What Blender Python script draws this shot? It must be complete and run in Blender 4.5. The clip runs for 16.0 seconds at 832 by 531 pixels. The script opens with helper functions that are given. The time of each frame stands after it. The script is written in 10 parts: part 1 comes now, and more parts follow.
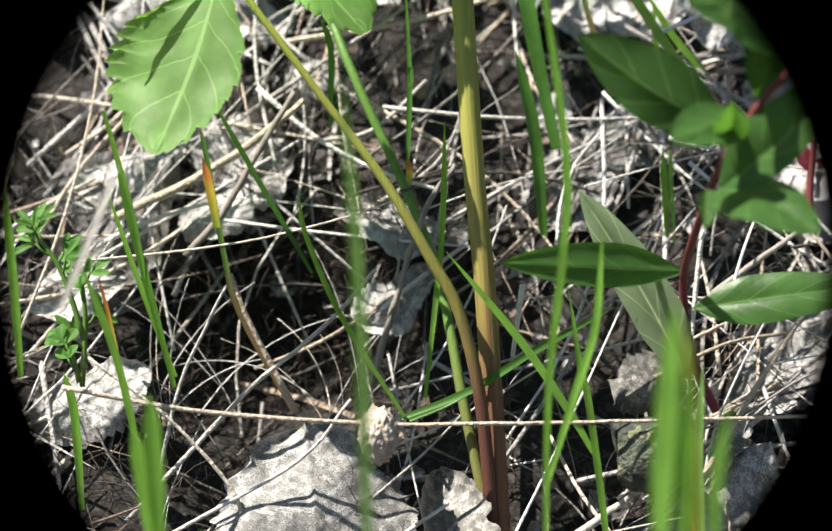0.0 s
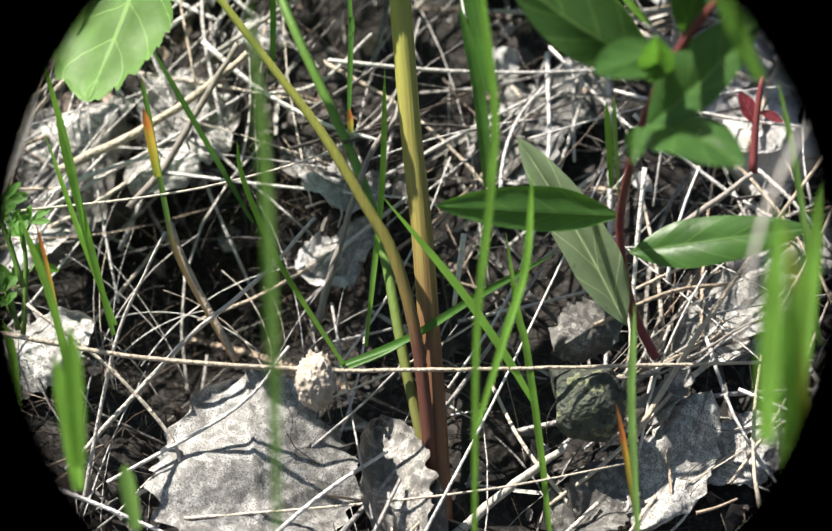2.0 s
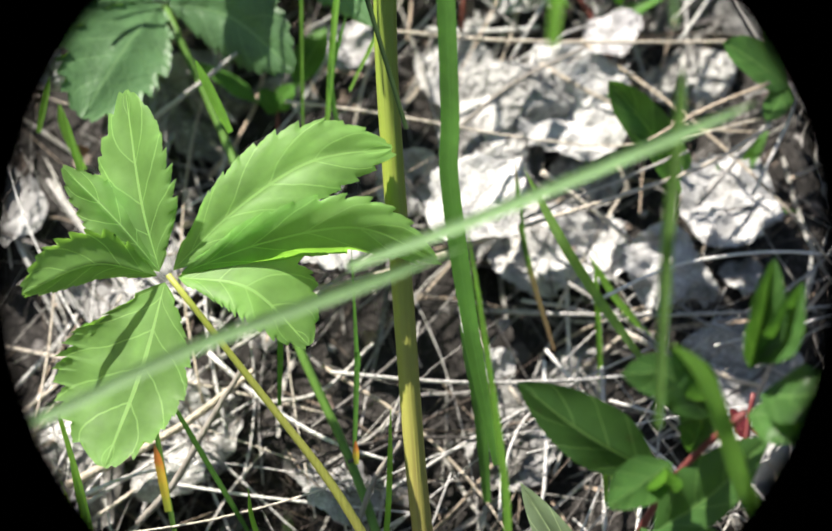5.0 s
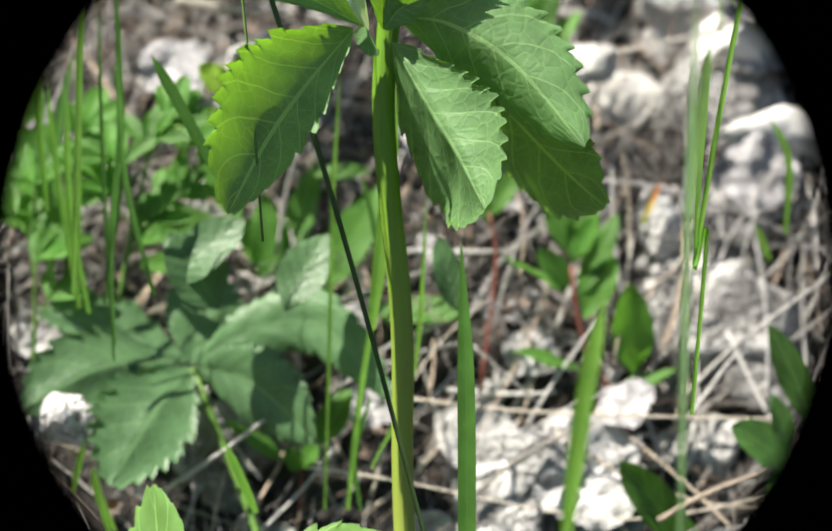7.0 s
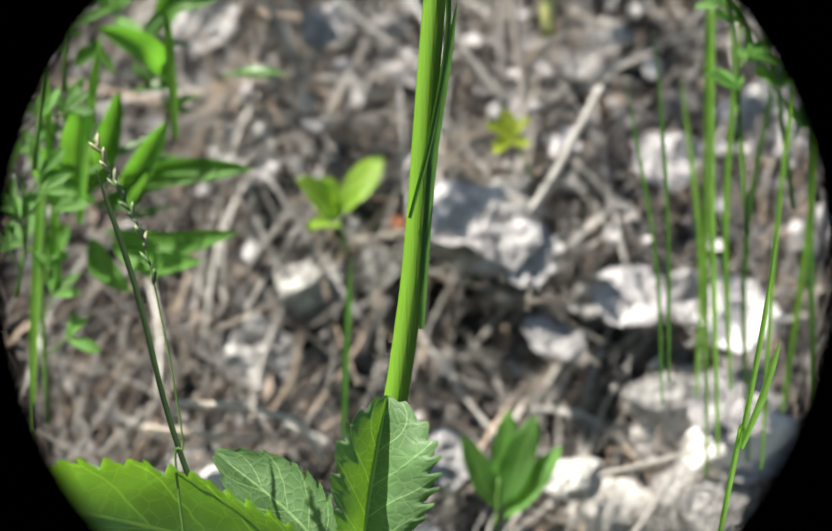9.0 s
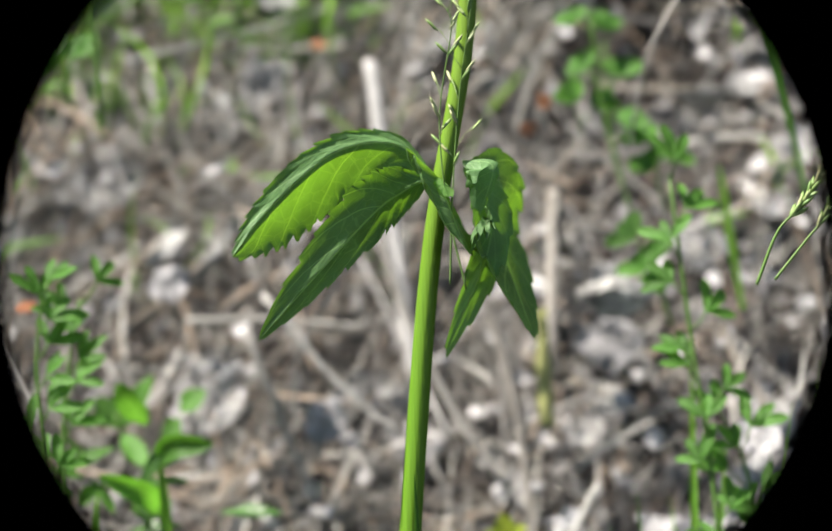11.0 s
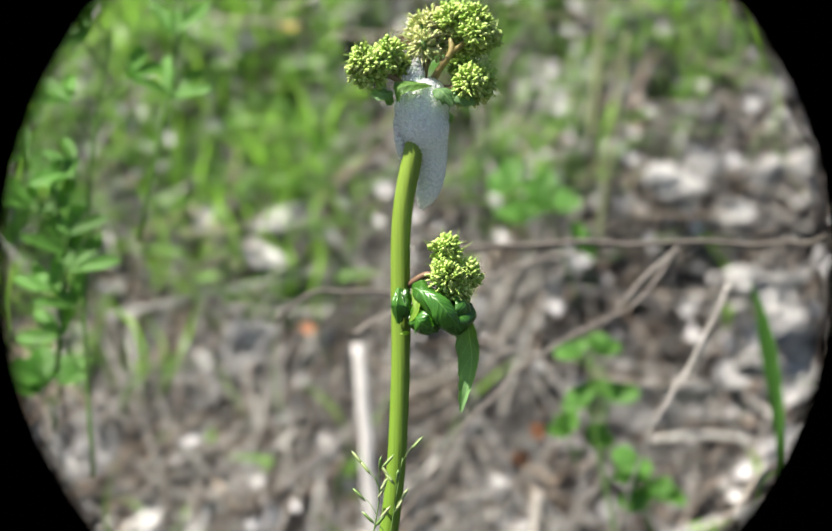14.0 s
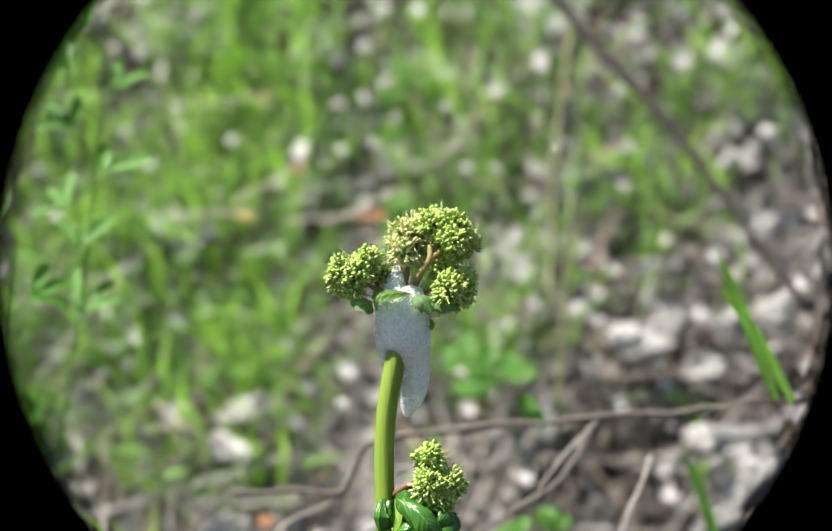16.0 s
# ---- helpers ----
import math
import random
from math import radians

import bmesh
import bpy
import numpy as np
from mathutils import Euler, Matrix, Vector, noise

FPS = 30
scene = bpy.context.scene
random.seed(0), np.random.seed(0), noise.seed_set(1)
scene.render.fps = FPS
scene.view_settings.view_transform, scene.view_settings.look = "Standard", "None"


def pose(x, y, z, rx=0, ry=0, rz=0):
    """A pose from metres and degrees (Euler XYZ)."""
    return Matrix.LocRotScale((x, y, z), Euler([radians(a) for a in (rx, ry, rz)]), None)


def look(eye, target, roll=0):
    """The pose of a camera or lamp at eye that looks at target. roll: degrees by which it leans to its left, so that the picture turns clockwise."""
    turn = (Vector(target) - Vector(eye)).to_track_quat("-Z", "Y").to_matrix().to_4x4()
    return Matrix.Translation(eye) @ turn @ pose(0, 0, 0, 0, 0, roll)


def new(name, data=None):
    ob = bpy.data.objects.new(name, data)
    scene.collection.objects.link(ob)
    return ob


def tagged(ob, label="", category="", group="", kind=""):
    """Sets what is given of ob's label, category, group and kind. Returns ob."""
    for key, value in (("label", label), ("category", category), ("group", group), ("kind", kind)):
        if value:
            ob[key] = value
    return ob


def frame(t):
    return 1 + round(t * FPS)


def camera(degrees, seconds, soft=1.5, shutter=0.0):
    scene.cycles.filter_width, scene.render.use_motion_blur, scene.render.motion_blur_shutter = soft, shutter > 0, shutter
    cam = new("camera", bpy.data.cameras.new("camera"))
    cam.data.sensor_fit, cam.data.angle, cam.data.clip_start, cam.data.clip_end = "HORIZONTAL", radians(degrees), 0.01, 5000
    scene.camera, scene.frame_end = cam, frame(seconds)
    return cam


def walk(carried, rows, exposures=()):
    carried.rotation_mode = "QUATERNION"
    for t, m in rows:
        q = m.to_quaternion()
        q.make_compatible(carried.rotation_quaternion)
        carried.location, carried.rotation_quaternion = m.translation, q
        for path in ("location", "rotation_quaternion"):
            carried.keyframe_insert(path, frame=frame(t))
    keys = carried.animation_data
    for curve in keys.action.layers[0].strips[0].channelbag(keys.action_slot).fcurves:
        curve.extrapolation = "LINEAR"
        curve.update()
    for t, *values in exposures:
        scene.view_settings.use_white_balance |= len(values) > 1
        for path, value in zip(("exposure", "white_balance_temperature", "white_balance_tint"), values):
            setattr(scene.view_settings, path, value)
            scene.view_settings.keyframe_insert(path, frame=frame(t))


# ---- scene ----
cam = camera(26.0, 16.0)
# a long lens, wide open enough to blur what lies behind the plant
cam.data.dof.use_dof = True
cam.data.dof.focus_distance = 0.444
cam.data.dof.aperture_fstop = 9.2
ROWS = [
    (0.0, pose(-0.0332, -0.4127, 0.1779, 74.97, 2.35, -2.72)),
    (0.5, pose(-0.0308, -0.4169, 0.1635, 75.32, 1.92, -2.61)),
    (1.0, pose(-0.0211, -0.4203, 0.1606, 75.50, 2.38, -1.97)),
    (1.5, pose(-0.0147, -0.4236, 0.1574, 76.02, 2.35, -2.08)),
    (2.0, pose(-0.0163, -0.4175, 0.1609, 75.49, 2.49, -2.37)),
    (2.5, pose(-0.0126, -0.4045, 0.1642, 74.11, 2.66, -2.21)),
    (3.0, pose(-0.0173, -0.4035, 0.1620, 74.10, 2.58, -2.52)),
    (3.5, pose(-0.0147, -0.4039, 0.1624, 74.55, 2.69, -2.25)),
    (4.0, pose(-0.0094, -0.4034, 0.1908, 75.05, 2.63, -1.97)),
    (4.3, pose(-0.0138, -0.4005, 0.2168, 73.68, 2.23, -2.72)),
    (4.5, pose(-0.0187, -0.4003, 0.2338, 73.62, 2.10, -3.18)),
    (4.7, pose(-0.0244, -0.3994, 0.2492, 72.68, 2.15, -3.84)),
    (6.8, pose(-0.0322, -0.4173, 0.3174, 77.99, 0.30, -3.78)),
    (7.0, pose(-0.0282, -0.4055, 0.3330, 77.78, -0.11, -3.12)),
    (7.5, pose(-0.0182, -0.3834, 0.3659, 76.51, -0.17, -1.87)),
    (8.0, pose(-0.0240, -0.3685, 0.3916, 77.43, 0.40, -2.43)),
    (8.5, pose(-0.0235, -0.3586, 0.4189, 78.38, 0.93, -2.72)),
    (9.0, pose(-0.0067, -0.3598, 0.4582, 78.69, 1.25, -2.36)),
    (9.5, pose(-0.0034, -0.3646, 0.4940, 79.40, 1.52, -1.82)),
    (10.0, pose(-0.0002, -0.3695, 0.5161, 80.01, 1.63, -1.98)),
    (10.2, pose(0.0022, -0.3632, 0.5267, 80.41, 1.85, -1.71)),
    (12.3, pose(0.0538, -0.3430, 0.6283, 81.77, 3.25, 1.48)),
    (12.5, pose(0.0496, -0.3357, 0.6355, 81.50, 2.43, 1.26)),
    (13.0, pose(0.0320, -0.3334, 0.6565, 80.98, 0.26, 0.16)),
    (13.5, pose(0.0037, -0.3265, 0.6720, 81.24, -0.44, -2.44)),
    (14.0, pose(0.0053, -0.3231, 0.6863, 81.35, -0.69, -1.87)),
    (14.5, pose(0.0227, -0.3199, 0.6926, 81.59, -0.14, -1.36)),
    (15.0, pose(0.0438, -0.3157, 0.6953, 82.52, 0.78, -0.18)),
    (15.5, pose(0.0375, -0.3140, 0.7004, 84.77, 2.08, -0.93)),
    (16.0, pose(0.0702, -0.3195, 0.7000, 85.94, 4.12, 1.00)),
]
SWAY = [
    (0.0, 0.43, -0.00),
    (0.5, 0.42, -0.00),
    (1.0, 0.20, 0.00),
    (1.5, -0.03, 0.00),
    (2.0, -0.08, 0.00),
    (2.5, -0.21, 0.00),
    (3.0, -0.10, 0.00),
    (3.5, -0.13, 0.00),
    (4.0, 0.19, -0.01),
    (4.3, -0.04, -0.00),
    (4.5, -0.30, 0.01),
    (4.7, -0.14, 0.02),
    (6.8, -0.23, 0.00),
    (7.0, -0.58, -0.02),
    (7.5, 0.34, 0.07),
    (8.0, 0.25, -0.07),
    (8.5, -0.12, 0.10),
    (9.0, 0.35, -0.07),
    (9.5, 0.14, -0.00),
    (10.0, 0.09, 0.00),
    (10.2, 0.17, 0.02),
    (12.3, 0.78, 0.05),
    (12.5, 0.56, -0.06),
    (13.0, 0.42, 0.03),
    (13.5, -1.68, -0.18),
    (14.0, -1.75, 0.12),
    (14.5, -0.27, 0.05),
    (15.0, 0.37, -0.00),
    (15.5, -0.17, -0.04),
    (16.0, 1.09, 0.07),
]
NEAR_SHIFT = [(0.0, -0.0291), (0.5, -0.0233), (1.0, -0.0068), (1.5, 0.0017), (2.0, 0.0047), (2.5, 0.0029), (3.0, -0.0012), (3.5, 0.0000), (16.0, 0.0)]

walk(cam, ROWS, [(0.0, 1.30), (4.7, 1.34), (7.5, 1.38), (9.5, 1.33), (12.5, 1.38), (14.5, 1.44), (16.0, 1.48)])

# ---- light ----
SUN_TO = Vector((-0.45, -0.07, 0.88)).normalized()
world = bpy.data.worlds.new("sky")
scene.world = world
world.use_nodes = True
sky = world.node_tree.nodes.new("ShaderNodeTexSky")
sky.sky_type = 'NISHITA'
sky.sun_disc = False
sky.sun_elevation = math.asin(SUN_TO.z)
sky.sun_rotation = math.atan2(SUN_TO.x, SUN_TO.y)
back = world.node_tree.nodes["Background"]
back.inputs["Strength"].default_value = 0.05
world.node_tree.links.new(sky.outputs[0], back.inputs["Color"])
sun = new("sun", bpy.data.lights.new("sun", 'SUN'))
sun.data.energy = 5.0
sun.data.angle = radians(0.53)
sun.data.color = (1.0, 0.94, 0.84)
sun.matrix_world = look(SUN_TO * 20, (0, 0, 0))

# ---- materials ----
TILT = pose(0, 0, 0, -12, 0, 0)      # the bank's own axes: the plant stands along its z


def nodes_of(name):
    m = bpy.data.materials.new(name)
    m.use_nodes = True
    nt = m.node_tree
    return m, nt, nt.nodes["Principled BSDF"]


def node(nt, kind, **inputs):
    n = nt.nodes.new(kind)
    for k, v in inputs.items():
        n.inputs[k.replace("_", " ")].default_value = v
    return n


def ramp(nt, fac, stops):
    r = nt.nodes.new("ShaderNodeValToRGB")
    while len(r.color_ramp.elements) < len(stops):
        r.color_ramp.elements.new(0.5)
    for e, (p, c) in zip(r.color_ramp.elements, stops):
        e.position, e.color = p, (*c, 1)
    nt.links.new(fac, r.inputs[0])
    return r


def math_node(nt, op, a, b=None):
    n = nt.nodes.new("ShaderNodeMath")
    n.operation = op
    for i, v in enumerate((a, b)):
        if v is None:
            continue
        if isinstance(v, (int, float)):
            n.inputs[i].default_value = v
        else:
            nt.links.new(v, n.inputs[i])
    return n.outputs[0]


def mix_colour(nt, fac, a, b, kind='MIX'):
    n = nt.nodes.new("ShaderNodeMix")
    n.data_type, n.blend_type = 'RGBA', kind
    for s, v in ((0, fac), (6, a), (7, b)):
        if isinstance(v, (int, float)):
            n.inputs[s].default_value = v
        elif isinstance(v, tuple):
            n.inputs[s].default_value = (*v, 1)
        else:
            nt.links.new(v, n.inputs[s])
    return n.outputs[2]


def bump(nt, p, height, strength, distance):
    b = node(nt, "ShaderNodeBump", Strength=strength, Distance=distance)
    nt.links.new(height, b.inputs["Height"])
    nt.links.new(b.outputs[0], p.inputs["Normal"])


def noise_fac(nt, scale, detail=4.0, coord="Object", stretch=None):
    tc = nt.nodes.new("ShaderNodeTexCoord")
    n = node(nt, "ShaderNodeTexNoise", Scale=scale, Detail=detail)
    if stretch:
        mp = nt.nodes.new("ShaderNodeMapping")
        mp.inputs["Scale"].default_value = stretch
        nt.links.new(tc.outputs[coord], mp.inputs[0])
        nt.links.new(mp.outputs[0], n.inputs["Vector"])
    else:
        nt.links.new(tc.outputs[coord], n.inputs["Vector"])
    return n.outputs["Fac"]


def earth_material():
    m, nt, p = nodes_of("shade_dark_litter_soil")
    f = noise_fac(nt, 60, 6)
    g = noise_fac(nt, 9, 3)
    bits = noise_fac(nt, 520, 4)
    # soil kept near black: shade between the straws is put into its colour
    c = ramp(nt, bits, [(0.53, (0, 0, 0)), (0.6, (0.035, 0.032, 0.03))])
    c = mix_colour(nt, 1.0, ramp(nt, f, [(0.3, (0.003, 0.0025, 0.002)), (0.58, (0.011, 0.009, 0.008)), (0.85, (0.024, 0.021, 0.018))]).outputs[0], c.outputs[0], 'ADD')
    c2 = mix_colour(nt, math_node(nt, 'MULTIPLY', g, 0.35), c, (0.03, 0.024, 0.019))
    nt.links.new(c2, p.inputs["Base Color"])
    p.inputs["Roughness"].default_value = 0.95
    bump(nt, p, f, 0.8, 0.006)
    return m


def leaf_material(name, top, vein, light=0.45, rough=0.42, spots=0.0, veins=9.0):
    """Green blade: u runs along it, v across (0.5 is the midrib)."""
    m, nt, p = nodes_of(name)
    uv = nt.nodes.new("ShaderNodeUVMap")
    sep = nt.nodes.new("ShaderNodeSeparateXYZ")
    nt.links.new(uv.outputs[0], sep.inputs[0])
    u, v = sep.outputs[0], sep.outputs[1]
    side = math_node(nt, 'ABSOLUTE', math_node(nt, 'SUBTRACT', v, 0.5))
    wob = noise_fac(nt, 120, 2)
    lat = math_node(nt, 'SUBTRACT', math_node(nt, 'ADD', u, math_node(nt, 'MULTIPLY', wob, 0.05)), math_node(nt, 'MULTIPLY', side, 0.55))
    saw = math_node(nt, 'FRACT', math_node(nt, 'MULTIPLY', lat, veins))
    vdist = math_node(nt, 'ABSOLUTE', math_node(nt, 'SUBTRACT', saw, 0.5))
    vein_l = math_node(nt, 'LESS_THAN', vdist, 0.03)
    mid = math_node(nt, 'LESS_THAN', side, 0.016)
    vf = math_node(nt, 'MAXIMUM', math_node(nt, 'MULTIPLY', vein_l, 0.55), math_node(nt, 'MULTIPLY', mid, 0.8))
    mp = nt.nodes.new("ShaderNodeMapping")
    mp.inputs["Scale"].default_value = (2.0, 1.0, 1.0)
    net = node(nt, "ShaderNodeTexVoronoi", Scale=9.0)
    net.feature = 'DISTANCE_TO_EDGE'
    nt.links.new(uv.outputs[0], mp.inputs[0])
    nt.links.new(mp.outputs[0], net.inputs["Vector"])
    if veins == 6.0:
        vf = math_node(nt, 'MAXIMUM', vf, math_node(nt, 'MULTIPLY', math_node(nt, 'LESS_THAN', net.outputs["Distance"], 0.03), 0.2))
    n1 = noise_fac(nt, 90, 4)
    n2 = noise_fac(nt, 700, 3)
    dark = tuple(x * 0.62 for x in top)
    base = ramp(nt, n1, [(0.3, dark), (0.7, top)]).outputs[0]
    rnd = nt.nodes.new("ShaderNodeObjectInfo")
    hs = node(nt, "ShaderNodeHueSaturation", Saturation=1.0)
    nt.links.new(math_node(nt, 'ADD', math_node(nt, 'MULTIPLY', rnd.outputs["Random"], 0.5), 0.75), hs.inputs["Value"])
    nt.links.new(base, hs.inputs["Color"])
    col = mix_colour(nt, vf, hs.outputs[0], vein)
    if spots:
        sp = noise_fac(nt, 260, 2)
        col = mix_colour(nt, math_node(nt, 'MULTIPLY', math_node(nt, 'GREATER_THAN', sp, 0.68), spots), col, (0.05, 0.02, 0.02))
    nt.links.new(col, p.inputs["Base Color"])
    p.inputs["Roughness"].default_value = rough
    p.inputs["Specular IOR Level"].default_value = 0.3 if veins == 6.0 else 0.22
    h = math_node(nt, 'ADD', math_node(nt, 'MULTIPLY', vdist, -1.0), math_node(nt, 'MULTIPLY', n2, 0.35))
    if veins == 6.0:
        h = math_node(nt, 'ADD', h, math_node(nt, 'MULTIPLY', math_node(nt, 'MINIMUM', net.outputs["Distance"], 0.2), 1.2))
    bump(nt, p, h, 0.3 if veins == 6.0 else 0.2, 0.001)
    tr = nt.nodes.new("ShaderNodeBsdfTranslucent")
    warm = mix_colour(nt, 1.0, col, (1.1, 1.25, 0.12) if veins == 6.0 else (1.12, 1.2, 0.5), 'MULTIPLY')
    gain = nt.nodes.new("ShaderNodeHueSaturation")
    gain.inputs["Value"].default_value = 1.1 if veins == 6.0 else 2.3
    nt.links.new(warm, gain.inputs["Color"])
    nt.links.new(gain.outputs[0], tr.inputs["Color"])
    mx = node(nt, "ShaderNodeMixShader", Fac=light)
    nt.links.new(p.outputs[0], mx.inputs[1])
    nt.links.new(tr.outputs[0], mx.inputs[2])
    nt.links.new(mx.outputs[0], nt.nodes["Material Output"].inputs["Surface"])
    return m


def stalk_material(name, low, high, z0, z1, stripe=0.35, top=None):
    """Green stalk that runs from one colour at z0 to another at z1, with fine long streaks."""
    m, nt, p = nodes_of(name)
    tc = nt.nodes.new("ShaderNodeTexCoord")
    sep = nt.nodes.new("ShaderNodeSeparateXYZ")
    nt.links.new(tc.outputs["Object"], sep.inputs[0])
    f = math_node(nt, 'DIVIDE', math_node(nt, 'SUBTRACT', sep.outputs[2], z0), z1 - z0)
    streak = noise_fac(nt, 1.0, 3, stretch=(1500, 1500, 25))
    f2 = math_node(nt, 'ADD', f, math_node(nt, 'MULTIPLY', math_node(nt, 'SUBTRACT', streak, 0.5), 0.08 if top else 0.4))
    c = ramp(nt, f2, [(0.055, low), (0.09, tuple(0.5 * (a + b) for a, b in zip(low, high))), (0.15, high), (0.4, top), (0.72, top), (1.0, tuple(0.7 * a + 0.3 * b for a, b in zip(top, high)))] if top else [(0.0, low), (1.0, high)]).outputs[0]
    c = mix_colour(nt, math_node(nt, 'MULTIPLY', streak, stripe * 2), c, (1.5, 1.5, 1.35), 'MULTIPLY')
    nt.links.new(c, p.inputs["Base Color"])
    p.inputs["Roughness"].default_value = 0.42
    p.inputs["Specular IOR Level"].default_value = 0.25
    bump(nt, p, streak, 0.3, 0.0006)
    return m


def dry_material(name, stops, rough=0.75, scale=(900, 900, 900), island=True, brown_share=0.42):
    """Dead straw, wood or leaf: tone differs from piece to piece, with specks."""
    m, nt, p = nodes_of(name)
    f = noise_fac(nt, 1.0, 5, stretch=scale)
    geo = nt.nodes.new("ShaderNodeNewGeometry")
    info = nt.nodes.new("ShaderNodeObjectInfo")
    r = geo.outputs["Random Per Island"] if island else info.outputs["Random"]
    k = math_node(nt, 'ADD', math_node(nt, 'MULTIPLY', r, 0.55), math_node(nt, 'MULTIPLY', f, 0.5))
    c = ramp(nt, k, stops).outputs[0]
    if island and brown_share:      # some pieces are browner than the rest
        brown = math_node(nt, 'GREATER_THAN', math_node(nt, 'FRACT', math_node(nt, 'MULTIPLY', r, 7.31)), 1 - brown_share)
        c = mix_colour(nt, math_node(nt, 'MULTIPLY', brown, 0.85), c, (0.95, 0.74, 0.58), 'MULTIPLY')
    nt.links.new(c, p.inputs["Base Color"])
    p.inputs["Roughness"].default_value = rough
    bump(nt, p, f, 0.7, 0.002)
    return m


def poplar_material(name, low, high, real=0.0):
    """A bleached dead leaf: fine vein net, dark mould specks, grey blotches."""
    m, nt, p = nodes_of(name)
    uv = nt.nodes.new("ShaderNodeUVMap")
    info = nt.nodes.new("ShaderNodeObjectInfo")
    sep = nt.nodes.new("ShaderNodeSeparateXYZ")
    nt.links.new(uv.outputs[0], sep.inputs[0])
    side = math_node(nt, 'ABSOLUTE', math_node(nt, 'SUBTRACT', sep.outputs[1], 0.5))
    lat = math_node(nt, 'FRACT', math_node(nt, 'MULTIPLY', math_node(nt, 'SUBTRACT', sep.outputs[0], math_node(nt, 'MULTIPLY', side, 0.7)), 6.0))
    ribs = math_node(nt, 'MAXIMUM', math_node(nt, 'LESS_THAN', math_node(nt, 'ABSOLUTE', math_node(nt, 'SUBTRACT', lat, 0.5)), 0.03), math_node(nt, 'LESS_THAN', side, 0.012))
    net = node(nt, "ShaderNodeTexVoronoi", Scale=26.0)
    net.feature = 'DISTANCE_TO_EDGE'
    nt.links.new(uv.outputs[0], net.inputs["Vector"])
    netf = math_node(nt, 'LESS_THAN', net.outputs["Distance"], 0.035)
    unit = 22.0 if real else 1.0       # leaves built at true size have a larger texture scale
    big, fine, speck = noise_fac(nt, 4.5 * unit, 5), noise_fac(nt, 28 * unit, 4), noise_fac(nt, 150 * unit, 3)
    k = math_node(nt, 'ADD', math_node(nt, 'MULTIPLY', big, 0.7), math_node(nt, 'MULTIPLY', fine, 0.4))
    c = ramp(nt, k, [(0.36, tuple(x * 0.42 for x in low)), (0.5, low), (0.7, high)]).outputs[0]
    c = mix_colour(nt, math_node(nt, 'MULTIPLY', math_node(nt, 'MAXIMUM', ribs, math_node(nt, 'MULTIPLY', netf, 0.45)), 0.4), c, (0.16, 0.15, 0.14))
    c = mix_colour(nt, math_node(nt, 'MULTIPLY', math_node(nt, 'GREATER_THAN', speck, 0.54 if real else 0.56), 0.85 if real else 0.75), c, (0.06, 0.057, 0.054))
    if real:
        mould = ramp(nt, noise_fac(nt, 420, 8), [(0.46, (0, 0, 0)), (0.56, (1, 1, 1))]).outputs[0]
        c = mix_colour(nt, math_node(nt, 'MULTIPLY', mould, 0.1 * real), c, (0.07, 0.065, 0.06))
    hs = node(nt, "ShaderNodeHueSaturation", Saturation=1.0)
    nt.links.new(math_node(nt, 'ADD', math_node(nt, 'MULTIPLY', info.outputs["Random"], 0.6), 0.55), hs.inputs["Value"])
    nt.links.new(c, hs.inputs["Color"])
    nt.links.new(hs.outputs[0], p.inputs["Base Color"])
    p.inputs["Roughness"].default_value = 0.6
    bump(nt, p, math_node(nt, 'ADD', fine, math_node(nt, 'MULTIPLY', ribs, 0.5)), 0.3, 0.012 / unit)
    return m


def stone_material(name, low, high, growth=None):
    """Weathered stone: blotches, grain, dark pits and, on some, a growth of lichen."""
    m, nt, p = nodes_of(name)
    info = nt.nodes.new("ShaderNodeObjectInfo")
    big, mid, fine, pit = noise_fac(nt, 55, 5), noise_fac(nt, 260, 5), noise_fac(nt, 1100, 3), noise_fac(nt, 420, 2)
    k = math_node(nt, 'ADD', math_node(nt, 'MULTIPLY', big, 0.6), math_node(nt, 'ADD', math_node(nt, 'MULTIPLY', mid, 0.35), math_node(nt, 'MULTIPLY', fine, 0.2)))
    k = math_node(nt, 'ADD', k, math_node(nt, 'MULTIPLY', math_node(nt, 'SUBTRACT', info.outputs["Random"], 0.5), 0.16))
    c = ramp(nt, k, [(0.42, tuple(x * 0.3 for x in low)), (0.52, low), (0.66, high)]).outputs[0]
    c = mix_colour(nt, math_node(nt, 'MULTIPLY', math_node(nt, 'GREATER_THAN', pit, 0.62), 0.75), c, tuple(x * 0.2 for x in low))
    if growth:
        c = mix_colour(nt, math_node(nt, 'GREATER_THAN', noise_fac(nt, 340, 4), 0.6), c, growth)
    nt.links.new(c, p.inputs["Base Color"])
    p.inputs["Roughness"].default_value = 0.92
    bump(nt, p, math_node(nt, 'ADD', mid, math_node(nt, 'MULTIPLY', pit, -0.6)), 0.8, 0.004)
    return m


EARTH = earth_material()
LEAF = leaf_material("umbel_leaf", (0.17, 0.325, 0.125), (0.29, 0.47, 0.2), 0.42, 0.5, 0.0, 6.0)
HERB = leaf_material("herb_leaf", (0.058, 0.135, 0.034), (0.11, 0.2, 0.06), 0.35, 0.36, 0.15, 4.0)
SPRIG = leaf_material("sprig_leaf", (0.09, 0.22, 0.04), (0.13, 0.27, 0.07), 0.4, 0.5, 0.0, 12.0)
GRASS = leaf_material("grass_blade", (0.17, 0.345, 0.06), (0.18, 0.36, 0.065), 0.5, 0.45, 0.0, 0.0)
STEM = stalk_material("umbel_stem", (0.15, 0.075, 0.045), (0.26, 0.255, 0.065), 0.0, 0.66, 0.45, (0.09, 0.19, 0.014))
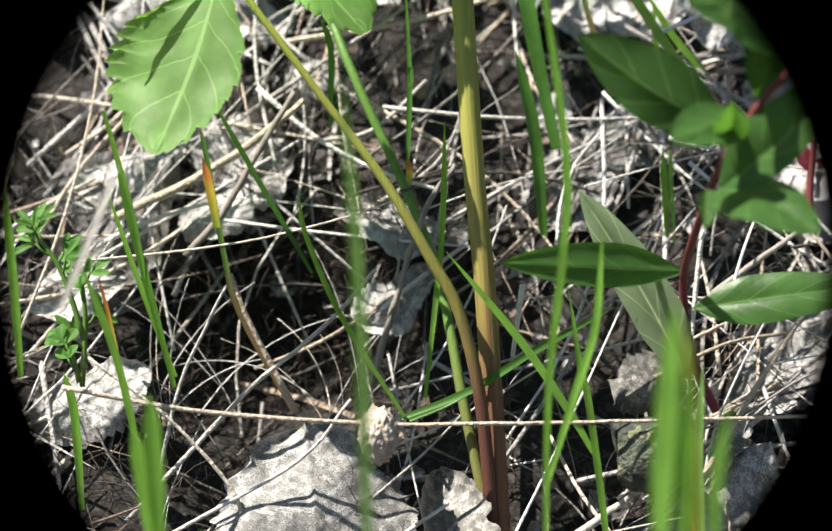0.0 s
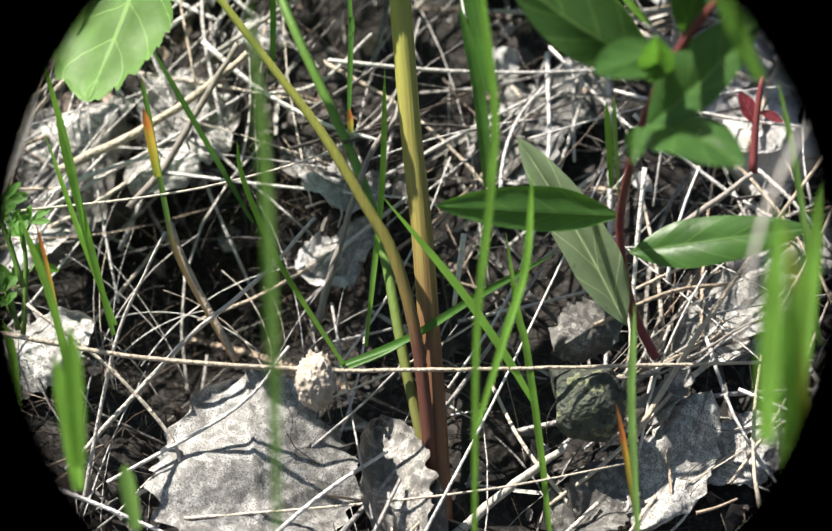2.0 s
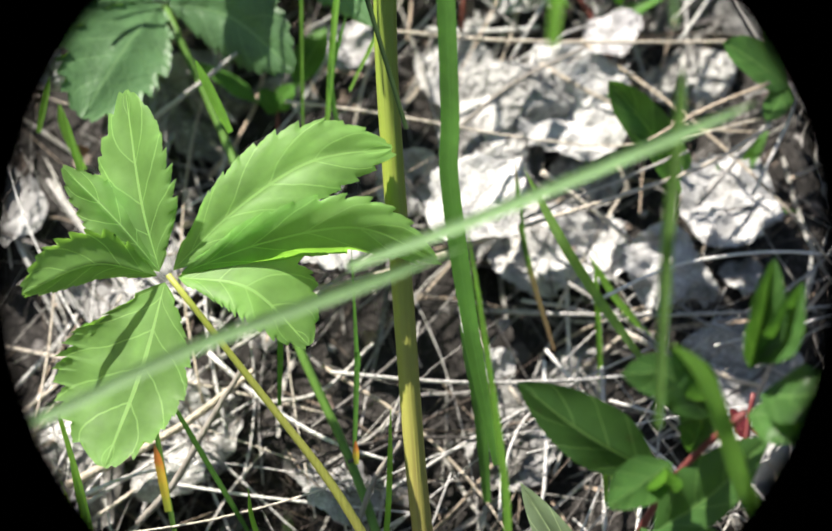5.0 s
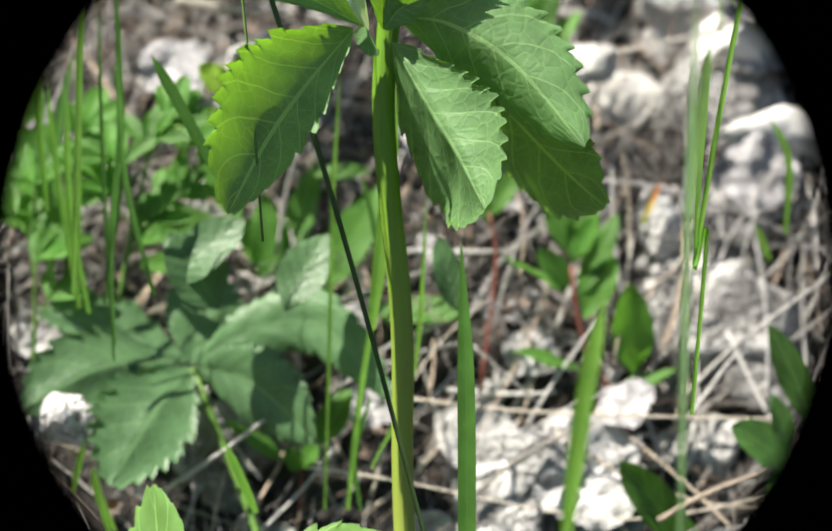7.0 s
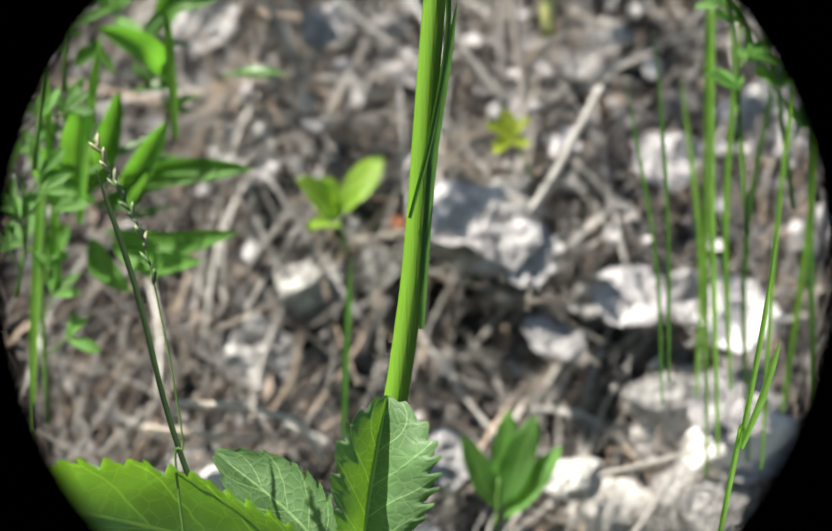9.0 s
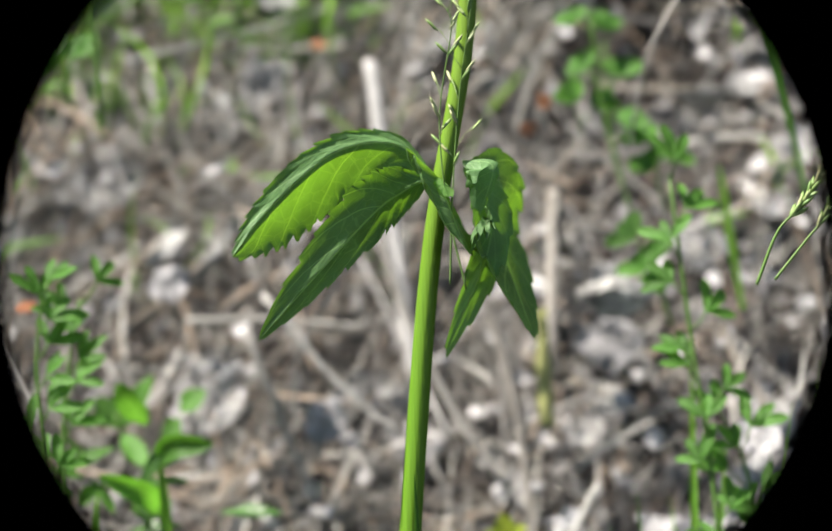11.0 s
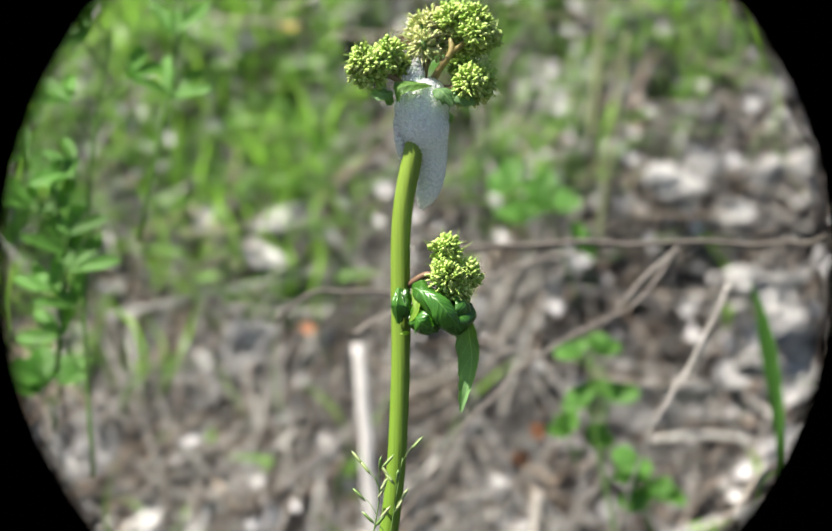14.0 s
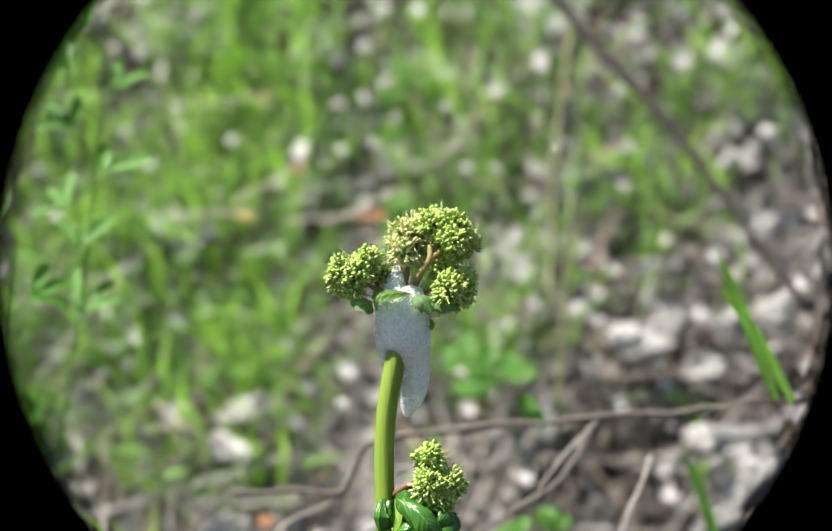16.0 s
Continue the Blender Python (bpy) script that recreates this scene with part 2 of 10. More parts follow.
STRAW = dry_material("dry_straw", [(0.2, (0.04, 0.034, 0.03)), (0.4, (0.11, 0.1, 0.096)), (0.58, (0.33, 0.312, 0.285)), (0.88, (0.68, 0.655, 0.61))], brown_share=0.25)
POPLAR = poplar_material("dead_poplar_leaf", (0.4, 0.39, 0.385), (0.7, 0.685, 0.675))
STONE = stone_material("pale_limestone", (0.24, 0.23, 0.22), (0.56, 0.545, 0.525))
WOOD = dry_material("grey_dead_wood", [(0.1, (0.12, 0.1, 0.085)), (0.5, (0.3, 0.27, 0.24)), (0.9, (0.5, 0.47, 0.43))], 0.85, (700, 700, 90), False)

m, nt, p = nodes_of("black_vignette")
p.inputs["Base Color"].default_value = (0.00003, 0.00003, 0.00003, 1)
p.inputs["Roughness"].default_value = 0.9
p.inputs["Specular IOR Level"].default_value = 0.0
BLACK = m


# ---- mesh helpers ----
def part(name, bm, material, parent=None, label="", smooth=True, at=None):
    me = bpy.data.meshes.new(name)
    bm.to_mesh(me)
    bm.free()
    me.materials.append(material)
    if smooth:
        for f in me.polygons:
            f.use_smooth = True
    ob = new(name, me)
    if parent:
        ob.parent = parent
    if at is not None:
        ob.matrix_basis = at
    return tagged(ob, label) if label else ob


def spline(pts, n):
    """A smooth line through the points, as n + 1 places."""
    pts = [Vector(q) for q in pts]
    if len(pts) == 2:
        return [pts[0].lerp(pts[1], i / n) for i in range(n + 1)]
    ext = [pts[0] * 2 - pts[1]] + pts + [pts[-1] * 2 - pts[-2]]
    out = []
    for i in range(n + 1):
        s = i / n * (len(pts) - 1)
        k = min(int(s), len(pts) - 2)
        t = s - k
        a, b, c, d = ext[k:k + 4]
        out.append(0.5 * ((2 * b) + (c - a) * t + (2 * a - 5 * b + 4 * c - d) * t * t + (3 * b - a - 3 * c + d) * t ** 3))
    return out


def tube(bm, pts, radii, sides=8, ridge=0.0, n=None, cap=True):
    """A stalk along the points; ridge: depth of its long grooves as a share of the radius."""
    n = n or max(2, 4 * (len(pts) - 1))
    line = spline(pts, n)
    rs = [np.interp(i / n, np.linspace(0, 1, len(radii)), radii) for i in range(n + 1)]
    rings, side = [], None
    for i, q in enumerate(line):
        d = (line[min(i + 1, n)] - line[max(i - 1, 0)]).normalized()
        if side is None:
            side = d.orthogonal().normalized()
        side = (side - d * side.dot(d)).normalized()
        other = d.cross(side)
        ring = []
        for j in range(sides):
            a = 2 * math.pi * j / sides
            r = rs[i] * (1 - (ridge if j % 2 else 0))
            ring.append(bm.verts.new(q + side * (math.cos(a) * r) + other * (math.sin(a) * r)))
        rings.append(ring)
    for a, b in zip(rings, rings[1:]):
        for j in range(sides):
            bm.faces.new((a[j], a[(j + 1) % sides], b[(j + 1) % sides], b[j]))
    if cap:
        bm.faces.new(rings[-1])
        bm.faces.new(rings[0][::-1])
    return bm


def ribbon(bm, pts, width, face=(0, -1, 0), fold=0.25, twist=0.0, n=None, tip=0.75, rows=4, base=0.55):
    """A grass blade along the points, folded along its midrib, widest at mid length."""
    n = n or max(6, 4 * (len(pts) - 1))
    uv = bm.loops.layers.uv.verify()
    line = spline(pts, n)
    face = Vector(face)
    prev = None
    for i, q in enumerate(line):
        s = i / n
        d = (line[min(i + 1, n)] - line[max(i - 1, 0)]).normalized()
        f = Matrix.Rotation(twist * s, 3, d) @ face
        side = d.cross(f).normalized()
        up = side.cross(d).normalized()
        w = width / 2 * (base + (1 - base) * min(1, s / 0.3)) * (1 - max(0, (s - tip) / (1 - tip)) ** 1.6 * 0.96 if s > tip else 1)
        row = []
        for j in range(rows + 1):
            v = j / rows * 2 - 1
            row.append((bm.verts.new(q + side * (w * v) + up * (abs(v) * w * fold)), s, (v + 1) / 2))
        if prev:
            for j in range(rows):
                quad = (prev[j], prev[j + 1], row[j + 1], row[j])
                fc = bm.faces.new([c[0] for c in quad])
                for lp, c in zip(fc.loops, quad):
                    lp[uv].uv = (c[1], c[2])
        prev = row
    return bm


def blade(bm, length, width, teeth=9, tooth=0.2, fold=0.3, droop=0.3, n=None, belly=0.5, tip=1.0, wave=0.02, seed=0, rows=10, ribs=6.0):
    """A leaflet from the origin along +x, upper side +z, doubly toothed when teeth > 0, puffed up between its side veins."""
    rnd = random.Random(seed)
    n = n or (teeth * 5 if teeth else 18)
    if not teeth:
        rows = 6
    uv = bm.loops.layers.uv.verify()
    prev = None
    ph = rnd.uniform(0, 6.3)
    size = [rnd.uniform(0.6, 1.3) for _ in range(2 * teeth + 4)]
    skew = rnd.uniform(-0.12, 0.12)
    for i in range(n + 1):
        s = i / n
        body = math.sin(math.pi / 2 * s / belly) ** 0.95 if s < belly else max(0.0, 1 - ((s - belly) / (1 - belly)) ** (2.3 * tip)) ** 0.8
        w0 = width / 2 * max(body, 0.03 if i < n else 0.0)
        a = droop * s
        x = length * (math.sin(a) / droop if abs(droop) > 1e-3 else s)
        z = -length * ((1 - math.cos(a)) / droop if abs(droop) > 1e-3 else 0)
        row = []
        for j in range(rows + 1):
            v = j / rows * 2 - 1
            w, xs, e = w0, x, abs(v) ** 5
            if teeth and 0.16 < s < 0.995:
                q = s * teeth + (0.37 if v > 0 else 0)
                k, g = q % 1.0, size[int(q) + (teeth if v > 0 else 0)]
                big = tooth * g * (1 - k ** 0.7)
                small = tooth * 0.25 * (1 - (k * 2.5) % 1.0)
                w = w0 * (1 - e * (big + small))
                xs = x + e * length * 0.03 * k * g
            lat = s - 0.275 * abs(v)
            puff = abs(math.cos(math.pi * ribs * lat)) * abs(v) * (1.15 - abs(v)) * 0.02 * length if teeth else 0
            zz = z + abs(v) * w * fold * (1 + skew * v) + puff + math.sin(ph + s * 9 + v * 2) * wave * length * abs(v) + math.sin(ph * 2 + s * 21 + v * 4) * wave * 0.35 * length * v * v
            row.append((bm.verts.new((xs, w * v, zz)), s, (v + 1) / 2))
        if prev:
            for j in range(rows):
                quad = (prev[j], row[j], row[j + 1], prev[j + 1])
                fc = bm.faces.new([c[0] for c in quad])
                for lp, c in zip(fc.loops, quad):
                    lp[uv].uv = (c[1], c[2])
        prev = row
    return bm


def aim(base, tip, up):
    """The pose of a leaflet that runs from base towards tip, its upper side turned to up."""
    x = (Vector(tip) - Vector(base)).normalized()
    y = Vector(up).cross(x).normalized()
    z = x.cross(y)
    return Matrix((( x.x, y.x, z.x, base[0]), (x.y, y.y, z.y, base[1]), (x.z, y.z, z.z, base[2]), (0, 0, 0, 1)))


def thing(name, label, category, group="", kind="", at=TILT):
    """An Empty for a thing, in the bank's axes."""
    ob = new(name)
    ob.empty_display_size = 0.01
    ob.matrix_basis = at
    return tagged(ob, label, category, group, kind)


def bank_y(x, z):
    """How far the bank lies behind the plant at height z, in the bank's axes."""
    lumps = 0.04 * math.exp(-((x + 0.055) ** 2 + (z - 0.045) ** 2) / 0.0013) + 0.018 * noise.noise((x * 14, z * 14, 3.1)) + 0.008 * noise.noise((x * 45, z * 45, 7.7)) + 0.012 * min(1, max(0, 4 * z - 1)) * noise.noise((x * 32, z * 32, 1.7)) + 0.045 * math.exp(-((x - 0.1314) ** 2 + (z - 0.6066) ** 2) / 0.00120) + 0.030 * math.exp(-((x - 0.0315) ** 2 + (z - 0.3517) ** 2) / 0.00050) + 0.025 * math.exp(-((x - 0.0297) ** 2 + (z - 0.3720) ** 2) / 0.00040)
    return 0.52 * z + 0.012 + lumps


# ---- the bank ----
def ground():
    def line(a, b, core0, core1, step, grow):
        mid = list(np.arange(core0, core1, step))
        out, s, q = [], step, core1
        while q < b:
            out.append(q)
            s *= grow
            q += s
        lo, s, q = [], step, core0
        while q > a:
            s *= grow
            q -= s
            lo.append(q)
        return lo[::-1] + mid + out
    xs, vs = line(-70, 70, -0.32, 0.34, 0.006, 1.16), line(-70, 70, -0.14, 1.3, 0.006, 1.16)
    bm = bmesh.new()
    rows = []
    for v in vs:
        row = []
        for x in xs:
            q = TILT @ Vector((x, bank_y(x, v), v)) if -0.6 < v < 3 else None
            if q is None:
                e = -0.6 if v < 0 else 3.0
                q = TILT @ Vector((x, bank_y(x, e) if abs(x) < 3 else 0.52 * e, e))
                q.y += (v - e) * 1.0
                q.z += (v - e) * (0.02 if v < 0 else 0.12)
            row.append(bm.verts.new(q))
        rows.append(row)
    for a, b in zip(rows, rows[1:]):
        for j in range(len(xs) - 1):
            bm.faces.new((a[j], a[j + 1], b[j + 1], b[j]))
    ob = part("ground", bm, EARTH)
    return tagged(ob, "steep bank of soil and litter, darkened for shade between straws", "ground", kind="structure")


ground()


# ---- the black ring for the round vignette ----
def vignette_ring():
    """A black ring added to darken the corners as a vignette; it rides before the lens."""
    hood = tagged(new("vignette_ring"), "black ring added before the lens as its round vignette", "lens hood")
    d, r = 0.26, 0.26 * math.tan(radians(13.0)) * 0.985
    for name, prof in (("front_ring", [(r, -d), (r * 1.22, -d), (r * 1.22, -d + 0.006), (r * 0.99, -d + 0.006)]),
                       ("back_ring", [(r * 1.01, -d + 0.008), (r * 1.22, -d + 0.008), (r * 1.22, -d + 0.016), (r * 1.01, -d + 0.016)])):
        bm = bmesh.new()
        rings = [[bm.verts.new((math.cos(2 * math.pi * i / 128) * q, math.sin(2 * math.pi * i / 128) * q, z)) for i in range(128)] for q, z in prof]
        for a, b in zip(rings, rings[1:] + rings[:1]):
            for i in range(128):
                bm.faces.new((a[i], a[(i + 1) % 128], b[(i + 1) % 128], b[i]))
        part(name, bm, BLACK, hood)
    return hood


VIGNETTE = vignette_ring()
STALK = stalk_material("brown_leaf_stalk", (0.085, 0.036, 0.028), (0.24, 0.25, 0.055), 0.03, 0.085)
STALK_GREEN = stalk_material("green_leaf_stalk", (0.15, 0.11, 0.045), (0.075, 0.15, 0.03), -0.01, 0.06)


def bud_material(name, stops):
    m, nt, p = nodes_of(name)
    geo = nt.nodes.new("ShaderNodeNewGeometry")
    c = ramp(nt, geo.outputs["Random Per Island"], stops)
    nt.links.new(c.outputs[0], p.inputs["Base Color"])
    p.inputs["Roughness"].default_value = 0.5
    p.inputs["Subsurface Weight"].default_value = 0.15
    p.inputs["Subsurface Radius"].default_value = (0.001, 0.001, 0.0004)
    return m


BUDS = bud_material("green_buds", [(0.0, (0.2, 0.34, 0.04)), (0.5, (0.32, 0.46, 0.08)), (0.9, (0.52, 0.6, 0.2))])
PALE_BUDS = bud_material("pale_buds", [(0.0, (0.3, 0.4, 0.1)), (0.5, (0.52, 0.56, 0.22)), (0.92, (0.62, 0.58, 0.3))])
BUD_CORE = bud_material("bud_core", [(0.0, (0.08, 0.16, 0.02)), (1.0, (0.1, 0.19, 0.03))])
RAY = stalk_material("olive_ray", (0.15, 0.1, 0.045), (0.2, 0.17, 0.06), 0.67, 0.69)
BROWN_RAY = stalk_material("brown_ray", (0.12, 0.06, 0.04), (0.14, 0.1, 0.05), 0.6, 0.7)


def foam_material():
    m, nt, p = nodes_of("spittle_foam")
    tc = nt.nodes.new("ShaderNodeTexCoord")
    vor = node(nt, "ShaderNodeTexVoronoi", Scale=1700.0)
    vor.feature = 'SMOOTH_F1'
    nt.links.new(tc.outputs["Object"], vor.inputs["Vector"])
    c = ramp(nt, vor.outputs["Distance"], [(0.0, (0.93, 0.95, 0.93)), (0.6, (0.7, 0.76, 0.74))])
    nt.links.new(c.outputs[0], p.inputs["Base Color"])
    p.inputs["Roughness"].default_value = 0.18
    p.inputs["Subsurface Weight"].default_value = 0.85
    p.inputs["Subsurface Radius"].default_value = (0.008, 0.009, 0.008)
    p.inputs["Subsurface Scale"].default_value = 1.0
    h = math_node(nt, 'MULTIPLY', vor.outputs["Distance"], -1.0)
    bump(nt, p, h, 1.0, 0.0011)
    return m


FOAM = foam_material()
# bluish leaf green, darkened: dappled shade on the ground leaves is put in
GROUND_LEAF = leaf_material("shaded_ground_leaf", (0.1, 0.2, 0.085), (0.14, 0.25, 0.11), 0.3, 0.4, 0.0, 6.0)
YOUNG_LEAF = leaf_material("fresh_pale_leaf", (0.19, 0.36, 0.1), (0.25, 0.43, 0.14), 0.45, 0.5, 0.0, 5.0)
LIME_LEAF = leaf_material("lime_leaf", (0.24, 0.4, 0.05), (0.3, 0.45, 0.1), 0.4, 0.5, 0.0, 5.0)
BRACT = leaf_material("bract", (0.13, 0.26, 0.06), (0.2, 0.33, 0.1), 0.35, 0.4, 0.0, 6.0)
SILKY = leaf_material("silky_young_leaf", (0.42, 0.5, 0.42), (0.5, 0.58, 0.5), 0.25, 0.35, 0.0, 12.0)
HERB_BACK = leaf_material("grey_herb_leaf", (0.14, 0.19, 0.11), (0.3, 0.38, 0.2), 0.25, 0.5, 0.25, 4.0)
GLOSSY_LEAF = leaf_material("curled_leaf", (0.055, 0.19, 0.02), (0.13, 0.3, 0.06), 0.25, 0.3)
GLOSSY_LEAF.node_tree.nodes["Principled BSDF"].inputs["Specular IOR Level"].default_value = 0.6


def leaflet(parent, base, tip, width, up, droop=0.3, fold=0.25, teeth=9, tooth=0.2, belly=0.5, tip_power=1.0, seed=0, material=None, wave=0.02, name="leaflet"):
    chord = (Vector(tip) - Vector(base)).length
    half = droop / 2
    bm = blade(bmesh.new(), chord * half / math.sin(half), width, teeth, tooth, fold, droop, None, belly, tip_power, wave, seed)
    bm.transform(aim(base, tip, up) @ Matrix.Rotation(-half, 4, 'Y'))
    return part(name, bm, material or LEAF, parent)


def sheet(parent, mid, left, right, belly=0.5, teeth=10, tooth=0.2, seed=0, material=None, name="leaflet"):
    """A leaflet along the midrib's points; left and right: its margins where it is widest, so that each half has its own slope."""
    rnd = random.Random(seed)
    n = teeth * 6 if teeth else 20
    half = 7
    bm = bmesh.new()
    uv = bm.loops.layers.uv.verify()
    line = spline(mid, n)
    ways = [(line[min(i + 1, n)] - line[max(i - 1, 0)]).normalized() for i in range(n + 1)]
    wide = round(belly * n)
    ln = sum((b - a).length for a, b in zip(line, line[1:]))
    grids = []
    for k, far in enumerate((left, right)):
        out = Vector(far) - line[wide]
        out -= ways[wide] * out.dot(ways[wide])
        size = [rnd.uniform(0.35, 1.6) for _ in range(teeth + 2)]
        ph, slip = rnd.uniform(0, 6.3), rnd.uniform(0, 0.5)
        grid = []
        for i in range(n + 1):
            s = i / n
            body = math.sin(math.pi / 2 * s / belly) ** 0.9 if s < belly else max(0.0, 1 - ((s - belly) / (1 - belly)) ** 2.1) ** 0.85
            o = ways[wide].rotation_difference(ways[i]) @ out
            up = ways[i].cross(o).normalized() * (-1 if k else 1)
            row = []
            for j in range(half + 1):
                v = j / half
                e, w, ahead = v ** 6, body, 0.0
                if teeth and 0.1 < s < 0.99:
                    q = s * teeth + slip
                    f, g = q % 1.0, size[int(q)]
                    w *= 1 - e * tooth * g * (1 - f ** 0.8) - e * tooth * 0.22 * (1 - (f * 2.6) % 1.0)
                    ahead = e * 0.35 / teeth * f * g * ln
                rib = abs(math.cos(math.pi * 6.0 * (s - 0.275 * v))) if teeth else 0.4
                lift = (0.30 * v * (1 - v) + 0.05 * v * math.sin(ph + s * 8) + 0.02 * v * math.sin(2 * ph + s * 23)) * o.length * body + rib * v * (1.1 - v) * 0.016 * ln * min(1, body * 2)
                row.append((bm.verts.new(line[i] + o * (w * v) + ways[i] * ahead + up * lift), s, 0.5 + (0.5 if k else -0.5) * v))
            grid.append(row)
        grids.append(grid)
    for k, grid in enumerate(grids):
        for a, b in zip(grid, grid[1:]):
            for j in range(half):
                quad = (a[j], a[j + 1], b[j + 1], b[j]) if k else (a[j], b[j], b[j + 1], a[j + 1])
                f = bm.faces.new([c[0] for c in quad])
                for lp, c in zip(f.loops, quad):
                    lp[uv].uv = (c[1], c[2])
    bmesh.ops.remove_doubles(bm, verts=bm.verts, dist=1e-6)
    return part(name, bm, material or LEAF, parent)


def umbellet(parent, centre, radius, count, seed, pale=0):
    """A tight round head of long buds that all point outwards, or of opened ones with loose threads."""
    rnd = random.Random(seed)
    c = Vector(centre)
    core = bmesh.new()
    bmesh.ops.create_icosphere(core, subdivisions=2, radius=radius * 0.6)
    bmesh.ops.translate(core, vec=c, verts=core.verts)
    head = part("umbellet", core, BUD_CORE, parent)
    bm = bmesh.new()
    for i in range(count):
        z = 1 - 1.9 * (i + 0.5) / count
        a = i * 2.39996 + rnd.uniform(-0.3, 0.3)
        s = math.sqrt(max(0, 1 - z * z))
        d = (Vector((s * math.cos(a), s * math.sin(a), z)) + Vector((rnd.gauss(0, .24), rnd.gauss(0, .24), rnd.gauss(0.08, .24)))).normalized()
        w = rnd.uniform(0.00028, 0.00058) * (0.8 if pale else 1)
        tall = rnd.uniform(0.0005, 0.0013) * (1.3 if pale else 1)
        q = c + d * radius * rnd.uniform(0.62, 1.02) * (1 + 0.42 * noise.noise(d * 2.0 + Vector((seed * 1.7, 0, 0))) + 0.2 * noise.noise(d * 4.5 + Vector((0, seed * 1.3, 0))))
        side = d.orthogonal().normalized()
        other = d.cross(side)
        rings = []
        for h, r in ((-1.0, 0.55), (0.1, 0.85), (0.75, 1.0)):
            rings.append([bm.verts.new(q + d * (h * tall) + (side * math.cos(m * 1.2566) + other * math.sin(m * 1.2566)) * w * r) for m in range(5)])
        tip = bm.verts.new(q + d * tall * 1.05)
        for lo, hi in zip(rings, rings[1:]):
            for m in range(5):
                bm.faces.new((lo[m], lo[(m + 1) % 5], hi[(m + 1) % 5], hi[m]))
        for m in range(5):
            bm.faces.new((rings[-1][m], rings[-1][(m + 1) % 5], tip))
        if rnd.random() < (0.22 if pale else 0.05):
            e = (d + Vector((rnd.uniform(-.6, .6), rnd.uniform(-.6, .6), rnd.uniform(-.4, .4)))).normalized()
            tube(bm, [q, q + e * 0.0014 + d * 0.0005, q + e * rnd.uniform(0.0024, 0.0040)], [0.00016, 0.0001], 4, 0, 4, cap=False)
    part("flower_knob", bm, PALE_BUDS if pale else BUDS, head)
    return head


def curl(parent, pts, radius, seed):
    """A young leaf rolled up: a spiral sheet with a toothed outer edge, drawn in at both ends."""
    rnd = random.Random(seed)
    bm = bmesh.new()
    uv = bm.loops.layers.uv.verify()
    n, m = 44, 40
    line = spline(pts, n)
    side, prev = None, None
    start = rnd.uniform(0, 6.3)
    for i in range(n + 1):
        s = i / n
        d = (line[min(i + 1, n)] - line[max(i - 1, 0)]).normalized()
        side = d.orthogonal().normalized() if side is None else (side - d * side.dot(d)).normalized()
        other = d.cross(side)
        r0 = radius * (0.35 + 0.65 * math.sin(math.pi * (0.08 + 0.84 * s)) ** 0.7)
        row = []
        for j in range(m + 1):
            v = j / m
            a = start + v * 9.2 + s * 1.3
            edge = 1 - 0.12 * abs(((s * 9) % 1.0) - 0.5) * (v > 0.96)
            r = r0 * (0.62 + 0.38 * v) * edge * (1 + 0.26 * noise.noise((s * 6, v * 9, seed)) - 0.22 * abs(noise.noise((s * 11, v * 14, seed + 5))) + 0.10 * noise.noise((s * 24, v * 30, seed)))
            row.append((bm.verts.new(line[i] + (side * math.cos(a) + other * math.sin(a)) * r), s, v))
        if prev:
            for j in range(m):
                quad = (prev[j], prev[j + 1], row[j + 1], row[j])
                f = bm.faces.new([c[0] for c in quad])
                for lp, c in zip(f.loops, quad):
                    lp[uv].uv = (c[1], c[2])
        prev = row
    return part("curled_leaf", bm, GLOSSY_LEAF, parent, "dark glossy crumpled young leaf")


def foam(parent, pts, radii):
    bm = tube(bmesh.new(), pts, radii, 36, 0, 64)
    bmesh.ops.recalc_face_normals(bm, faces=bm.faces)
    for w in bm.verts:
        w.co += Vector((noise.noise(w.co * 220), noise.noise(w.co * 220 + Vector((5, 1, 0))), 0)) * 0.0003
    return part("spittle_foam", bm, FOAM, parent, "white frothy spittle with fine bubbles")


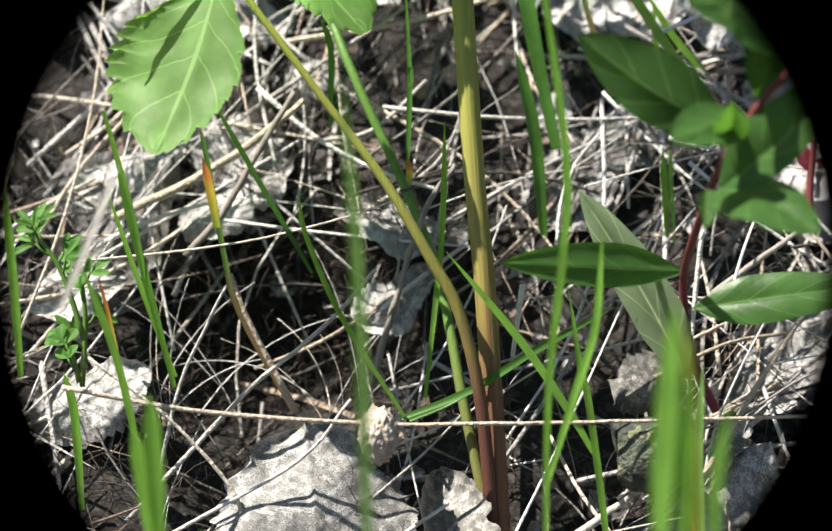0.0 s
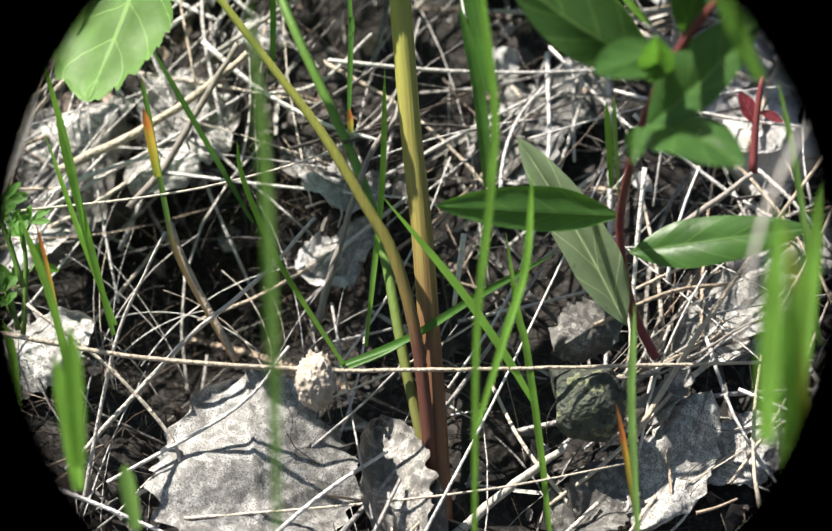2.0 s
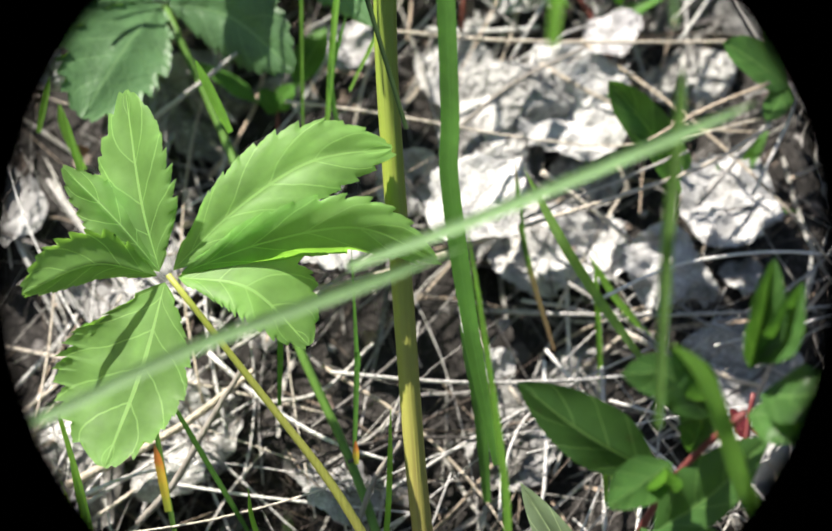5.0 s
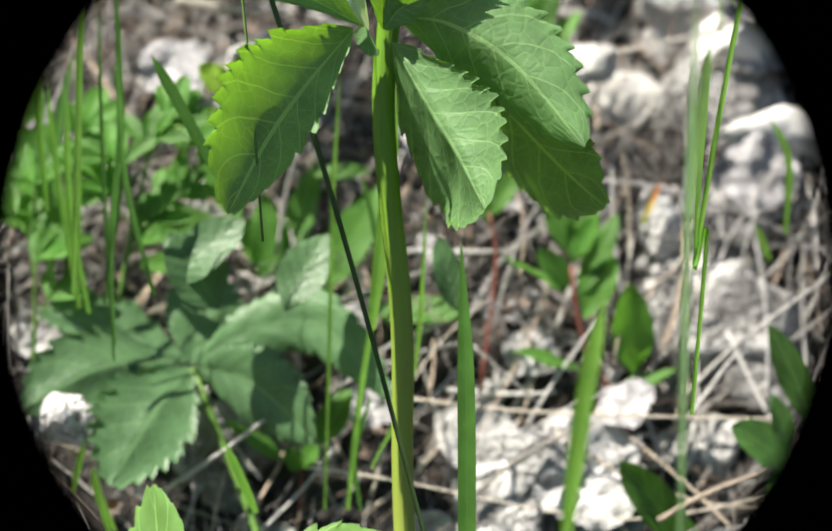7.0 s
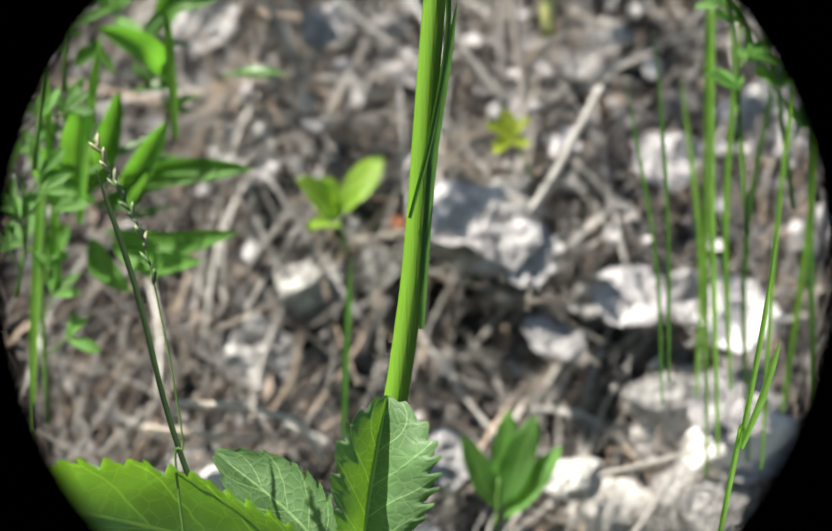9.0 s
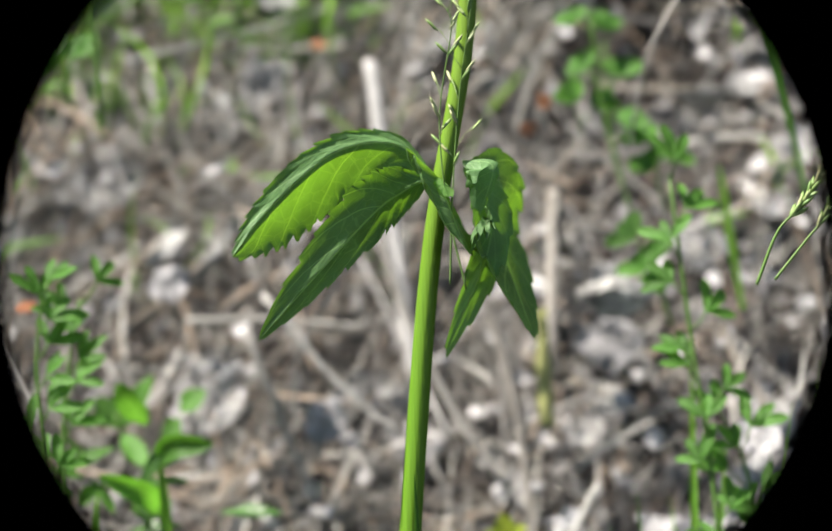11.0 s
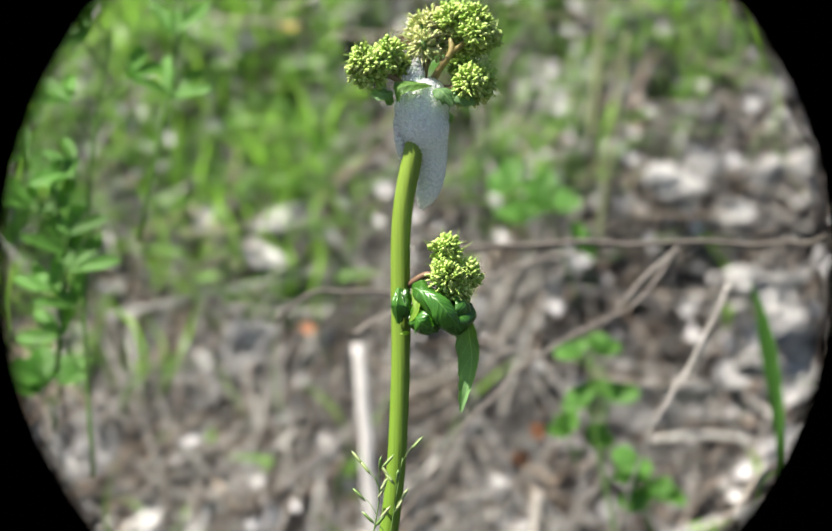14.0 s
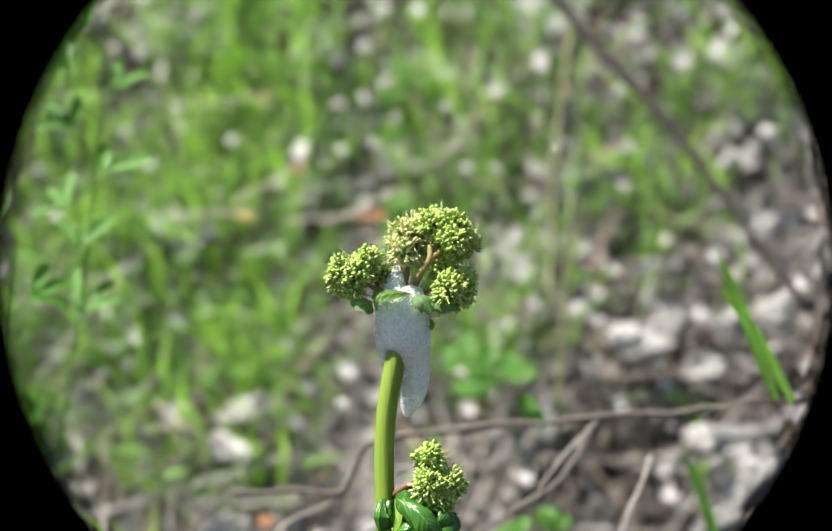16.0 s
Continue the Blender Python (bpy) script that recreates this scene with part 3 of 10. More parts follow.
def umbel_plant():
    plant = thing("umbel_plant", "tall green umbel plant with toothed leaflets and spittle foam", "plant")
    path = [(-0.0003, 0.0000, -0.0120), (-0.0003, -0.0000, 0.0004), (-0.0013, -0.0000, 0.0553), (-0.0029, -0.0000, 0.0851), (-0.0040, -0.0000, 0.1263), (-0.0053, -0.0001, 0.1822), (-0.0048, 0.0001, 0.2257), (-0.0081, 0.0003, 0.2889), (0.0035, 0.0004, 0.3577), (0.0074, 0.0005, 0.3853), (0.0126, 0.0005, 0.4380), (0.0216, -0.0001, 0.5141), (0.0321, -0.0005, 0.5657), (0.0355, -0.0005, 0.6014), (0.0367, -0.0006, 0.6396), (0.0406, -0.0006, 0.6606), (0.0434, -0.0006, 0.6749)]
    part("stem", tube(bmesh.new(), path, [0.0028, 0.0027, 0.0026, 0.0027, 0.0029, 0.003, 0.003, 0.0028, 0.0024, 0.0024, 0.0026, 0.0025], 32, 0.11, 120), STEM, plant)
    stalk_low = part("leaf_stalk", tube(bmesh.new(), [(-0.0022, -0.0040, 0.0012), (-0.0041, -0.0060, 0.0319), (-0.0085, -0.0068, 0.0535), (-0.0146, -0.0070, 0.0662), (-0.0246, -0.0072, 0.0849), (-0.0380, -0.0072, 0.1047), (-0.0614, -0.0070, 0.1387)], [0.0017, 0.0014, 0.0008], 12, 0.06), STALK, plant)
    stalk_far = part("leaf_stalk", tube(bmesh.new(), [(-0.0033, -0.0020, 0.0022), (-0.0077, 0.0040, 0.0299), (-0.0117, 0.0150, 0.0592), (-0.0190, 0.0300, 0.0834), (-0.0331, 0.0400, 0.1191), (-0.0464, 0.0701, 0.1625), (-0.0650, 0.0851, 0.2090)], [0.0014, 0.0012], 12, 0.06), STALK_GREEN, plant)
    # the ground leaves
    sheet(stalk_far, [(-0.0650, 0.0851, 0.2101), (-0.0641, 0.0900, 0.2257), (-0.0625, 0.0970, 0.2436)], (-0.0738, 0.0920, 0.2340), (-0.0475, 0.0950, 0.2343), belly=0.55, teeth=14, tooth=0.2, material=GROUND_LEAF, seed=0)
    sheet(stalk_far, [(-0.0640, 0.0851, 0.2107), (-0.0473, 0.0820, 0.2200), (-0.0264, 0.0780, 0.2218), (-0.0052, 0.0660, 0.1998)], (-0.0302, 0.0830, 0.2344), (-0.0338, 0.0800, 0.2129), belly=0.55, teeth=14, tooth=0.2, material=GROUND_LEAF, seed=1)
    sheet(stalk_far, [(-0.0640, 0.0851, 0.2097), (-0.0457, 0.0740, 0.2044), (-0.0283, 0.0620, 0.1883)], (-0.0352, 0.0680, 0.2136), (-0.0524, 0.0780, 0.1947), belly=0.55, teeth=14, tooth=0.2, material=GROUND_LEAF, seed=2)
    sheet(stalk_far, [(-0.0657, 0.0851, 0.2098), (-0.0753, 0.0680, 0.1969), (-0.0874, 0.0560, 0.1777)], (-0.0961, 0.0620, 0.1987), (-0.0655, 0.0630, 0.1847), belly=0.55, teeth=14, tooth=0.2, material=GROUND_LEAF, seed=3)
    sheet(stalk_far, [(-0.0669, 0.0851, 0.2095), (-0.0899, 0.0760, 0.2109), (-0.1140, 0.0640, 0.1990)], (-0.1013, 0.0810, 0.2228), (-0.1014, 0.0660, 0.1946), belly=0.55, teeth=14, tooth=0.2, material=GROUND_LEAF, seed=4)
    sheet(stalk_far, [(-0.0666, 0.0851, 0.2111), (-0.0876, 0.0860, 0.2212), (-0.1115, 0.0880, 0.2276)], (-0.0889, 0.0920, 0.2327), (-0.0923, 0.0840, 0.2145), belly=0.55, teeth=14, tooth=0.2, material=GROUND_LEAF, seed=5)
    sheet(stalk_low, [(-0.0633, -0.0070, 0.1397), (-0.0670, -0.0030, 0.1567), (-0.0700, 0.0050, 0.1840)], (-0.0800, 0.0060, 0.1653), (-0.0578, -0.0110, 0.1660), belly=0.55, teeth=13, tooth=0.16, material=YOUNG_LEAF, seed=10)
    sheet(stalk_low, [(-0.0601, -0.0070, 0.1396), (-0.0433, -0.0090, 0.1541), (-0.0251, -0.0090, 0.1644), (-0.0052, -0.0070, 0.1666)], (-0.0322, -0.0060, 0.1738), (-0.0257, -0.0130, 0.1531), belly=0.55, teeth=13, tooth=0.16, material=YOUNG_LEAF, seed=11)
    sheet(stalk_low, [(-0.0583, -0.0070, 0.1387), (-0.0373, -0.0130, 0.1456), (-0.0147, -0.0150, 0.1481), (0.0035, -0.0170, 0.1397)], (-0.0142, -0.0160, 0.1577), (-0.0163, -0.0090, 0.1416), belly=0.55, teeth=13, tooth=0.16, material=YOUNG_LEAF, seed=12)
    sheet(stalk_low, [(-0.0590, -0.0070, 0.1379), (-0.0418, -0.0130, 0.1346), (-0.0280, -0.0170, 0.1206)], (-0.0265, -0.0060, 0.1406), (-0.0443, -0.0190, 0.1275), belly=0.55, teeth=13, tooth=0.16, material=YOUNG_LEAF, seed=13)
    sheet(stalk_low, [(-0.0622, -0.0070, 0.1368), (-0.0685, -0.0130, 0.1166), (-0.0783, -0.0190, 0.0943)], (-0.0915, -0.0060, 0.1186), (-0.0565, -0.0190, 0.1139), belly=0.55, teeth=13, tooth=0.16, material=YOUNG_LEAF, seed=14)
    sheet(stalk_low, [(-0.0640, -0.0070, 0.1385), (-0.0786, -0.0130, 0.1424), (-0.0952, -0.0170, 0.1367)], (-0.0834, -0.0140, 0.1511), (-0.0822, -0.0120, 0.1376), belly=0.55, teeth=13, tooth=0.16, material=YOUNG_LEAF, seed=15)
    sheet(stalk_low, [(-0.0633, -0.0070, 0.1394), (-0.0728, -0.0050, 0.1519), (-0.0860, 0.0010, 0.1657)], (-0.0760, 0.0020, 0.1649), (-0.0811, -0.0010, 0.1492), belly=0.55, teeth=13, tooth=0.16, material=YOUNG_LEAF, seed=16)
    # the lower whorl
    sheet(plant, [(-0.0128, -0.0060, 0.3006), (-0.0305, -0.0090, 0.3092), (-0.0532, -0.0130, 0.3160), (-0.0754, -0.0170, 0.3222), (-0.0957, -0.0200, 0.3272)], (-0.0630, -0.0280, 0.3365), (-0.0643, -0.0160, 0.3135), belly=0.6, teeth=19, tooth=0.16, seed=20)
    sheet(plant, [(-0.0131, -0.0020, 0.3015), (-0.0241, 0.0040, 0.3162), (-0.0445, 0.0120, 0.3328)], (-0.0185, 0.0050, 0.3268), (-0.0381, 0.0080, 0.3158), belly=0.55, teeth=13, tooth=0.16, seed=21)
    sheet(plant, [(-0.0084, -0.0060, 0.2998), (-0.0071, -0.0080, 0.3149), (-0.0044, -0.0070, 0.3304), (-0.0008, -0.0050, 0.3471)], (-0.0157, -0.0210, 0.3268), (0.0140, -0.0160, 0.3347), belly=0.66, teeth=13, tooth=0.16, seed=22)
    sheet(plant, [(-0.0061, -0.0060, 0.2966), (0.0018, -0.0140, 0.2803), (0.0088, -0.0220, 0.2667), (0.0146, -0.0300, 0.2528)], (-0.0007, 0.0120, 0.2618), (0.0203, -0.0290, 0.2782), belly=0.55, teeth=14, tooth=0.16, seed=23)
    sheet(plant, [(-0.0046, -0.0030, 0.3037), (0.0087, -0.0080, 0.3007), (0.0242, -0.0140, 0.2897), (0.0406, -0.0220, 0.2681)], (0.0352, -0.0090, 0.3037), (0.0173, 0.0020, 0.2816), belly=0.55, teeth=16, tooth=0.16, seed=24)
    sheet(plant, [(0.0036, 0.0030, 0.3022), (0.0223, 0.0060, 0.2821), (0.0367, 0.0040, 0.2661), (0.0489, 0.0000, 0.2536)], (0.0405, -0.0160, 0.2750), (0.0257, 0.0260, 0.2620), belly=0.58, teeth=14, tooth=0.16, seed=25)
    sheet(plant, [(-0.0158, -0.0070, 0.3002), (-0.0287, -0.0140, 0.2843), (-0.0381, -0.0200, 0.2707), (-0.0476, -0.0270, 0.2530)], (-0.0558, -0.0400, 0.2780), (-0.0237, -0.0190, 0.2756), belly=0.55, teeth=15, tooth=0.16, seed=26)
    sheet(plant, [(-0.0081, -0.0080, 0.2995), (-0.0043, -0.0110, 0.3043), (0.0021, -0.0140, 0.3067)], (-0.0050, -0.0140, 0.3085), (-0.0005, -0.0110, 0.3004), belly=0.5, teeth=5, tooth=0.16, seed=27)
    sheet(plant, [(-0.0128, -0.0080, 0.3005), (-0.0127, -0.0130, 0.2975), (-0.0148, -0.0160, 0.2948)], (-0.0163, -0.0160, 0.2975), (-0.0087, -0.0070, 0.2956), belly=0.5, teeth=4, tooth=0.16, seed=28)
    sheet(plant, [(-0.0119, -0.0050, 0.2998), (-0.0149, -0.0080, 0.3079), (-0.0189, -0.0100, 0.3149)], (-0.0177, -0.0110, 0.3072), (-0.0138, -0.0060, 0.3105), belly=0.5, teeth=0, material=SILKY, seed=29)
    # the upper whorl
    sheet(plant, [(0.0229, 0.0000, 0.5356), (0.0134, -0.0030, 0.5435), (-0.0018, -0.0090, 0.5411), (-0.0178, -0.0170, 0.5272), (-0.0274, -0.0220, 0.5148)], (-0.0072, -0.0100, 0.5436), (-0.0042, -0.0020, 0.5248), belly=0.55, teeth=20, tooth=0.15, seed=30)
    sheet(plant, [(0.0226, -0.0040, 0.5341), (0.0150, -0.0100, 0.5301), (0.0055, -0.0160, 0.5224), (-0.0216, -0.0240, 0.4938)], (-0.0071, -0.0240, 0.5243), (0.0116, -0.0120, 0.5199), belly=0.55, teeth=18, tooth=0.15, seed=31)
    sheet(plant, [(0.0246, -0.0050, 0.5336), (0.0268, -0.0130, 0.5258), (0.0300, -0.0200, 0.5149)], (0.0200, -0.0410, 0.5262), (0.0330, 0.0030, 0.5188), belly=0.5, teeth=8, tooth=0.15, seed=32)
    sheet(plant, [(0.0312, -0.0030, 0.5377), (0.0363, -0.0020, 0.5291), (0.0365, 0.0010, 0.5153), (0.0243, 0.0000, 0.4889)], (0.0328, -0.0010, 0.5176), (0.0446, 0.0050, 0.5148), belly=0.5, teeth=10, tooth=0.15, seed=33)
    sheet(plant, [(0.0309, 0.0030, 0.5367), (0.0406, 0.0080, 0.5307), (0.0411, 0.0120, 0.5166), (0.0480, 0.0100, 0.4920)], (0.0327, -0.0130, 0.5150), (0.0477, 0.0320, 0.5203), belly=0.5, teeth=11, tooth=0.15, seed=34)
    sheet(plant, [(0.0306, -0.0050, 0.5382), (0.0383, -0.0080, 0.5359), (0.0346, -0.0070, 0.5242)], (0.0406, -0.0070, 0.5331), (0.0312, -0.0100, 0.5319), belly=0.5, teeth=6, tooth=0.15, seed=35)
    sheet(plant, [(0.0247, -0.0070, 0.5337), (0.0255, -0.0100, 0.5313), (0.0264, -0.0120, 0.5284)], (0.0235, -0.0130, 0.5309), (0.0278, -0.0070, 0.5316), belly=0.5, teeth=4, material=YOUNG_LEAF, tooth=0.15, seed=36)
    # side shoot
    part("side_stalk", tube(bmesh.new(), [(0.0369, 0.0000, 0.6240), (0.0394, -0.0020, 0.6257), (0.0427, -0.0030, 0.6274), (0.0451, -0.0040, 0.6264)], [0.0009, 0.0010], 12, 0.06), BROWN_RAY, plant)
    umbellet(plant, (0.0479, -0.0040, 0.6337), 0.0037, 260, 1413)
    umbellet(plant, (0.0477, -0.0070, 0.6267), 0.0042, 330, 1475)
    umbellet(plant, (0.0523, -0.0030, 0.6271), 0.0038, 300, 1525)
    umbellet(plant, (0.0500, -0.0060, 0.6230), 0.0034, 240, 1527)
    curl(plant, [(0.0358, -0.0040, 0.6239), (0.0349, -0.0062, 0.6206), (0.0351, -0.0060, 0.6181), (0.0356, -0.0040, 0.6161)], 0.0017, 3)
    curl(plant, [(0.0375, -0.0040, 0.6236), (0.0371, -0.0058, 0.6195), (0.0381, -0.0050, 0.6160)], 0.0017, 4)
    curl(plant, [(0.0411, -0.0030, 0.6246), (0.0423, -0.0080, 0.6218), (0.0457, -0.0095, 0.6187), (0.0491, -0.0090, 0.6151), (0.0523, -0.0060, 0.6166), (0.0527, -0.0040, 0.6192)], 0.0036, 5)
    curl(plant, [(0.0399, -0.0030, 0.6191), (0.0402, -0.0070, 0.6154), (0.0429, -0.0075, 0.6143), (0.0453, -0.0060, 0.6163)], 0.0030, 8)
    curl(plant, [(0.0427, -0.0010, 0.6236), (0.0470, -0.0030, 0.6194), (0.0510, -0.0040, 0.6187)], 0.0034, 11)
    sheet(plant, [(0.0519, -0.0050, 0.6202), (0.0531, -0.0050, 0.6121), (0.0534, -0.0060, 0.6041), (0.0503, -0.0080, 0.5922)], (0.0490, -0.0070, 0.6107), (0.0555, -0.0080, 0.6080), belly=0.4, teeth=14, tooth=0.14, seed=50)
    sheet(plant, [(0.0396, -0.0085, 0.6241), (0.0445, -0.0135, 0.6208), (0.0479, -0.0140, 0.6165), (0.0507, -0.0105, 0.6128)], (0.0478, -0.0125, 0.6207), (0.0428, -0.0125, 0.6167), belly=0.5, teeth=6, tooth=0.12, seed=53, material=GLOSSY_LEAF)
    sheet(plant, [(0.0384, -0.0060, 0.6195), (0.0405, -0.0115, 0.6153), (0.0446, -0.0090, 0.6130)], (0.0426, -0.0115, 0.6174), (0.0391, -0.0080, 0.6127), belly=0.5, teeth=5, tooth=0.12, seed=54, material=GLOSSY_LEAF)
    sheet(plant, [(0.0498, -0.0080, 0.6226), (0.0521, -0.0100, 0.6190), (0.0516, -0.0085, 0.6141)], (0.0538, -0.0070, 0.6181), (0.0495, -0.0110, 0.6165), belly=0.5, teeth=5, tooth=0.12, seed=55, material=GLOSSY_LEAF)
    sheet(plant, [(0.0357, -0.0060, 0.6241), (0.0347, -0.0092, 0.6199), (0.0350, -0.0070, 0.6153)], (0.0333, -0.0075, 0.6190), (0.0374, -0.0085, 0.6197), belly=0.5, teeth=6, tooth=0.12, seed=56, material=GLOSSY_LEAF)
    sheet(plant, [(0.0388, -0.0050, 0.6240), (0.0395, -0.0090, 0.6193), (0.0379, -0.0085, 0.6154)], (0.0389, -0.0085, 0.6204), (0.0407, -0.0105, 0.6193), belly=0.5, teeth=0, seed=51, material=LIME_LEAF)
    sheet(plant, [(0.0355, -0.0040, 0.6126), (0.0370, -0.0045, 0.6129), (0.0383, -0.0040, 0.6130)], (0.0369, -0.0040, 0.6133), (0.0368, -0.0045, 0.6122), belly=0.5, teeth=0, seed=52, material=LIME_LEAF)
    # flower head
    part("ray", tube(bmesh.new(), [(0.0427, 0.0000, 0.6768), (0.0388, -0.0020, 0.6766), (0.0345, -0.0040, 0.6785), (0.0317, -0.0040, 0.6805)], [0.0007, 0.00056], 10, 0.05), BROWN_RAY, plant)
    part("ray", tube(bmesh.new(), [(0.0458, 0.0000, 0.6774), (0.0476, -0.0030, 0.6803), (0.0505, -0.0040, 0.6842), (0.0506, -0.0030, 0.6878)], [0.0010, 0.00080], 10, 0.05), RAY, plant)
    part("ray", tube(bmesh.new(), [(0.0505, -0.0040, 0.6842), (0.0528, -0.0030, 0.6859), (0.0554, -0.0020, 0.6885)], [0.0009, 0.00072], 10, 0.05), RAY, plant)
    part("ray", tube(bmesh.new(), [(0.0433, 0.0010, 0.6776), (0.0440, 0.0000, 0.6809), (0.0451, 0.0010, 0.6845)], [0.0010, 0.00080], 10, 0.05), RAY, plant)
    part("ray", tube(bmesh.new(), [(0.0470, 0.0000, 0.6761), (0.0504, -0.0020, 0.6754), (0.0537, -0.0030, 0.6758)], [0.0008, 0.00064], 10, 0.05), BROWN_RAY, plant)
    part("ray", tube(bmesh.new(), [(0.0430, 0.0000, 0.6765), (0.0370, 0.0000, 0.6779), (0.0360, 0.0020, 0.6846)], [0.0006, 0.00048], 10, 0.05), BROWN_RAY, plant)
    umbellet(plant, (0.0283, -0.0040, 0.6821), 0.0040, 300, 900, 0)
    umbellet(plant, (0.0314, -0.0060, 0.6814), 0.0036, 260, 901, 0)
    umbellet(plant, (0.0346, -0.0030, 0.6847), 0.0036, 260, 902, 0)
    umbellet(plant, (0.0298, -0.0030, 0.6788), 0.0036, 240, 903, 0)
    umbellet(plant, (0.0267, -0.0020, 0.6796), 0.0026, 140, 904, 0)
    umbellet(plant, (0.0381, 0.0010, 0.6815), 0.0028, 140, 905, 0)
    umbellet(plant, (0.0440, 0.0010, 0.6912), 0.0042, 190, 906, 1)
    umbellet(plant, (0.0435, -0.0020, 0.6866), 0.0038, 170, 907, 1)
    umbellet(plant, (0.0470, 0.0030, 0.6932), 0.0036, 150, 908, 1)
    umbellet(plant, (0.0474, 0.0020, 0.6869), 0.0034, 150, 909, 1)
    umbellet(plant, (0.0512, -0.0010, 0.6932), 0.0040, 300, 910, 0)
    umbellet(plant, (0.0567, -0.0030, 0.6924), 0.0042, 330, 911, 0)
    umbellet(plant, (0.0592, -0.0010, 0.6887), 0.0040, 300, 912, 0)
    umbellet(plant, (0.0555, 0.0010, 0.6866), 0.0036, 240, 913, 0)
    umbellet(plant, (0.0571, -0.0050, 0.6886), 0.0034, 240, 914, 0)
    umbellet(plant, (0.0536, 0.0020, 0.6826), 0.0036, 240, 915, 0)
    umbellet(plant, (0.0580, -0.0010, 0.6779), 0.0038, 280, 916, 0)
    umbellet(plant, (0.0549, -0.0040, 0.6762), 0.0040, 300, 917, 0)
    umbellet(plant, (0.0573, -0.0010, 0.6745), 0.0034, 240, 918, 0)
    umbellet(plant, (0.0532, -0.0010, 0.6736), 0.0032, 200, 919, 0)
    sheet(plant, [(0.0462, -0.0040, 0.6758), (0.0411, -0.0080, 0.6756), (0.0367, -0.0090, 0.6744), (0.0362, -0.0070, 0.6712)], (0.0406, -0.0050, 0.6777), (0.0410, -0.0095, 0.6735), belly=0.5, teeth=6, tooth=0.2, seed=60, material=BRACT)
    sheet(plant, [(0.0455, -0.0050, 0.6747), (0.0478, -0.0080, 0.6736), (0.0505, -0.0080, 0.6700)], (0.0492, -0.0060, 0.6751), (0.0465, -0.0090, 0.6706), belly=0.45, teeth=5, tooth=0.25, seed=61)
    sheet(plant, [(0.0356, -0.0030, 0.6743), (0.0331, -0.0060, 0.6735), (0.0297, -0.0040, 0.6746)], (0.0328, -0.0050, 0.6756), (0.0321, -0.0070, 0.6715), belly=0.5, teeth=4, tooth=0.2, seed=62)
    sheet(plant, [(0.0350, -0.0030, 0.6743), (0.0343, -0.0040, 0.6723), (0.0349, -0.0030, 0.6710)], (0.0331, -0.0040, 0.6726), (0.0359, -0.0040, 0.6729), belly=0.5, teeth=3, tooth=0.2, seed=64)
    sheet(plant, [(0.0475, -0.0030, 0.6750), (0.0523, -0.0050, 0.6730), (0.0561, -0.0040, 0.6717)], (0.0530, -0.0040, 0.6744), (0.0515, -0.0060, 0.6702), belly=0.5, teeth=4, tooth=0.2, seed=63)
    sheet(plant, [(0.0496, -0.0010, 0.6696), (0.0505, -0.0020, 0.6678), (0.0500, -0.0010, 0.6664)], (0.0508, -0.0020, 0.6688), (0.0495, -0.0030, 0.6671), belly=0.5, teeth=3, tooth=0.2, seed=65)
    foam(plant, [(0.0420, 0.0020, 0.6835), (0.0415, 0.0000, 0.6803), (0.0411, 0.0000, 0.6775), (0.0426, 0.0005, 0.6744), (0.0428, 0.0005, 0.6709), (0.0432, 0.0010, 0.6659), (0.0438, 0.0032, 0.6611), (0.0445, 0.0046, 0.6562), (0.0444, 0.0050, 0.6512), (0.0430, 0.0050, 0.6474), (0.0421, 0.0050, 0.6450)], [0.0010, 0.0024, 0.0034, 0.0066, 0.0072, 0.0068, 0.0057, 0.0046, 0.0036, 0.0024, 0.0006])
    foam(plant, [(0.0378, 0.0000, 0.6722), (0.0379, 0.0010, 0.6673), (0.0381, 0.0020, 0.6630), (0.0382, 0.0030, 0.6596), (0.0382, 0.0030, 0.6567)], [0.0010, 0.0026, 0.0026, 0.0022, 0.0006])
    return plant


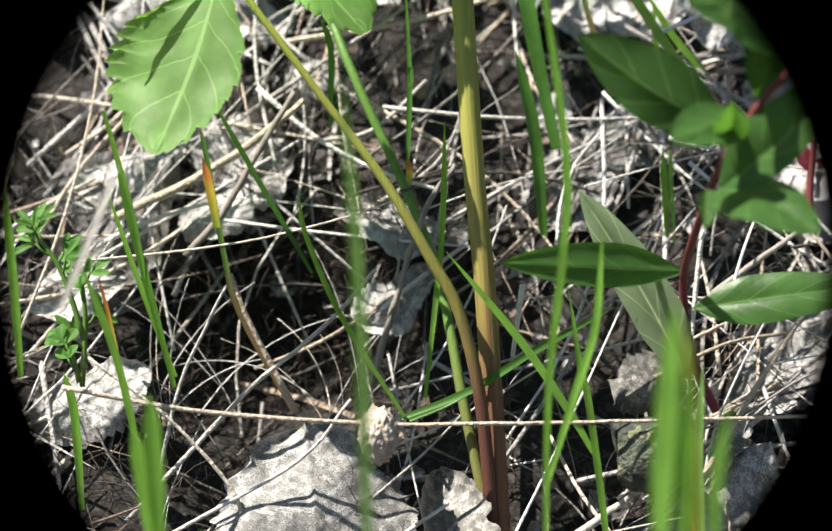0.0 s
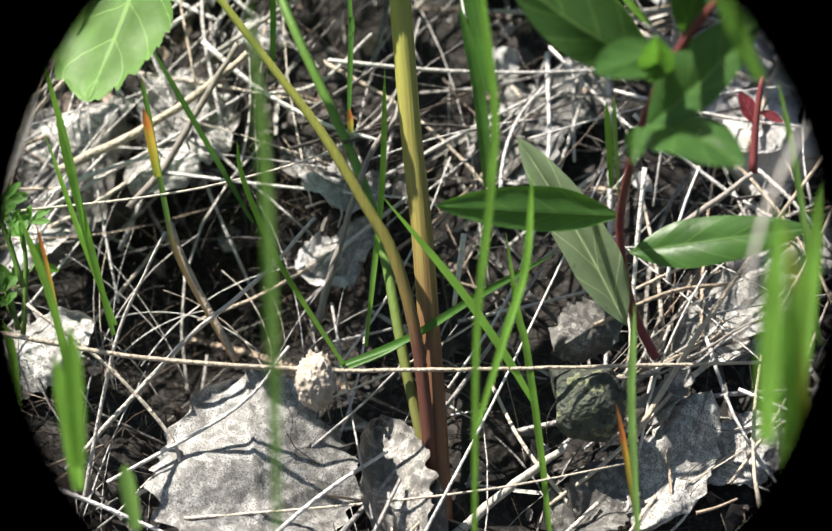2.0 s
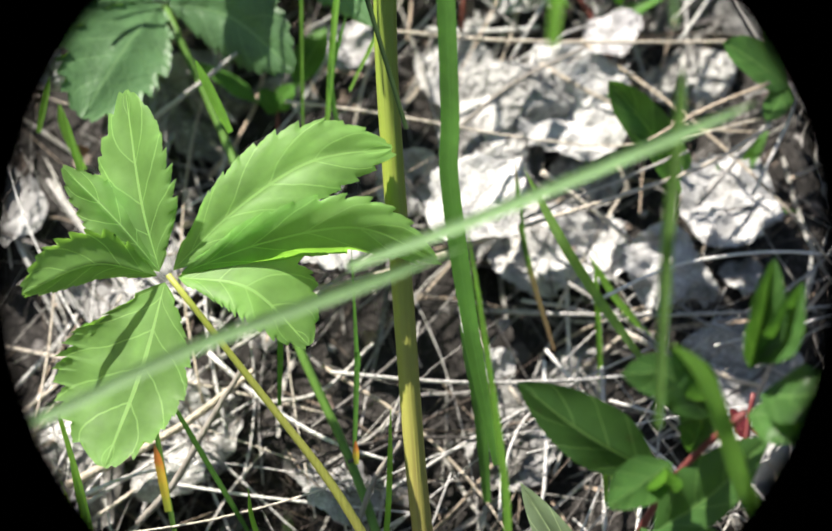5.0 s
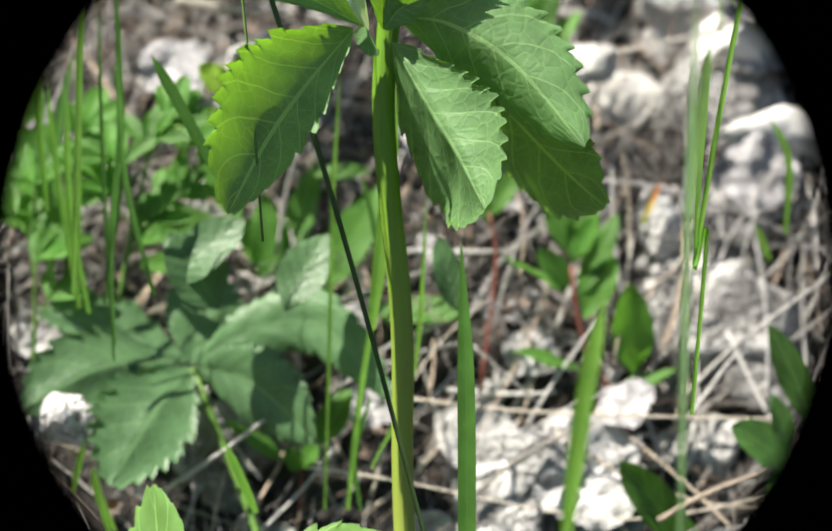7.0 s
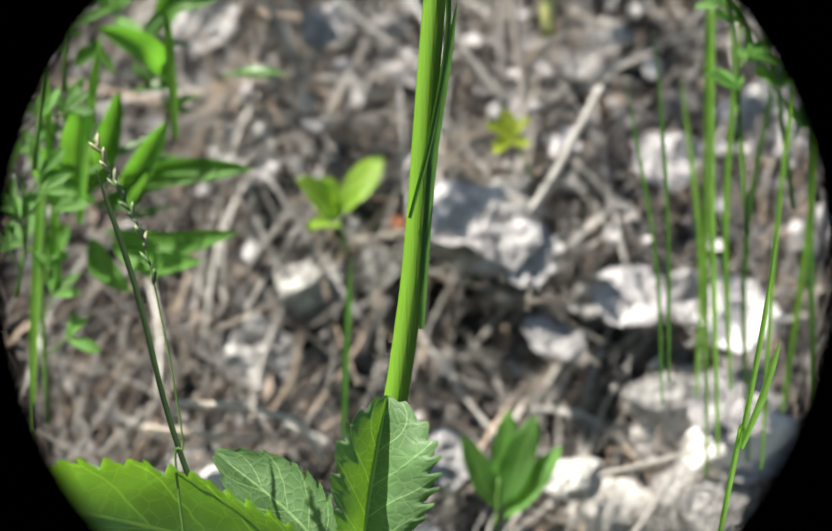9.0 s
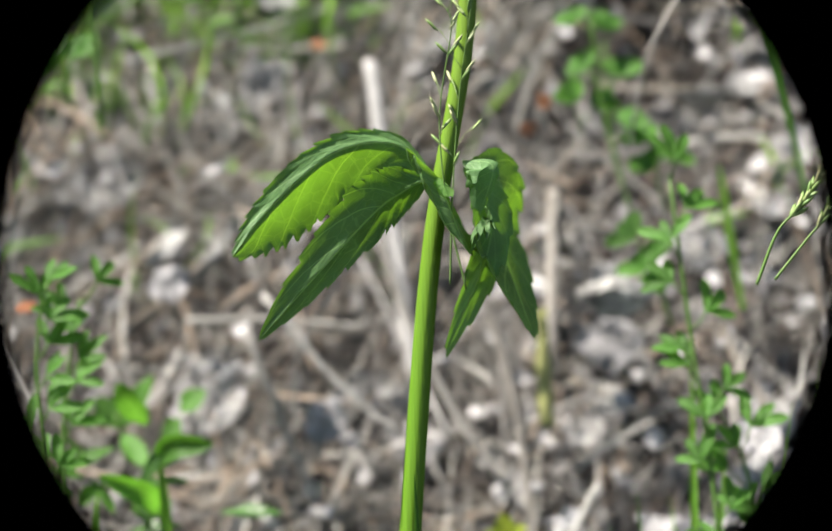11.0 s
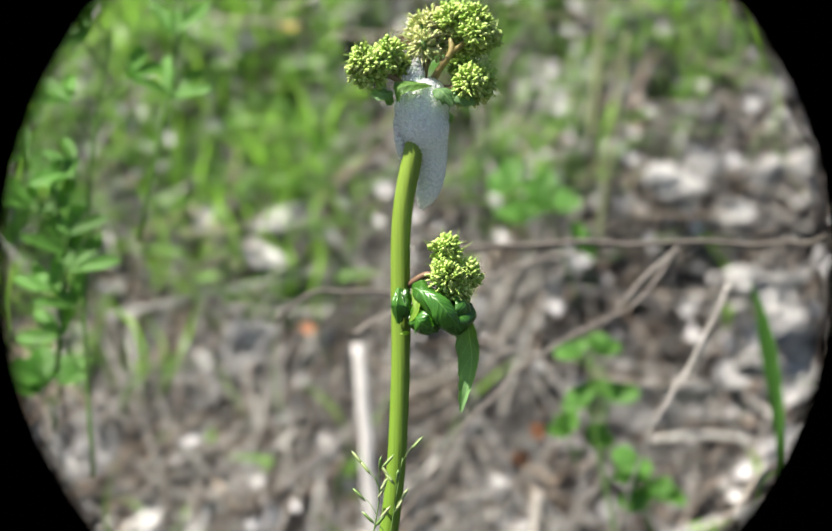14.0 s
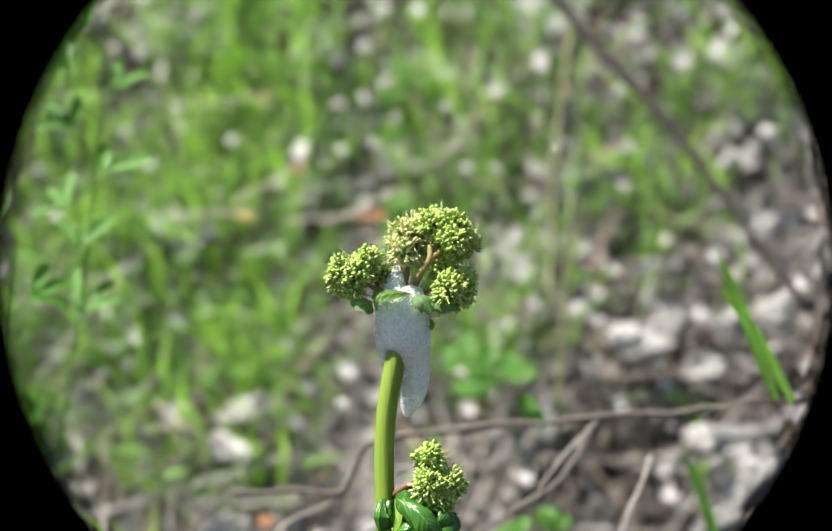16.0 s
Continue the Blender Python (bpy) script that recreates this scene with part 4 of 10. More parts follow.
def grasses():
    grass_blade([(-0.0500, 0.0120, 0.0288), (-0.0621, 0.0120, 0.0543), (-0.0651, 0.0120, 0.0687), (-0.0683, 0.0120, 0.0947), (-0.0696, 0.0120, 0.1024)], 0.0014, GRASS_BROWN, fold=0.3, twist=0.0, tip=0.7, base=0.6, label='browning grass blade rising from the litter')
    grass_blade([(-0.0664, 0.0100, 0.0763), (-0.0678, 0.0100, 0.0869), (-0.0690, 0.0100, 0.0940)], 0.0022, GRASS_YELLOW, fold=0.3, twist=0, tip=0.6, base=0.8, label='yellow and orange dying grass sheath')
    grass_blade([(-0.0782, 0.0000, 0.0381), (-0.0849, 0.0000, 0.0713), (-0.0891, 0.0000, 0.0916)], 0.0019, GRASS, fold=0.3, twist=0.0, tip=0.7, base=0.6)
    grass_blade([(-0.0780, 0.0040, 0.0403), (-0.0849, 0.0040, 0.0611), (-0.0926, 0.0040, 0.0881)], 0.0013, GRASS, fold=0.3, twist=0.0, tip=0.7, base=0.6)
    grass_blade([(-0.0844, -0.0200, 0.0197), (-0.0891, -0.0200, 0.0478), (-0.0960, -0.0200, 0.0699)], 0.0019, GRASS, fold=0.3, twist=0.0, tip=0.7, base=0.6)
    grass_blade([(-0.0894, -0.0100, 0.0422), (-0.0916, -0.0100, 0.0559), (-0.0936, -0.0100, 0.0664)], 0.0010, GRASS_YELLOW, fold=0.3, twist=0.0, tip=0.7, base=0.6, label='thin yellowed grass blade')
    grass_blade([(-0.0225, -0.0040, 0.0284), (-0.0367, -0.0040, 0.0537), (-0.0443, -0.0040, 0.0741), (-0.0453, -0.0040, 0.0841)], 0.0016, GRASS, fold=0.3, twist=0.6, tip=0.7, base=0.6)
    grass_blade([(-0.0433, 0.0100, 0.0637), (-0.0548, 0.0100, 0.0862), (-0.0667, 0.0100, 0.1098)], 0.0014, GRASS_DARK, fold=0.3, twist=0.0, tip=0.7, base=0.6)
    grass_blade([(-0.0337, -0.1300, 0.0121), (-0.0328, -0.1300, 0.0460), (-0.0326, -0.1300, 0.0759), (-0.0336, -0.1300, 0.1056)], 0.0021, GRASS_PALE, fold=0.3, twist=0.0, tip=0.7, base=0.6, label='pale grass blade close before the lens')
    grass_blade([(-0.0181, 0.0150, 0.0876), (-0.0172, 0.0150, 0.0986), (-0.0160, 0.0150, 0.1140), (-0.0162, 0.0150, 0.1108), (-0.0163, 0.0150, 0.1420)], 0.0014, GRASS_DARK, fold=0.3, twist=0.0, tip=0.7, base=0.6)
    grass_blade([(-0.0177, 0.0140, 0.0849), (-0.0177, 0.0140, 0.0914)], 0.0016, GRASS_YELLOW, fold=0.2, twist=0, tip=0.5, base=0.8, label='orange withered base of a grass blade')
    grass_blade([(-0.0167, 0.0080, 0.0313), (-0.0106, 0.0080, 0.0710), (-0.0084, 0.0080, 0.1003)], 0.0015, GRASS, fold=0.3, twist=0.0, tip=0.7, base=0.6)
    grass_blade([(-0.0232, -0.0030, 0.0279), (-0.0052, -0.0030, 0.0342), (0.0104, -0.0030, 0.0428), (0.0305, -0.0030, 0.0525)], 0.0019, GRASS_DARK, fold=0.3, twist=0.5, tip=0.7, base=0.6)
    grass_blade([(-0.0213, -0.0020, 0.0272), (-0.0117, -0.0020, 0.0307), (-0.0025, -0.0020, 0.0359)], 0.0019, GRASS_DARK, fold=0.3, twist=0.0, tip=0.7, base=0.6)
    grass_blade([(0.0224, -0.0120, 0.0180), (0.0166, -0.0120, 0.0289), (0.0063, -0.0120, 0.0456), (-0.0109, -0.0120, 0.0687)], 0.0021, GRASS, fold=0.3, twist=0.0, tip=0.7, base=0.6)
    grass_blade([(0.0042, -0.0600, -0.0074), (0.0070, -0.0600, 0.0389), (0.0114, -0.0600, 0.0682), (0.0131, -0.0600, 0.0897), (0.0094, -0.0600, 0.1300), (0.0068, -0.0600, 0.1523)], 0.0018, GRASS, fold=0.15, twist=0, tip=0.6, base=0.6, label='bright grass blade beside the stem')
    grass_blade([(0.0146, -0.0300, 0.0916), (0.0099, -0.0300, 0.1216), (0.0062, -0.0300, 0.1584), (0.0070, -0.0300, 0.1750), (0.0071, -0.0300, 0.2137), (0.0062, -0.0300, 0.2452)], 0.0044, GRASS_DARK, fold=0.2, twist=0, tip=0.75, base=0.5, label='broad dark green grass blade beside the stem')
    grass_blade([(0.0172, 0.0300, 0.0693), (0.0159, 0.0300, 0.0963), (0.0121, 0.0300, 0.1179)], 0.0035, GRASS_DARK, fold=0.3, twist=0.0, tip=0.7, base=0.6)
    grass_blade([(0.0252, -0.0120, -0.0167), (0.0240, -0.0120, 0.0047), (0.0216, -0.0120, 0.0311), (0.0201, -0.0120, 0.0386), (0.0181, -0.0120, 0.0585)], 0.0018, GRASS, fold=0.3, twist=0.0, tip=0.7, base=0.6)
    grass_blade([(0.0067, -0.0500, 0.0176), (0.0139, -0.0500, 0.0376), (0.0192, -0.0500, 0.0530), (0.0216, -0.0500, 0.0736)], 0.0018, GRASS, fold=0.3, twist=0.0, tip=0.7, base=0.6)
    grass_blade([(0.0498, 0.0300, 0.0675), (0.0497, 0.0300, 0.0797), (0.0495, 0.0300, 0.0905)], 0.0018, GRASS, fold=0.3, twist=0.0, tip=0.7, base=0.6)
    grass_blade([(0.0517, 0.0300, 0.0654), (0.0514, 0.0300, 0.0823), (0.0516, 0.0300, 0.0917)], 0.0012, GRASS_PALE, fold=0.3, twist=0.0, tip=0.7, base=0.6)
    grass_blade([(0.0416, -0.0450, -0.0094), (0.0415, -0.0450, 0.0195), (0.0433, -0.0450, 0.0423)], 0.0018, GRASS_PALE, fold=0.3, twist=0.0, tip=0.7, base=0.6)
    grass_blade([(0.0442, -0.0280, -0.0120), (0.0422, -0.0280, 0.0051), (0.0404, -0.0280, 0.0184)], 0.0015, GRASS_YELLOW, fold=0.3, twist=0.0, tip=0.7, base=0.6, label='tan dead grass blade')
    grass_blade([(0.0827, -0.0500, 0.0314), (0.0796, -0.0500, 0.0666), (0.0760, -0.0500, 0.0902)], 0.0016, GRASS_PALE, fold=0.3, twist=0.0, tip=0.7, base=0.6)
    grass_blade([(0.0618, -0.1000, 0.0119), (0.0674, -0.1000, 0.0392), (0.0715, -0.1000, 0.0674)], 0.0035, GRASS, fold=0.3, twist=0.0, tip=0.7, base=0.6)
    grass_blade([(-0.0756, -0.0800, 0.0133), (-0.0768, -0.0800, 0.0269), (-0.0789, -0.0800, 0.0405)], 0.0037, GRASS, fold=0.3, twist=0.0, tip=0.7, base=0.6)
    grass_blade([(-0.0648, -0.0800, 0.0043), (-0.0659, -0.0800, 0.0128), (-0.0665, -0.0800, 0.0180)], 0.0031, GRASS_PALE, fold=0.3, twist=0.0, tip=0.7, base=0.6)
    grass_blade([(-0.0737, -0.0900, 0.0193), (-0.0738, -0.0900, 0.0350), (-0.0741, -0.0900, 0.0475)], 0.0035, GRASS, fold=0.3, twist=0.0, tip=0.7, base=0.6)
    grass_blade([(-0.0922, -0.0800, 0.0633), (-0.0851, -0.0800, 0.0777), (-0.0787, -0.0800, 0.0922)], 0.0015, STRAW_BLADE, fold=0.3, twist=0.0, tip=0.7, base=0.6, label='pale dry blade leaning before the litter')
    grass_blade([(-0.1115, -0.0200, 0.0448), (-0.1119, -0.0200, 0.0683), (-0.1126, -0.0200, 0.0905)], 0.0020, GRASS, fold=0.3, twist=0.0, tip=0.7, base=0.6)
    grass_blade([(0.0671, 0.0500, 0.1087), (0.0574, 0.0500, 0.1207), (0.0507, 0.0500, 0.1326)], 0.0023, GRASS, fold=0.3, twist=0.0, tip=0.7, base=0.6)
    grass_blade([(-0.1024, 0.0000, 0.0093), (-0.1029, 0.0000, 0.0329), (-0.1049, 0.0000, 0.0434)], 0.0021, GRASS, fold=0.3, twist=0.0, tip=0.7, base=0.6)
    grass_blade([(0.0455, -0.1450, 0.0412), (0.0503, -0.1450, 0.0626), (0.0630, -0.1450, 0.0870)], 0.0010, STRAW_BLADE, fold=0.15, twist=0, tip=0.6, base=0.7, label='broad pale dead blade close before the lens', face=(-0.6, -0.6, 0.6))
    grass_blade([(-0.0954, 0.0300, 0.2325), (-0.0930, 0.0300, 0.2892), (-0.0916, 0.0300, 0.3554)], 0.0019, GRASS, fold=0.3, twist=0.0, tip=0.7, base=0.6)
    grass_blade([(-0.0891, 0.0500, 0.2292), (-0.0840, 0.0500, 0.2738), (-0.0859, 0.0500, 0.3315)], 0.0017, GRASS_DARK, fold=0.3, twist=0.0, tip=0.7, base=0.6)
    grass_blade([(-0.1067, 0.0600, 0.2559), (-0.1102, 0.0600, 0.3030), (-0.1108, 0.0600, 0.3382)], 0.0024, GRASS, fold=0.3, twist=0.0, tip=0.7, base=0.6)
    grass_blade([(-0.0744, 0.0400, 0.2319), (-0.0822, 0.0400, 0.2660), (-0.0838, 0.0400, 0.2999)], 0.0017, GRASS_DARK, fold=0.3, twist=0.0, tip=0.7, base=0.6)
    grass_blade([(-0.0106, 0.1000, 0.3281), (-0.0089, 0.1000, 0.3552), (-0.0065, 0.1000, 0.3838)], 0.0021, GRASS_DARK, fold=0.3, twist=0.0, tip=0.7, base=0.6)
    grass_blade([(-0.0948, -0.1150, 0.1158), (-0.0732, -0.1150, 0.1243), (-0.0506, -0.1150, 0.1336), (-0.0242, -0.1150, 0.1419), (0.0014, -0.1150, 0.1500)], 0.0026, GRASS_BLUE, fold=0.3, twist=0.3, tip=0.8, base=0.7, label='long grass blade slanting close before the lens')
    grass_blade([(-0.0200, -0.1150, 0.1474), (-0.0043, -0.1150, 0.1524), (0.0154, -0.1150, 0.1591), (0.0431, -0.1150, 0.1692), (0.0570, -0.1150, 0.1743)], 0.0024, GRASS_BLUE, fold=0.3, twist=0.3, tip=0.7, base=0.6, label='long grass blade slanting close before the lens')
    grass_blade([(0.0398, 0.0500, 0.1068), (0.0329, 0.0500, 0.1351), (0.0309, 0.0500, 0.1606)], 0.0016, GRASS_BROWN, fold=0.3, twist=0.0, tip=0.7, base=0.6, label='dead brown grass stalk')
    grass_blade([(0.0643, 0.0400, 0.1018), (0.0513, 0.0400, 0.1216), (0.0419, 0.0400, 0.1379), (0.0321, 0.0400, 0.1584)], 0.0027, GRASS_PALE, fold=0.3, twist=0.0, tip=0.7, base=0.6)
    grass_blade([(0.0527, 0.0500, 0.0793), (0.0524, 0.0500, 0.1150), (0.0521, 0.0500, 0.1297)], 0.0017, GRASS, fold=0.3, twist=0.0, tip=0.7, base=0.6)
    grass_blade([(0.0375, -0.1100, 0.1133), (0.0403, -0.1100, 0.1470), (0.0432, -0.1100, 0.1704), (0.0446, -0.1100, 0.1820)], 0.0025, GRASS_PALE, fold=0.3, twist=0.0, tip=0.7, base=0.6)
    grass_blade([(0.0609, -0.1000, 0.0876), (0.0560, -0.1000, 0.0984), (0.0495, -0.1000, 0.1195), (0.0426, -0.1000, 0.1282)], 0.0040, GRASS, fold=0.3, twist=0.4, tip=0.7, base=0.6)
    grass_blade([(-0.0830, 0.0300, 0.1518), (-0.0872, 0.0300, 0.1699), (-0.0893, 0.0300, 0.1795)], 0.0017, GRASS, fold=0.3, twist=0.0, tip=0.7, base=0.6)
    grass_blade([(-0.0461, 0.0300, 0.1719), (-0.0497, 0.0300, 0.1803), (-0.0544, 0.0300, 0.1914)], 0.0025, GRASS, fold=0.3, twist=0.0, tip=0.7, base=0.6)
    grass_blade([(-0.0369, 0.0200, 0.1004), (-0.0358, 0.0200, 0.1197), (-0.0381, 0.0200, 0.1280)], 0.0016, GRASS_DARK, fold=0.3, twist=0.0, tip=0.7, base=0.6)
    grass_blade([(-0.0914, 0.0000, 0.1063), (-0.0860, 0.0000, 0.0809), (-0.0835, 0.0000, 0.0594)], 0.0016, GRASS, fold=0.3, twist=0.0, tip=0.7, base=0.6)
    grass_blade([(-0.0989, 0.0700, 0.2275), (-0.1040, 0.0700, 0.2604), (-0.1083, 0.0700, 0.2964)], 0.0019, GRASS, fold=0.3, twist=0.0, tip=0.7, base=0.6)
    grass_blade([(-0.0949, 0.0600, 0.2262), (-0.1000, 0.0600, 0.2555), (-0.1007, 0.0600, 0.2915)], 0.0022, GRASS, fold=0.3, twist=0.0, tip=0.7, base=0.6)
    grass_blade([(-0.0867, 0.0500, 0.2129), (-0.0892, 0.0500, 0.2657), (-0.0901, 0.0500, 0.3169)], 0.0011, GRASS_DARK, fold=0.3, twist=0.0, tip=0.7, base=0.6)
    grass_blade([(-0.0865, 0.0500, 0.2174), (-0.0874, 0.0500, 0.2430), (-0.0841, 0.0500, 0.2807), (-0.0861, 0.0500, 0.2980)], 0.0020, GRASS_DARK, fold=0.3, twist=0.0, tip=0.7, base=0.6)
    grass_blade([(-0.0987, 0.0700, 0.2448), (-0.0987, 0.0700, 0.2792), (-0.0989, 0.0700, 0.3089)], 0.0014, GRASS, fold=0.3, twist=0.0, tip=0.7, base=0.6)
    grass_blade([(-0.0273, 0.0600, 0.1682), (-0.0252, 0.0600, 0.2239), (-0.0239, 0.0600, 0.2626), (-0.0214, 0.0600, 0.2966)], 0.0012, GRASS, fold=0.3, twist=0.0, tip=0.7, base=0.6)
    grass_blade([(-0.0111, 0.0600, 0.2439), (-0.0129, 0.0600, 0.2548), (-0.0158, 0.0600, 0.2664)], 0.0017, GRASS_DARK, fold=0.3, twist=0.0, tip=0.7, base=0.6)
    grass_blade([(-0.0140, 0.0300, 0.2219), (-0.0112, 0.0300, 0.2423), (-0.0085, 0.0300, 0.2656), (-0.0068, 0.0300, 0.2905)], 0.0041, GRASS, fold=0.3, twist=0.0, tip=0.7, base=0.6)
    grass_blade([(-0.0208, 0.0500, 0.1695), (-0.0167, 0.0500, 0.2029), (-0.0110, 0.0500, 0.2362)], 0.0018, GRASS, fold=0.3, twist=0.0, tip=0.7, base=0.6)
    grass_blade([(-0.0138, 0.0500, 0.1815), (-0.0014, 0.0500, 0.2088), (0.0029, 0.0500, 0.2605)], 0.0014, GRASS, fold=0.3, twist=0.0, tip=0.7, base=0.6)
    grass_blade([(-0.0170, 0.0500, 0.1694), (-0.0187, 0.0500, 0.1847), (-0.0136, 0.0500, 0.2028)], 0.0015, GRASS_DARK, fold=0.3, twist=0.0, tip=0.7, base=0.6)
    grass_blade([(0.0390, -0.1300, 0.1885), (0.0406, -0.1300, 0.2395), (0.0431, -0.1300, 0.2903)], 0.0015, GRASS_BLUE, fold=0.3, twist=0.0, tip=0.7, base=0.6)
    grass_blade([(0.0457, -0.1100, 0.2499), (0.0485, -0.1100, 0.2732), (0.0502, -0.1100, 0.2837)], 0.0021, GRASS_PALE, fold=0.3, twist=0.0, tip=0.7, base=0.6)
    grass_blade([(0.0187, -0.1200, 0.1863), (0.0226, -0.1200, 0.2129), (0.0269, -0.1200, 0.2334)], 0.0035, GRASS, fold=0.3, twist=0.0, tip=0.7, base=0.6)
    grass_blade([(0.1146, 0.0800, 0.2477), (0.1157, 0.0800, 0.2705), (0.1100, 0.0800, 0.2835)], 0.0023, GRASS, fold=0.3, twist=0.0, tip=0.7, base=0.6)
    grass_blade([(0.1147, 0.1000, 0.2396), (0.1105, 0.1000, 0.2514)], 0.0020, GRASS, fold=0.3, twist=0.0, tip=0.7, base=0.6)
    grass_blade([(-0.0883, 0.0600, 0.1631), (-0.0928, 0.0600, 0.1739), (-0.0942, 0.0600, 0.1817)], 0.0025, GRASS, fold=0.3, twist=0.0, tip=0.7, base=0.6)
    grass_blade([(-0.1004, 0.0600, 0.1741), (-0.0965, 0.0600, 0.1894)], 0.0019, GRASS, fold=0.3, twist=0.0, tip=0.7, base=0.6)
    grass_blade([(-0.1110, 0.1000, 0.2285), (-0.1116, 0.1000, 0.2533), (-0.1088, 0.1000, 0.2830), (-0.1037, 0.1000, 0.3077)], 0.0033, GRASS_DARK, fold=0.3, twist=0.0, tip=0.7, base=0.6)
    grass_blade([(0.0740, 0.1000, 0.2517), (0.0800, 0.1000, 0.2651)], 0.0017, GRASS_YELLOW, fold=0.3, twist=0.0, tip=0.7, base=0.6)
    # tall stalks
    grass_blade([(-0.0023, -0.0120, 0.1711), (-0.0198, -0.0120, 0.2388), (-0.0371, -0.0120, 0.2987), (-0.0509, -0.0120, 0.3418), (-0.0586, -0.0120, 0.3755), (-0.0673, -0.0120, 0.4041)], 0.0014, DARK_STALK, fold=0.5, twist=0, tip=0.9, base=0.8, label='dark green grass stalk with a withered tip')
    grass_blade([(-0.0542, 0.0300, 0.2615), (-0.0656, 0.0300, 0.2832), (-0.0736, 0.0300, 0.2978)], 0.0033, GRASS_DARK, fold=0.3, twist=0.0, tip=0.7, base=0.6)
    grass_blade([(0.0664, -0.0100, 0.2007), (0.0708, -0.0100, 0.2480), (0.0675, -0.0100, 0.2392), (0.0773, -0.0100, 0.2929), (0.0870, -0.0100, 0.3358), (0.0869, -0.0100, 0.3323), (0.0938, -0.0100, 0.3632), (0.0995, -0.0100, 0.3939)], 0.0014, GRASS, fold=0.4, twist=0, tip=0.8, base=0.8, label='tall thin grass blade')
    grass_blade([(0.0868, -0.0120, 0.3318), (0.0927, -0.0120, 0.3451), (0.0973, -0.0120, 0.3579)], 0.0017, GRASS, fold=0.3, twist=0.0, tip=0.7, base=0.6)
    grass_blade([(0.0672, -0.0120, 0.2433), (0.0687, -0.0120, 0.2650), (0.0714, -0.0120, 0.2905)], 0.0015, GRASS, fold=0.3, twist=0.0, tip=0.7, base=0.6)
    grass_blade([(0.0081, -0.0040, 0.3904), (0.0135, -0.0040, 0.4090), (0.0186, -0.0040, 0.4345), (0.0193, -0.0040, 0.4589)], 0.0015, GRASS_DARK, fold=0.4, twist=0.3, tip=0.8, base=0.6, label='dark grass blade leaning on the stem')
    grass_blade([(0.0103, -0.0020, 0.3629), (0.0137, -0.0020, 0.4003), (0.0178, -0.0020, 0.4245), (0.0216, -0.0020, 0.4442)], 0.0022, GRASS_DARK, fold=0.4, twist=0.2, tip=0.7, base=0.6, label='dark grass blade leaning on the stem')
    grass_blade([(0.0856, 0.0800, 0.3432), (0.0868, 0.0800, 0.3900), (0.0848, 0.0800, 0.4464)], 0.0012, GRASS_DARK, fold=0.3, twist=0.0, tip=0.7, base=0.6)
    grass_blade([(0.1019, 0.0920, 0.3202), (0.1027, 0.0920, 0.4012), (0.1056, 0.0920, 0.4815)], 0.0016, GRASS, fold=0.3, twist=0.0, tip=0.7, base=0.6)
    grass_blade([(0.1088, 0.1040, 0.3389), (0.1091, 0.1040, 0.3952), (0.1170, 0.1040, 0.4625)], 0.0019, GRASS, fold=0.3, twist=0.0, tip=0.7, base=0.6)
    grass_blade([(0.1161, 0.1160, 0.3152), (0.1177, 0.1160, 0.3854), (0.1333, 0.1160, 0.4559)], 0.0018, GRASS_DARK, fold=0.3, twist=0.0, tip=0.7, base=0.6)
    grass_blade([(0.1027, 0.1280, 0.3354), (0.1056, 0.1280, 0.3810), (0.1009, 0.1280, 0.4399)], 0.0018, GRASS, fold=0.3, twist=0.0, tip=0.7, base=0.6)
    grass_blade([(0.1122, 0.0800, 0.3166), (0.1196, 0.0800, 0.3922), (0.1335, 0.0800, 0.4696)], 0.0014, GRASS, fold=0.3, twist=0.0, tip=0.7, base=0.6)
    grass_blade([(0.0856, 0.0920, 0.3359), (0.0850, 0.0920, 0.3793), (0.0772, 0.0920, 0.4365)], 0.0011, GRASS_DARK, fold=0.3, twist=0.0, tip=0.7, base=0.6)
    grass_blade([(0.1005, 0.1040, 0.3123), (0.1034, 0.1040, 0.4084), (0.1070, 0.1040, 0.4882)], 0.0016, GRASS, fold=0.3, twist=0.0, tip=0.7, base=0.6)
    grass_blade([(0.1275, 0.1160, 0.3307), (0.1392, 0.1160, 0.3982), (0.1510, 0.1160, 0.4815)], 0.0022, GRASS, fold=0.3, twist=0.0, tip=0.7, base=0.6)
    grass_blade([(0.1422, 0.1280, 0.3060), (0.1413, 0.1280, 0.3851), (0.1470, 0.1280, 0.4481)], 0.0022, GRASS_DARK, fold=0.3, twist=0.0, tip=0.7, base=0.6)
    grass_blade([(-0.0951, 0.1000, 0.3735), (-0.0960, 0.1000, 0.4104), (-0.0979, 0.1000, 0.4474)], 0.0029, GRASS, fold=0.3, twist=0.0, tip=0.7, base=0.6)
    grass_blade([(-0.1040, 0.1000, 0.3418), (-0.1017, 0.1000, 0.3785), (-0.0988, 0.1000, 0.4153)], 0.0029, GRASS, fold=0.3, twist=0.0, tip=0.7, base=0.6)
    grass_blade([(-0.0882, 0.1000, 0.3957), (-0.0848, 0.1000, 0.4245), (-0.0802, 0.1000, 0.4534)], 0.0029, GRASS, fold=0.3, twist=0.0, tip=0.7, base=0.6)
    grass_blade([(-0.0587, 0.1000, 0.4206), (-0.0594, 0.1000, 0.4416), (-0.0607, 0.1000, 0.4625)], 0.0029, GRASS, fold=0.3, twist=0.0, tip=0.7, base=0.6)
    grass_blade([(0.1704, 0.1000, 0.6453), (0.1617, 0.1000, 0.6656), (0.1516, 0.1000, 0.6837)], 0.0033, GRASS, fold=0.3, twist=0.0, tip=0.7, base=0.6, label='bright green grass blade on the bank')
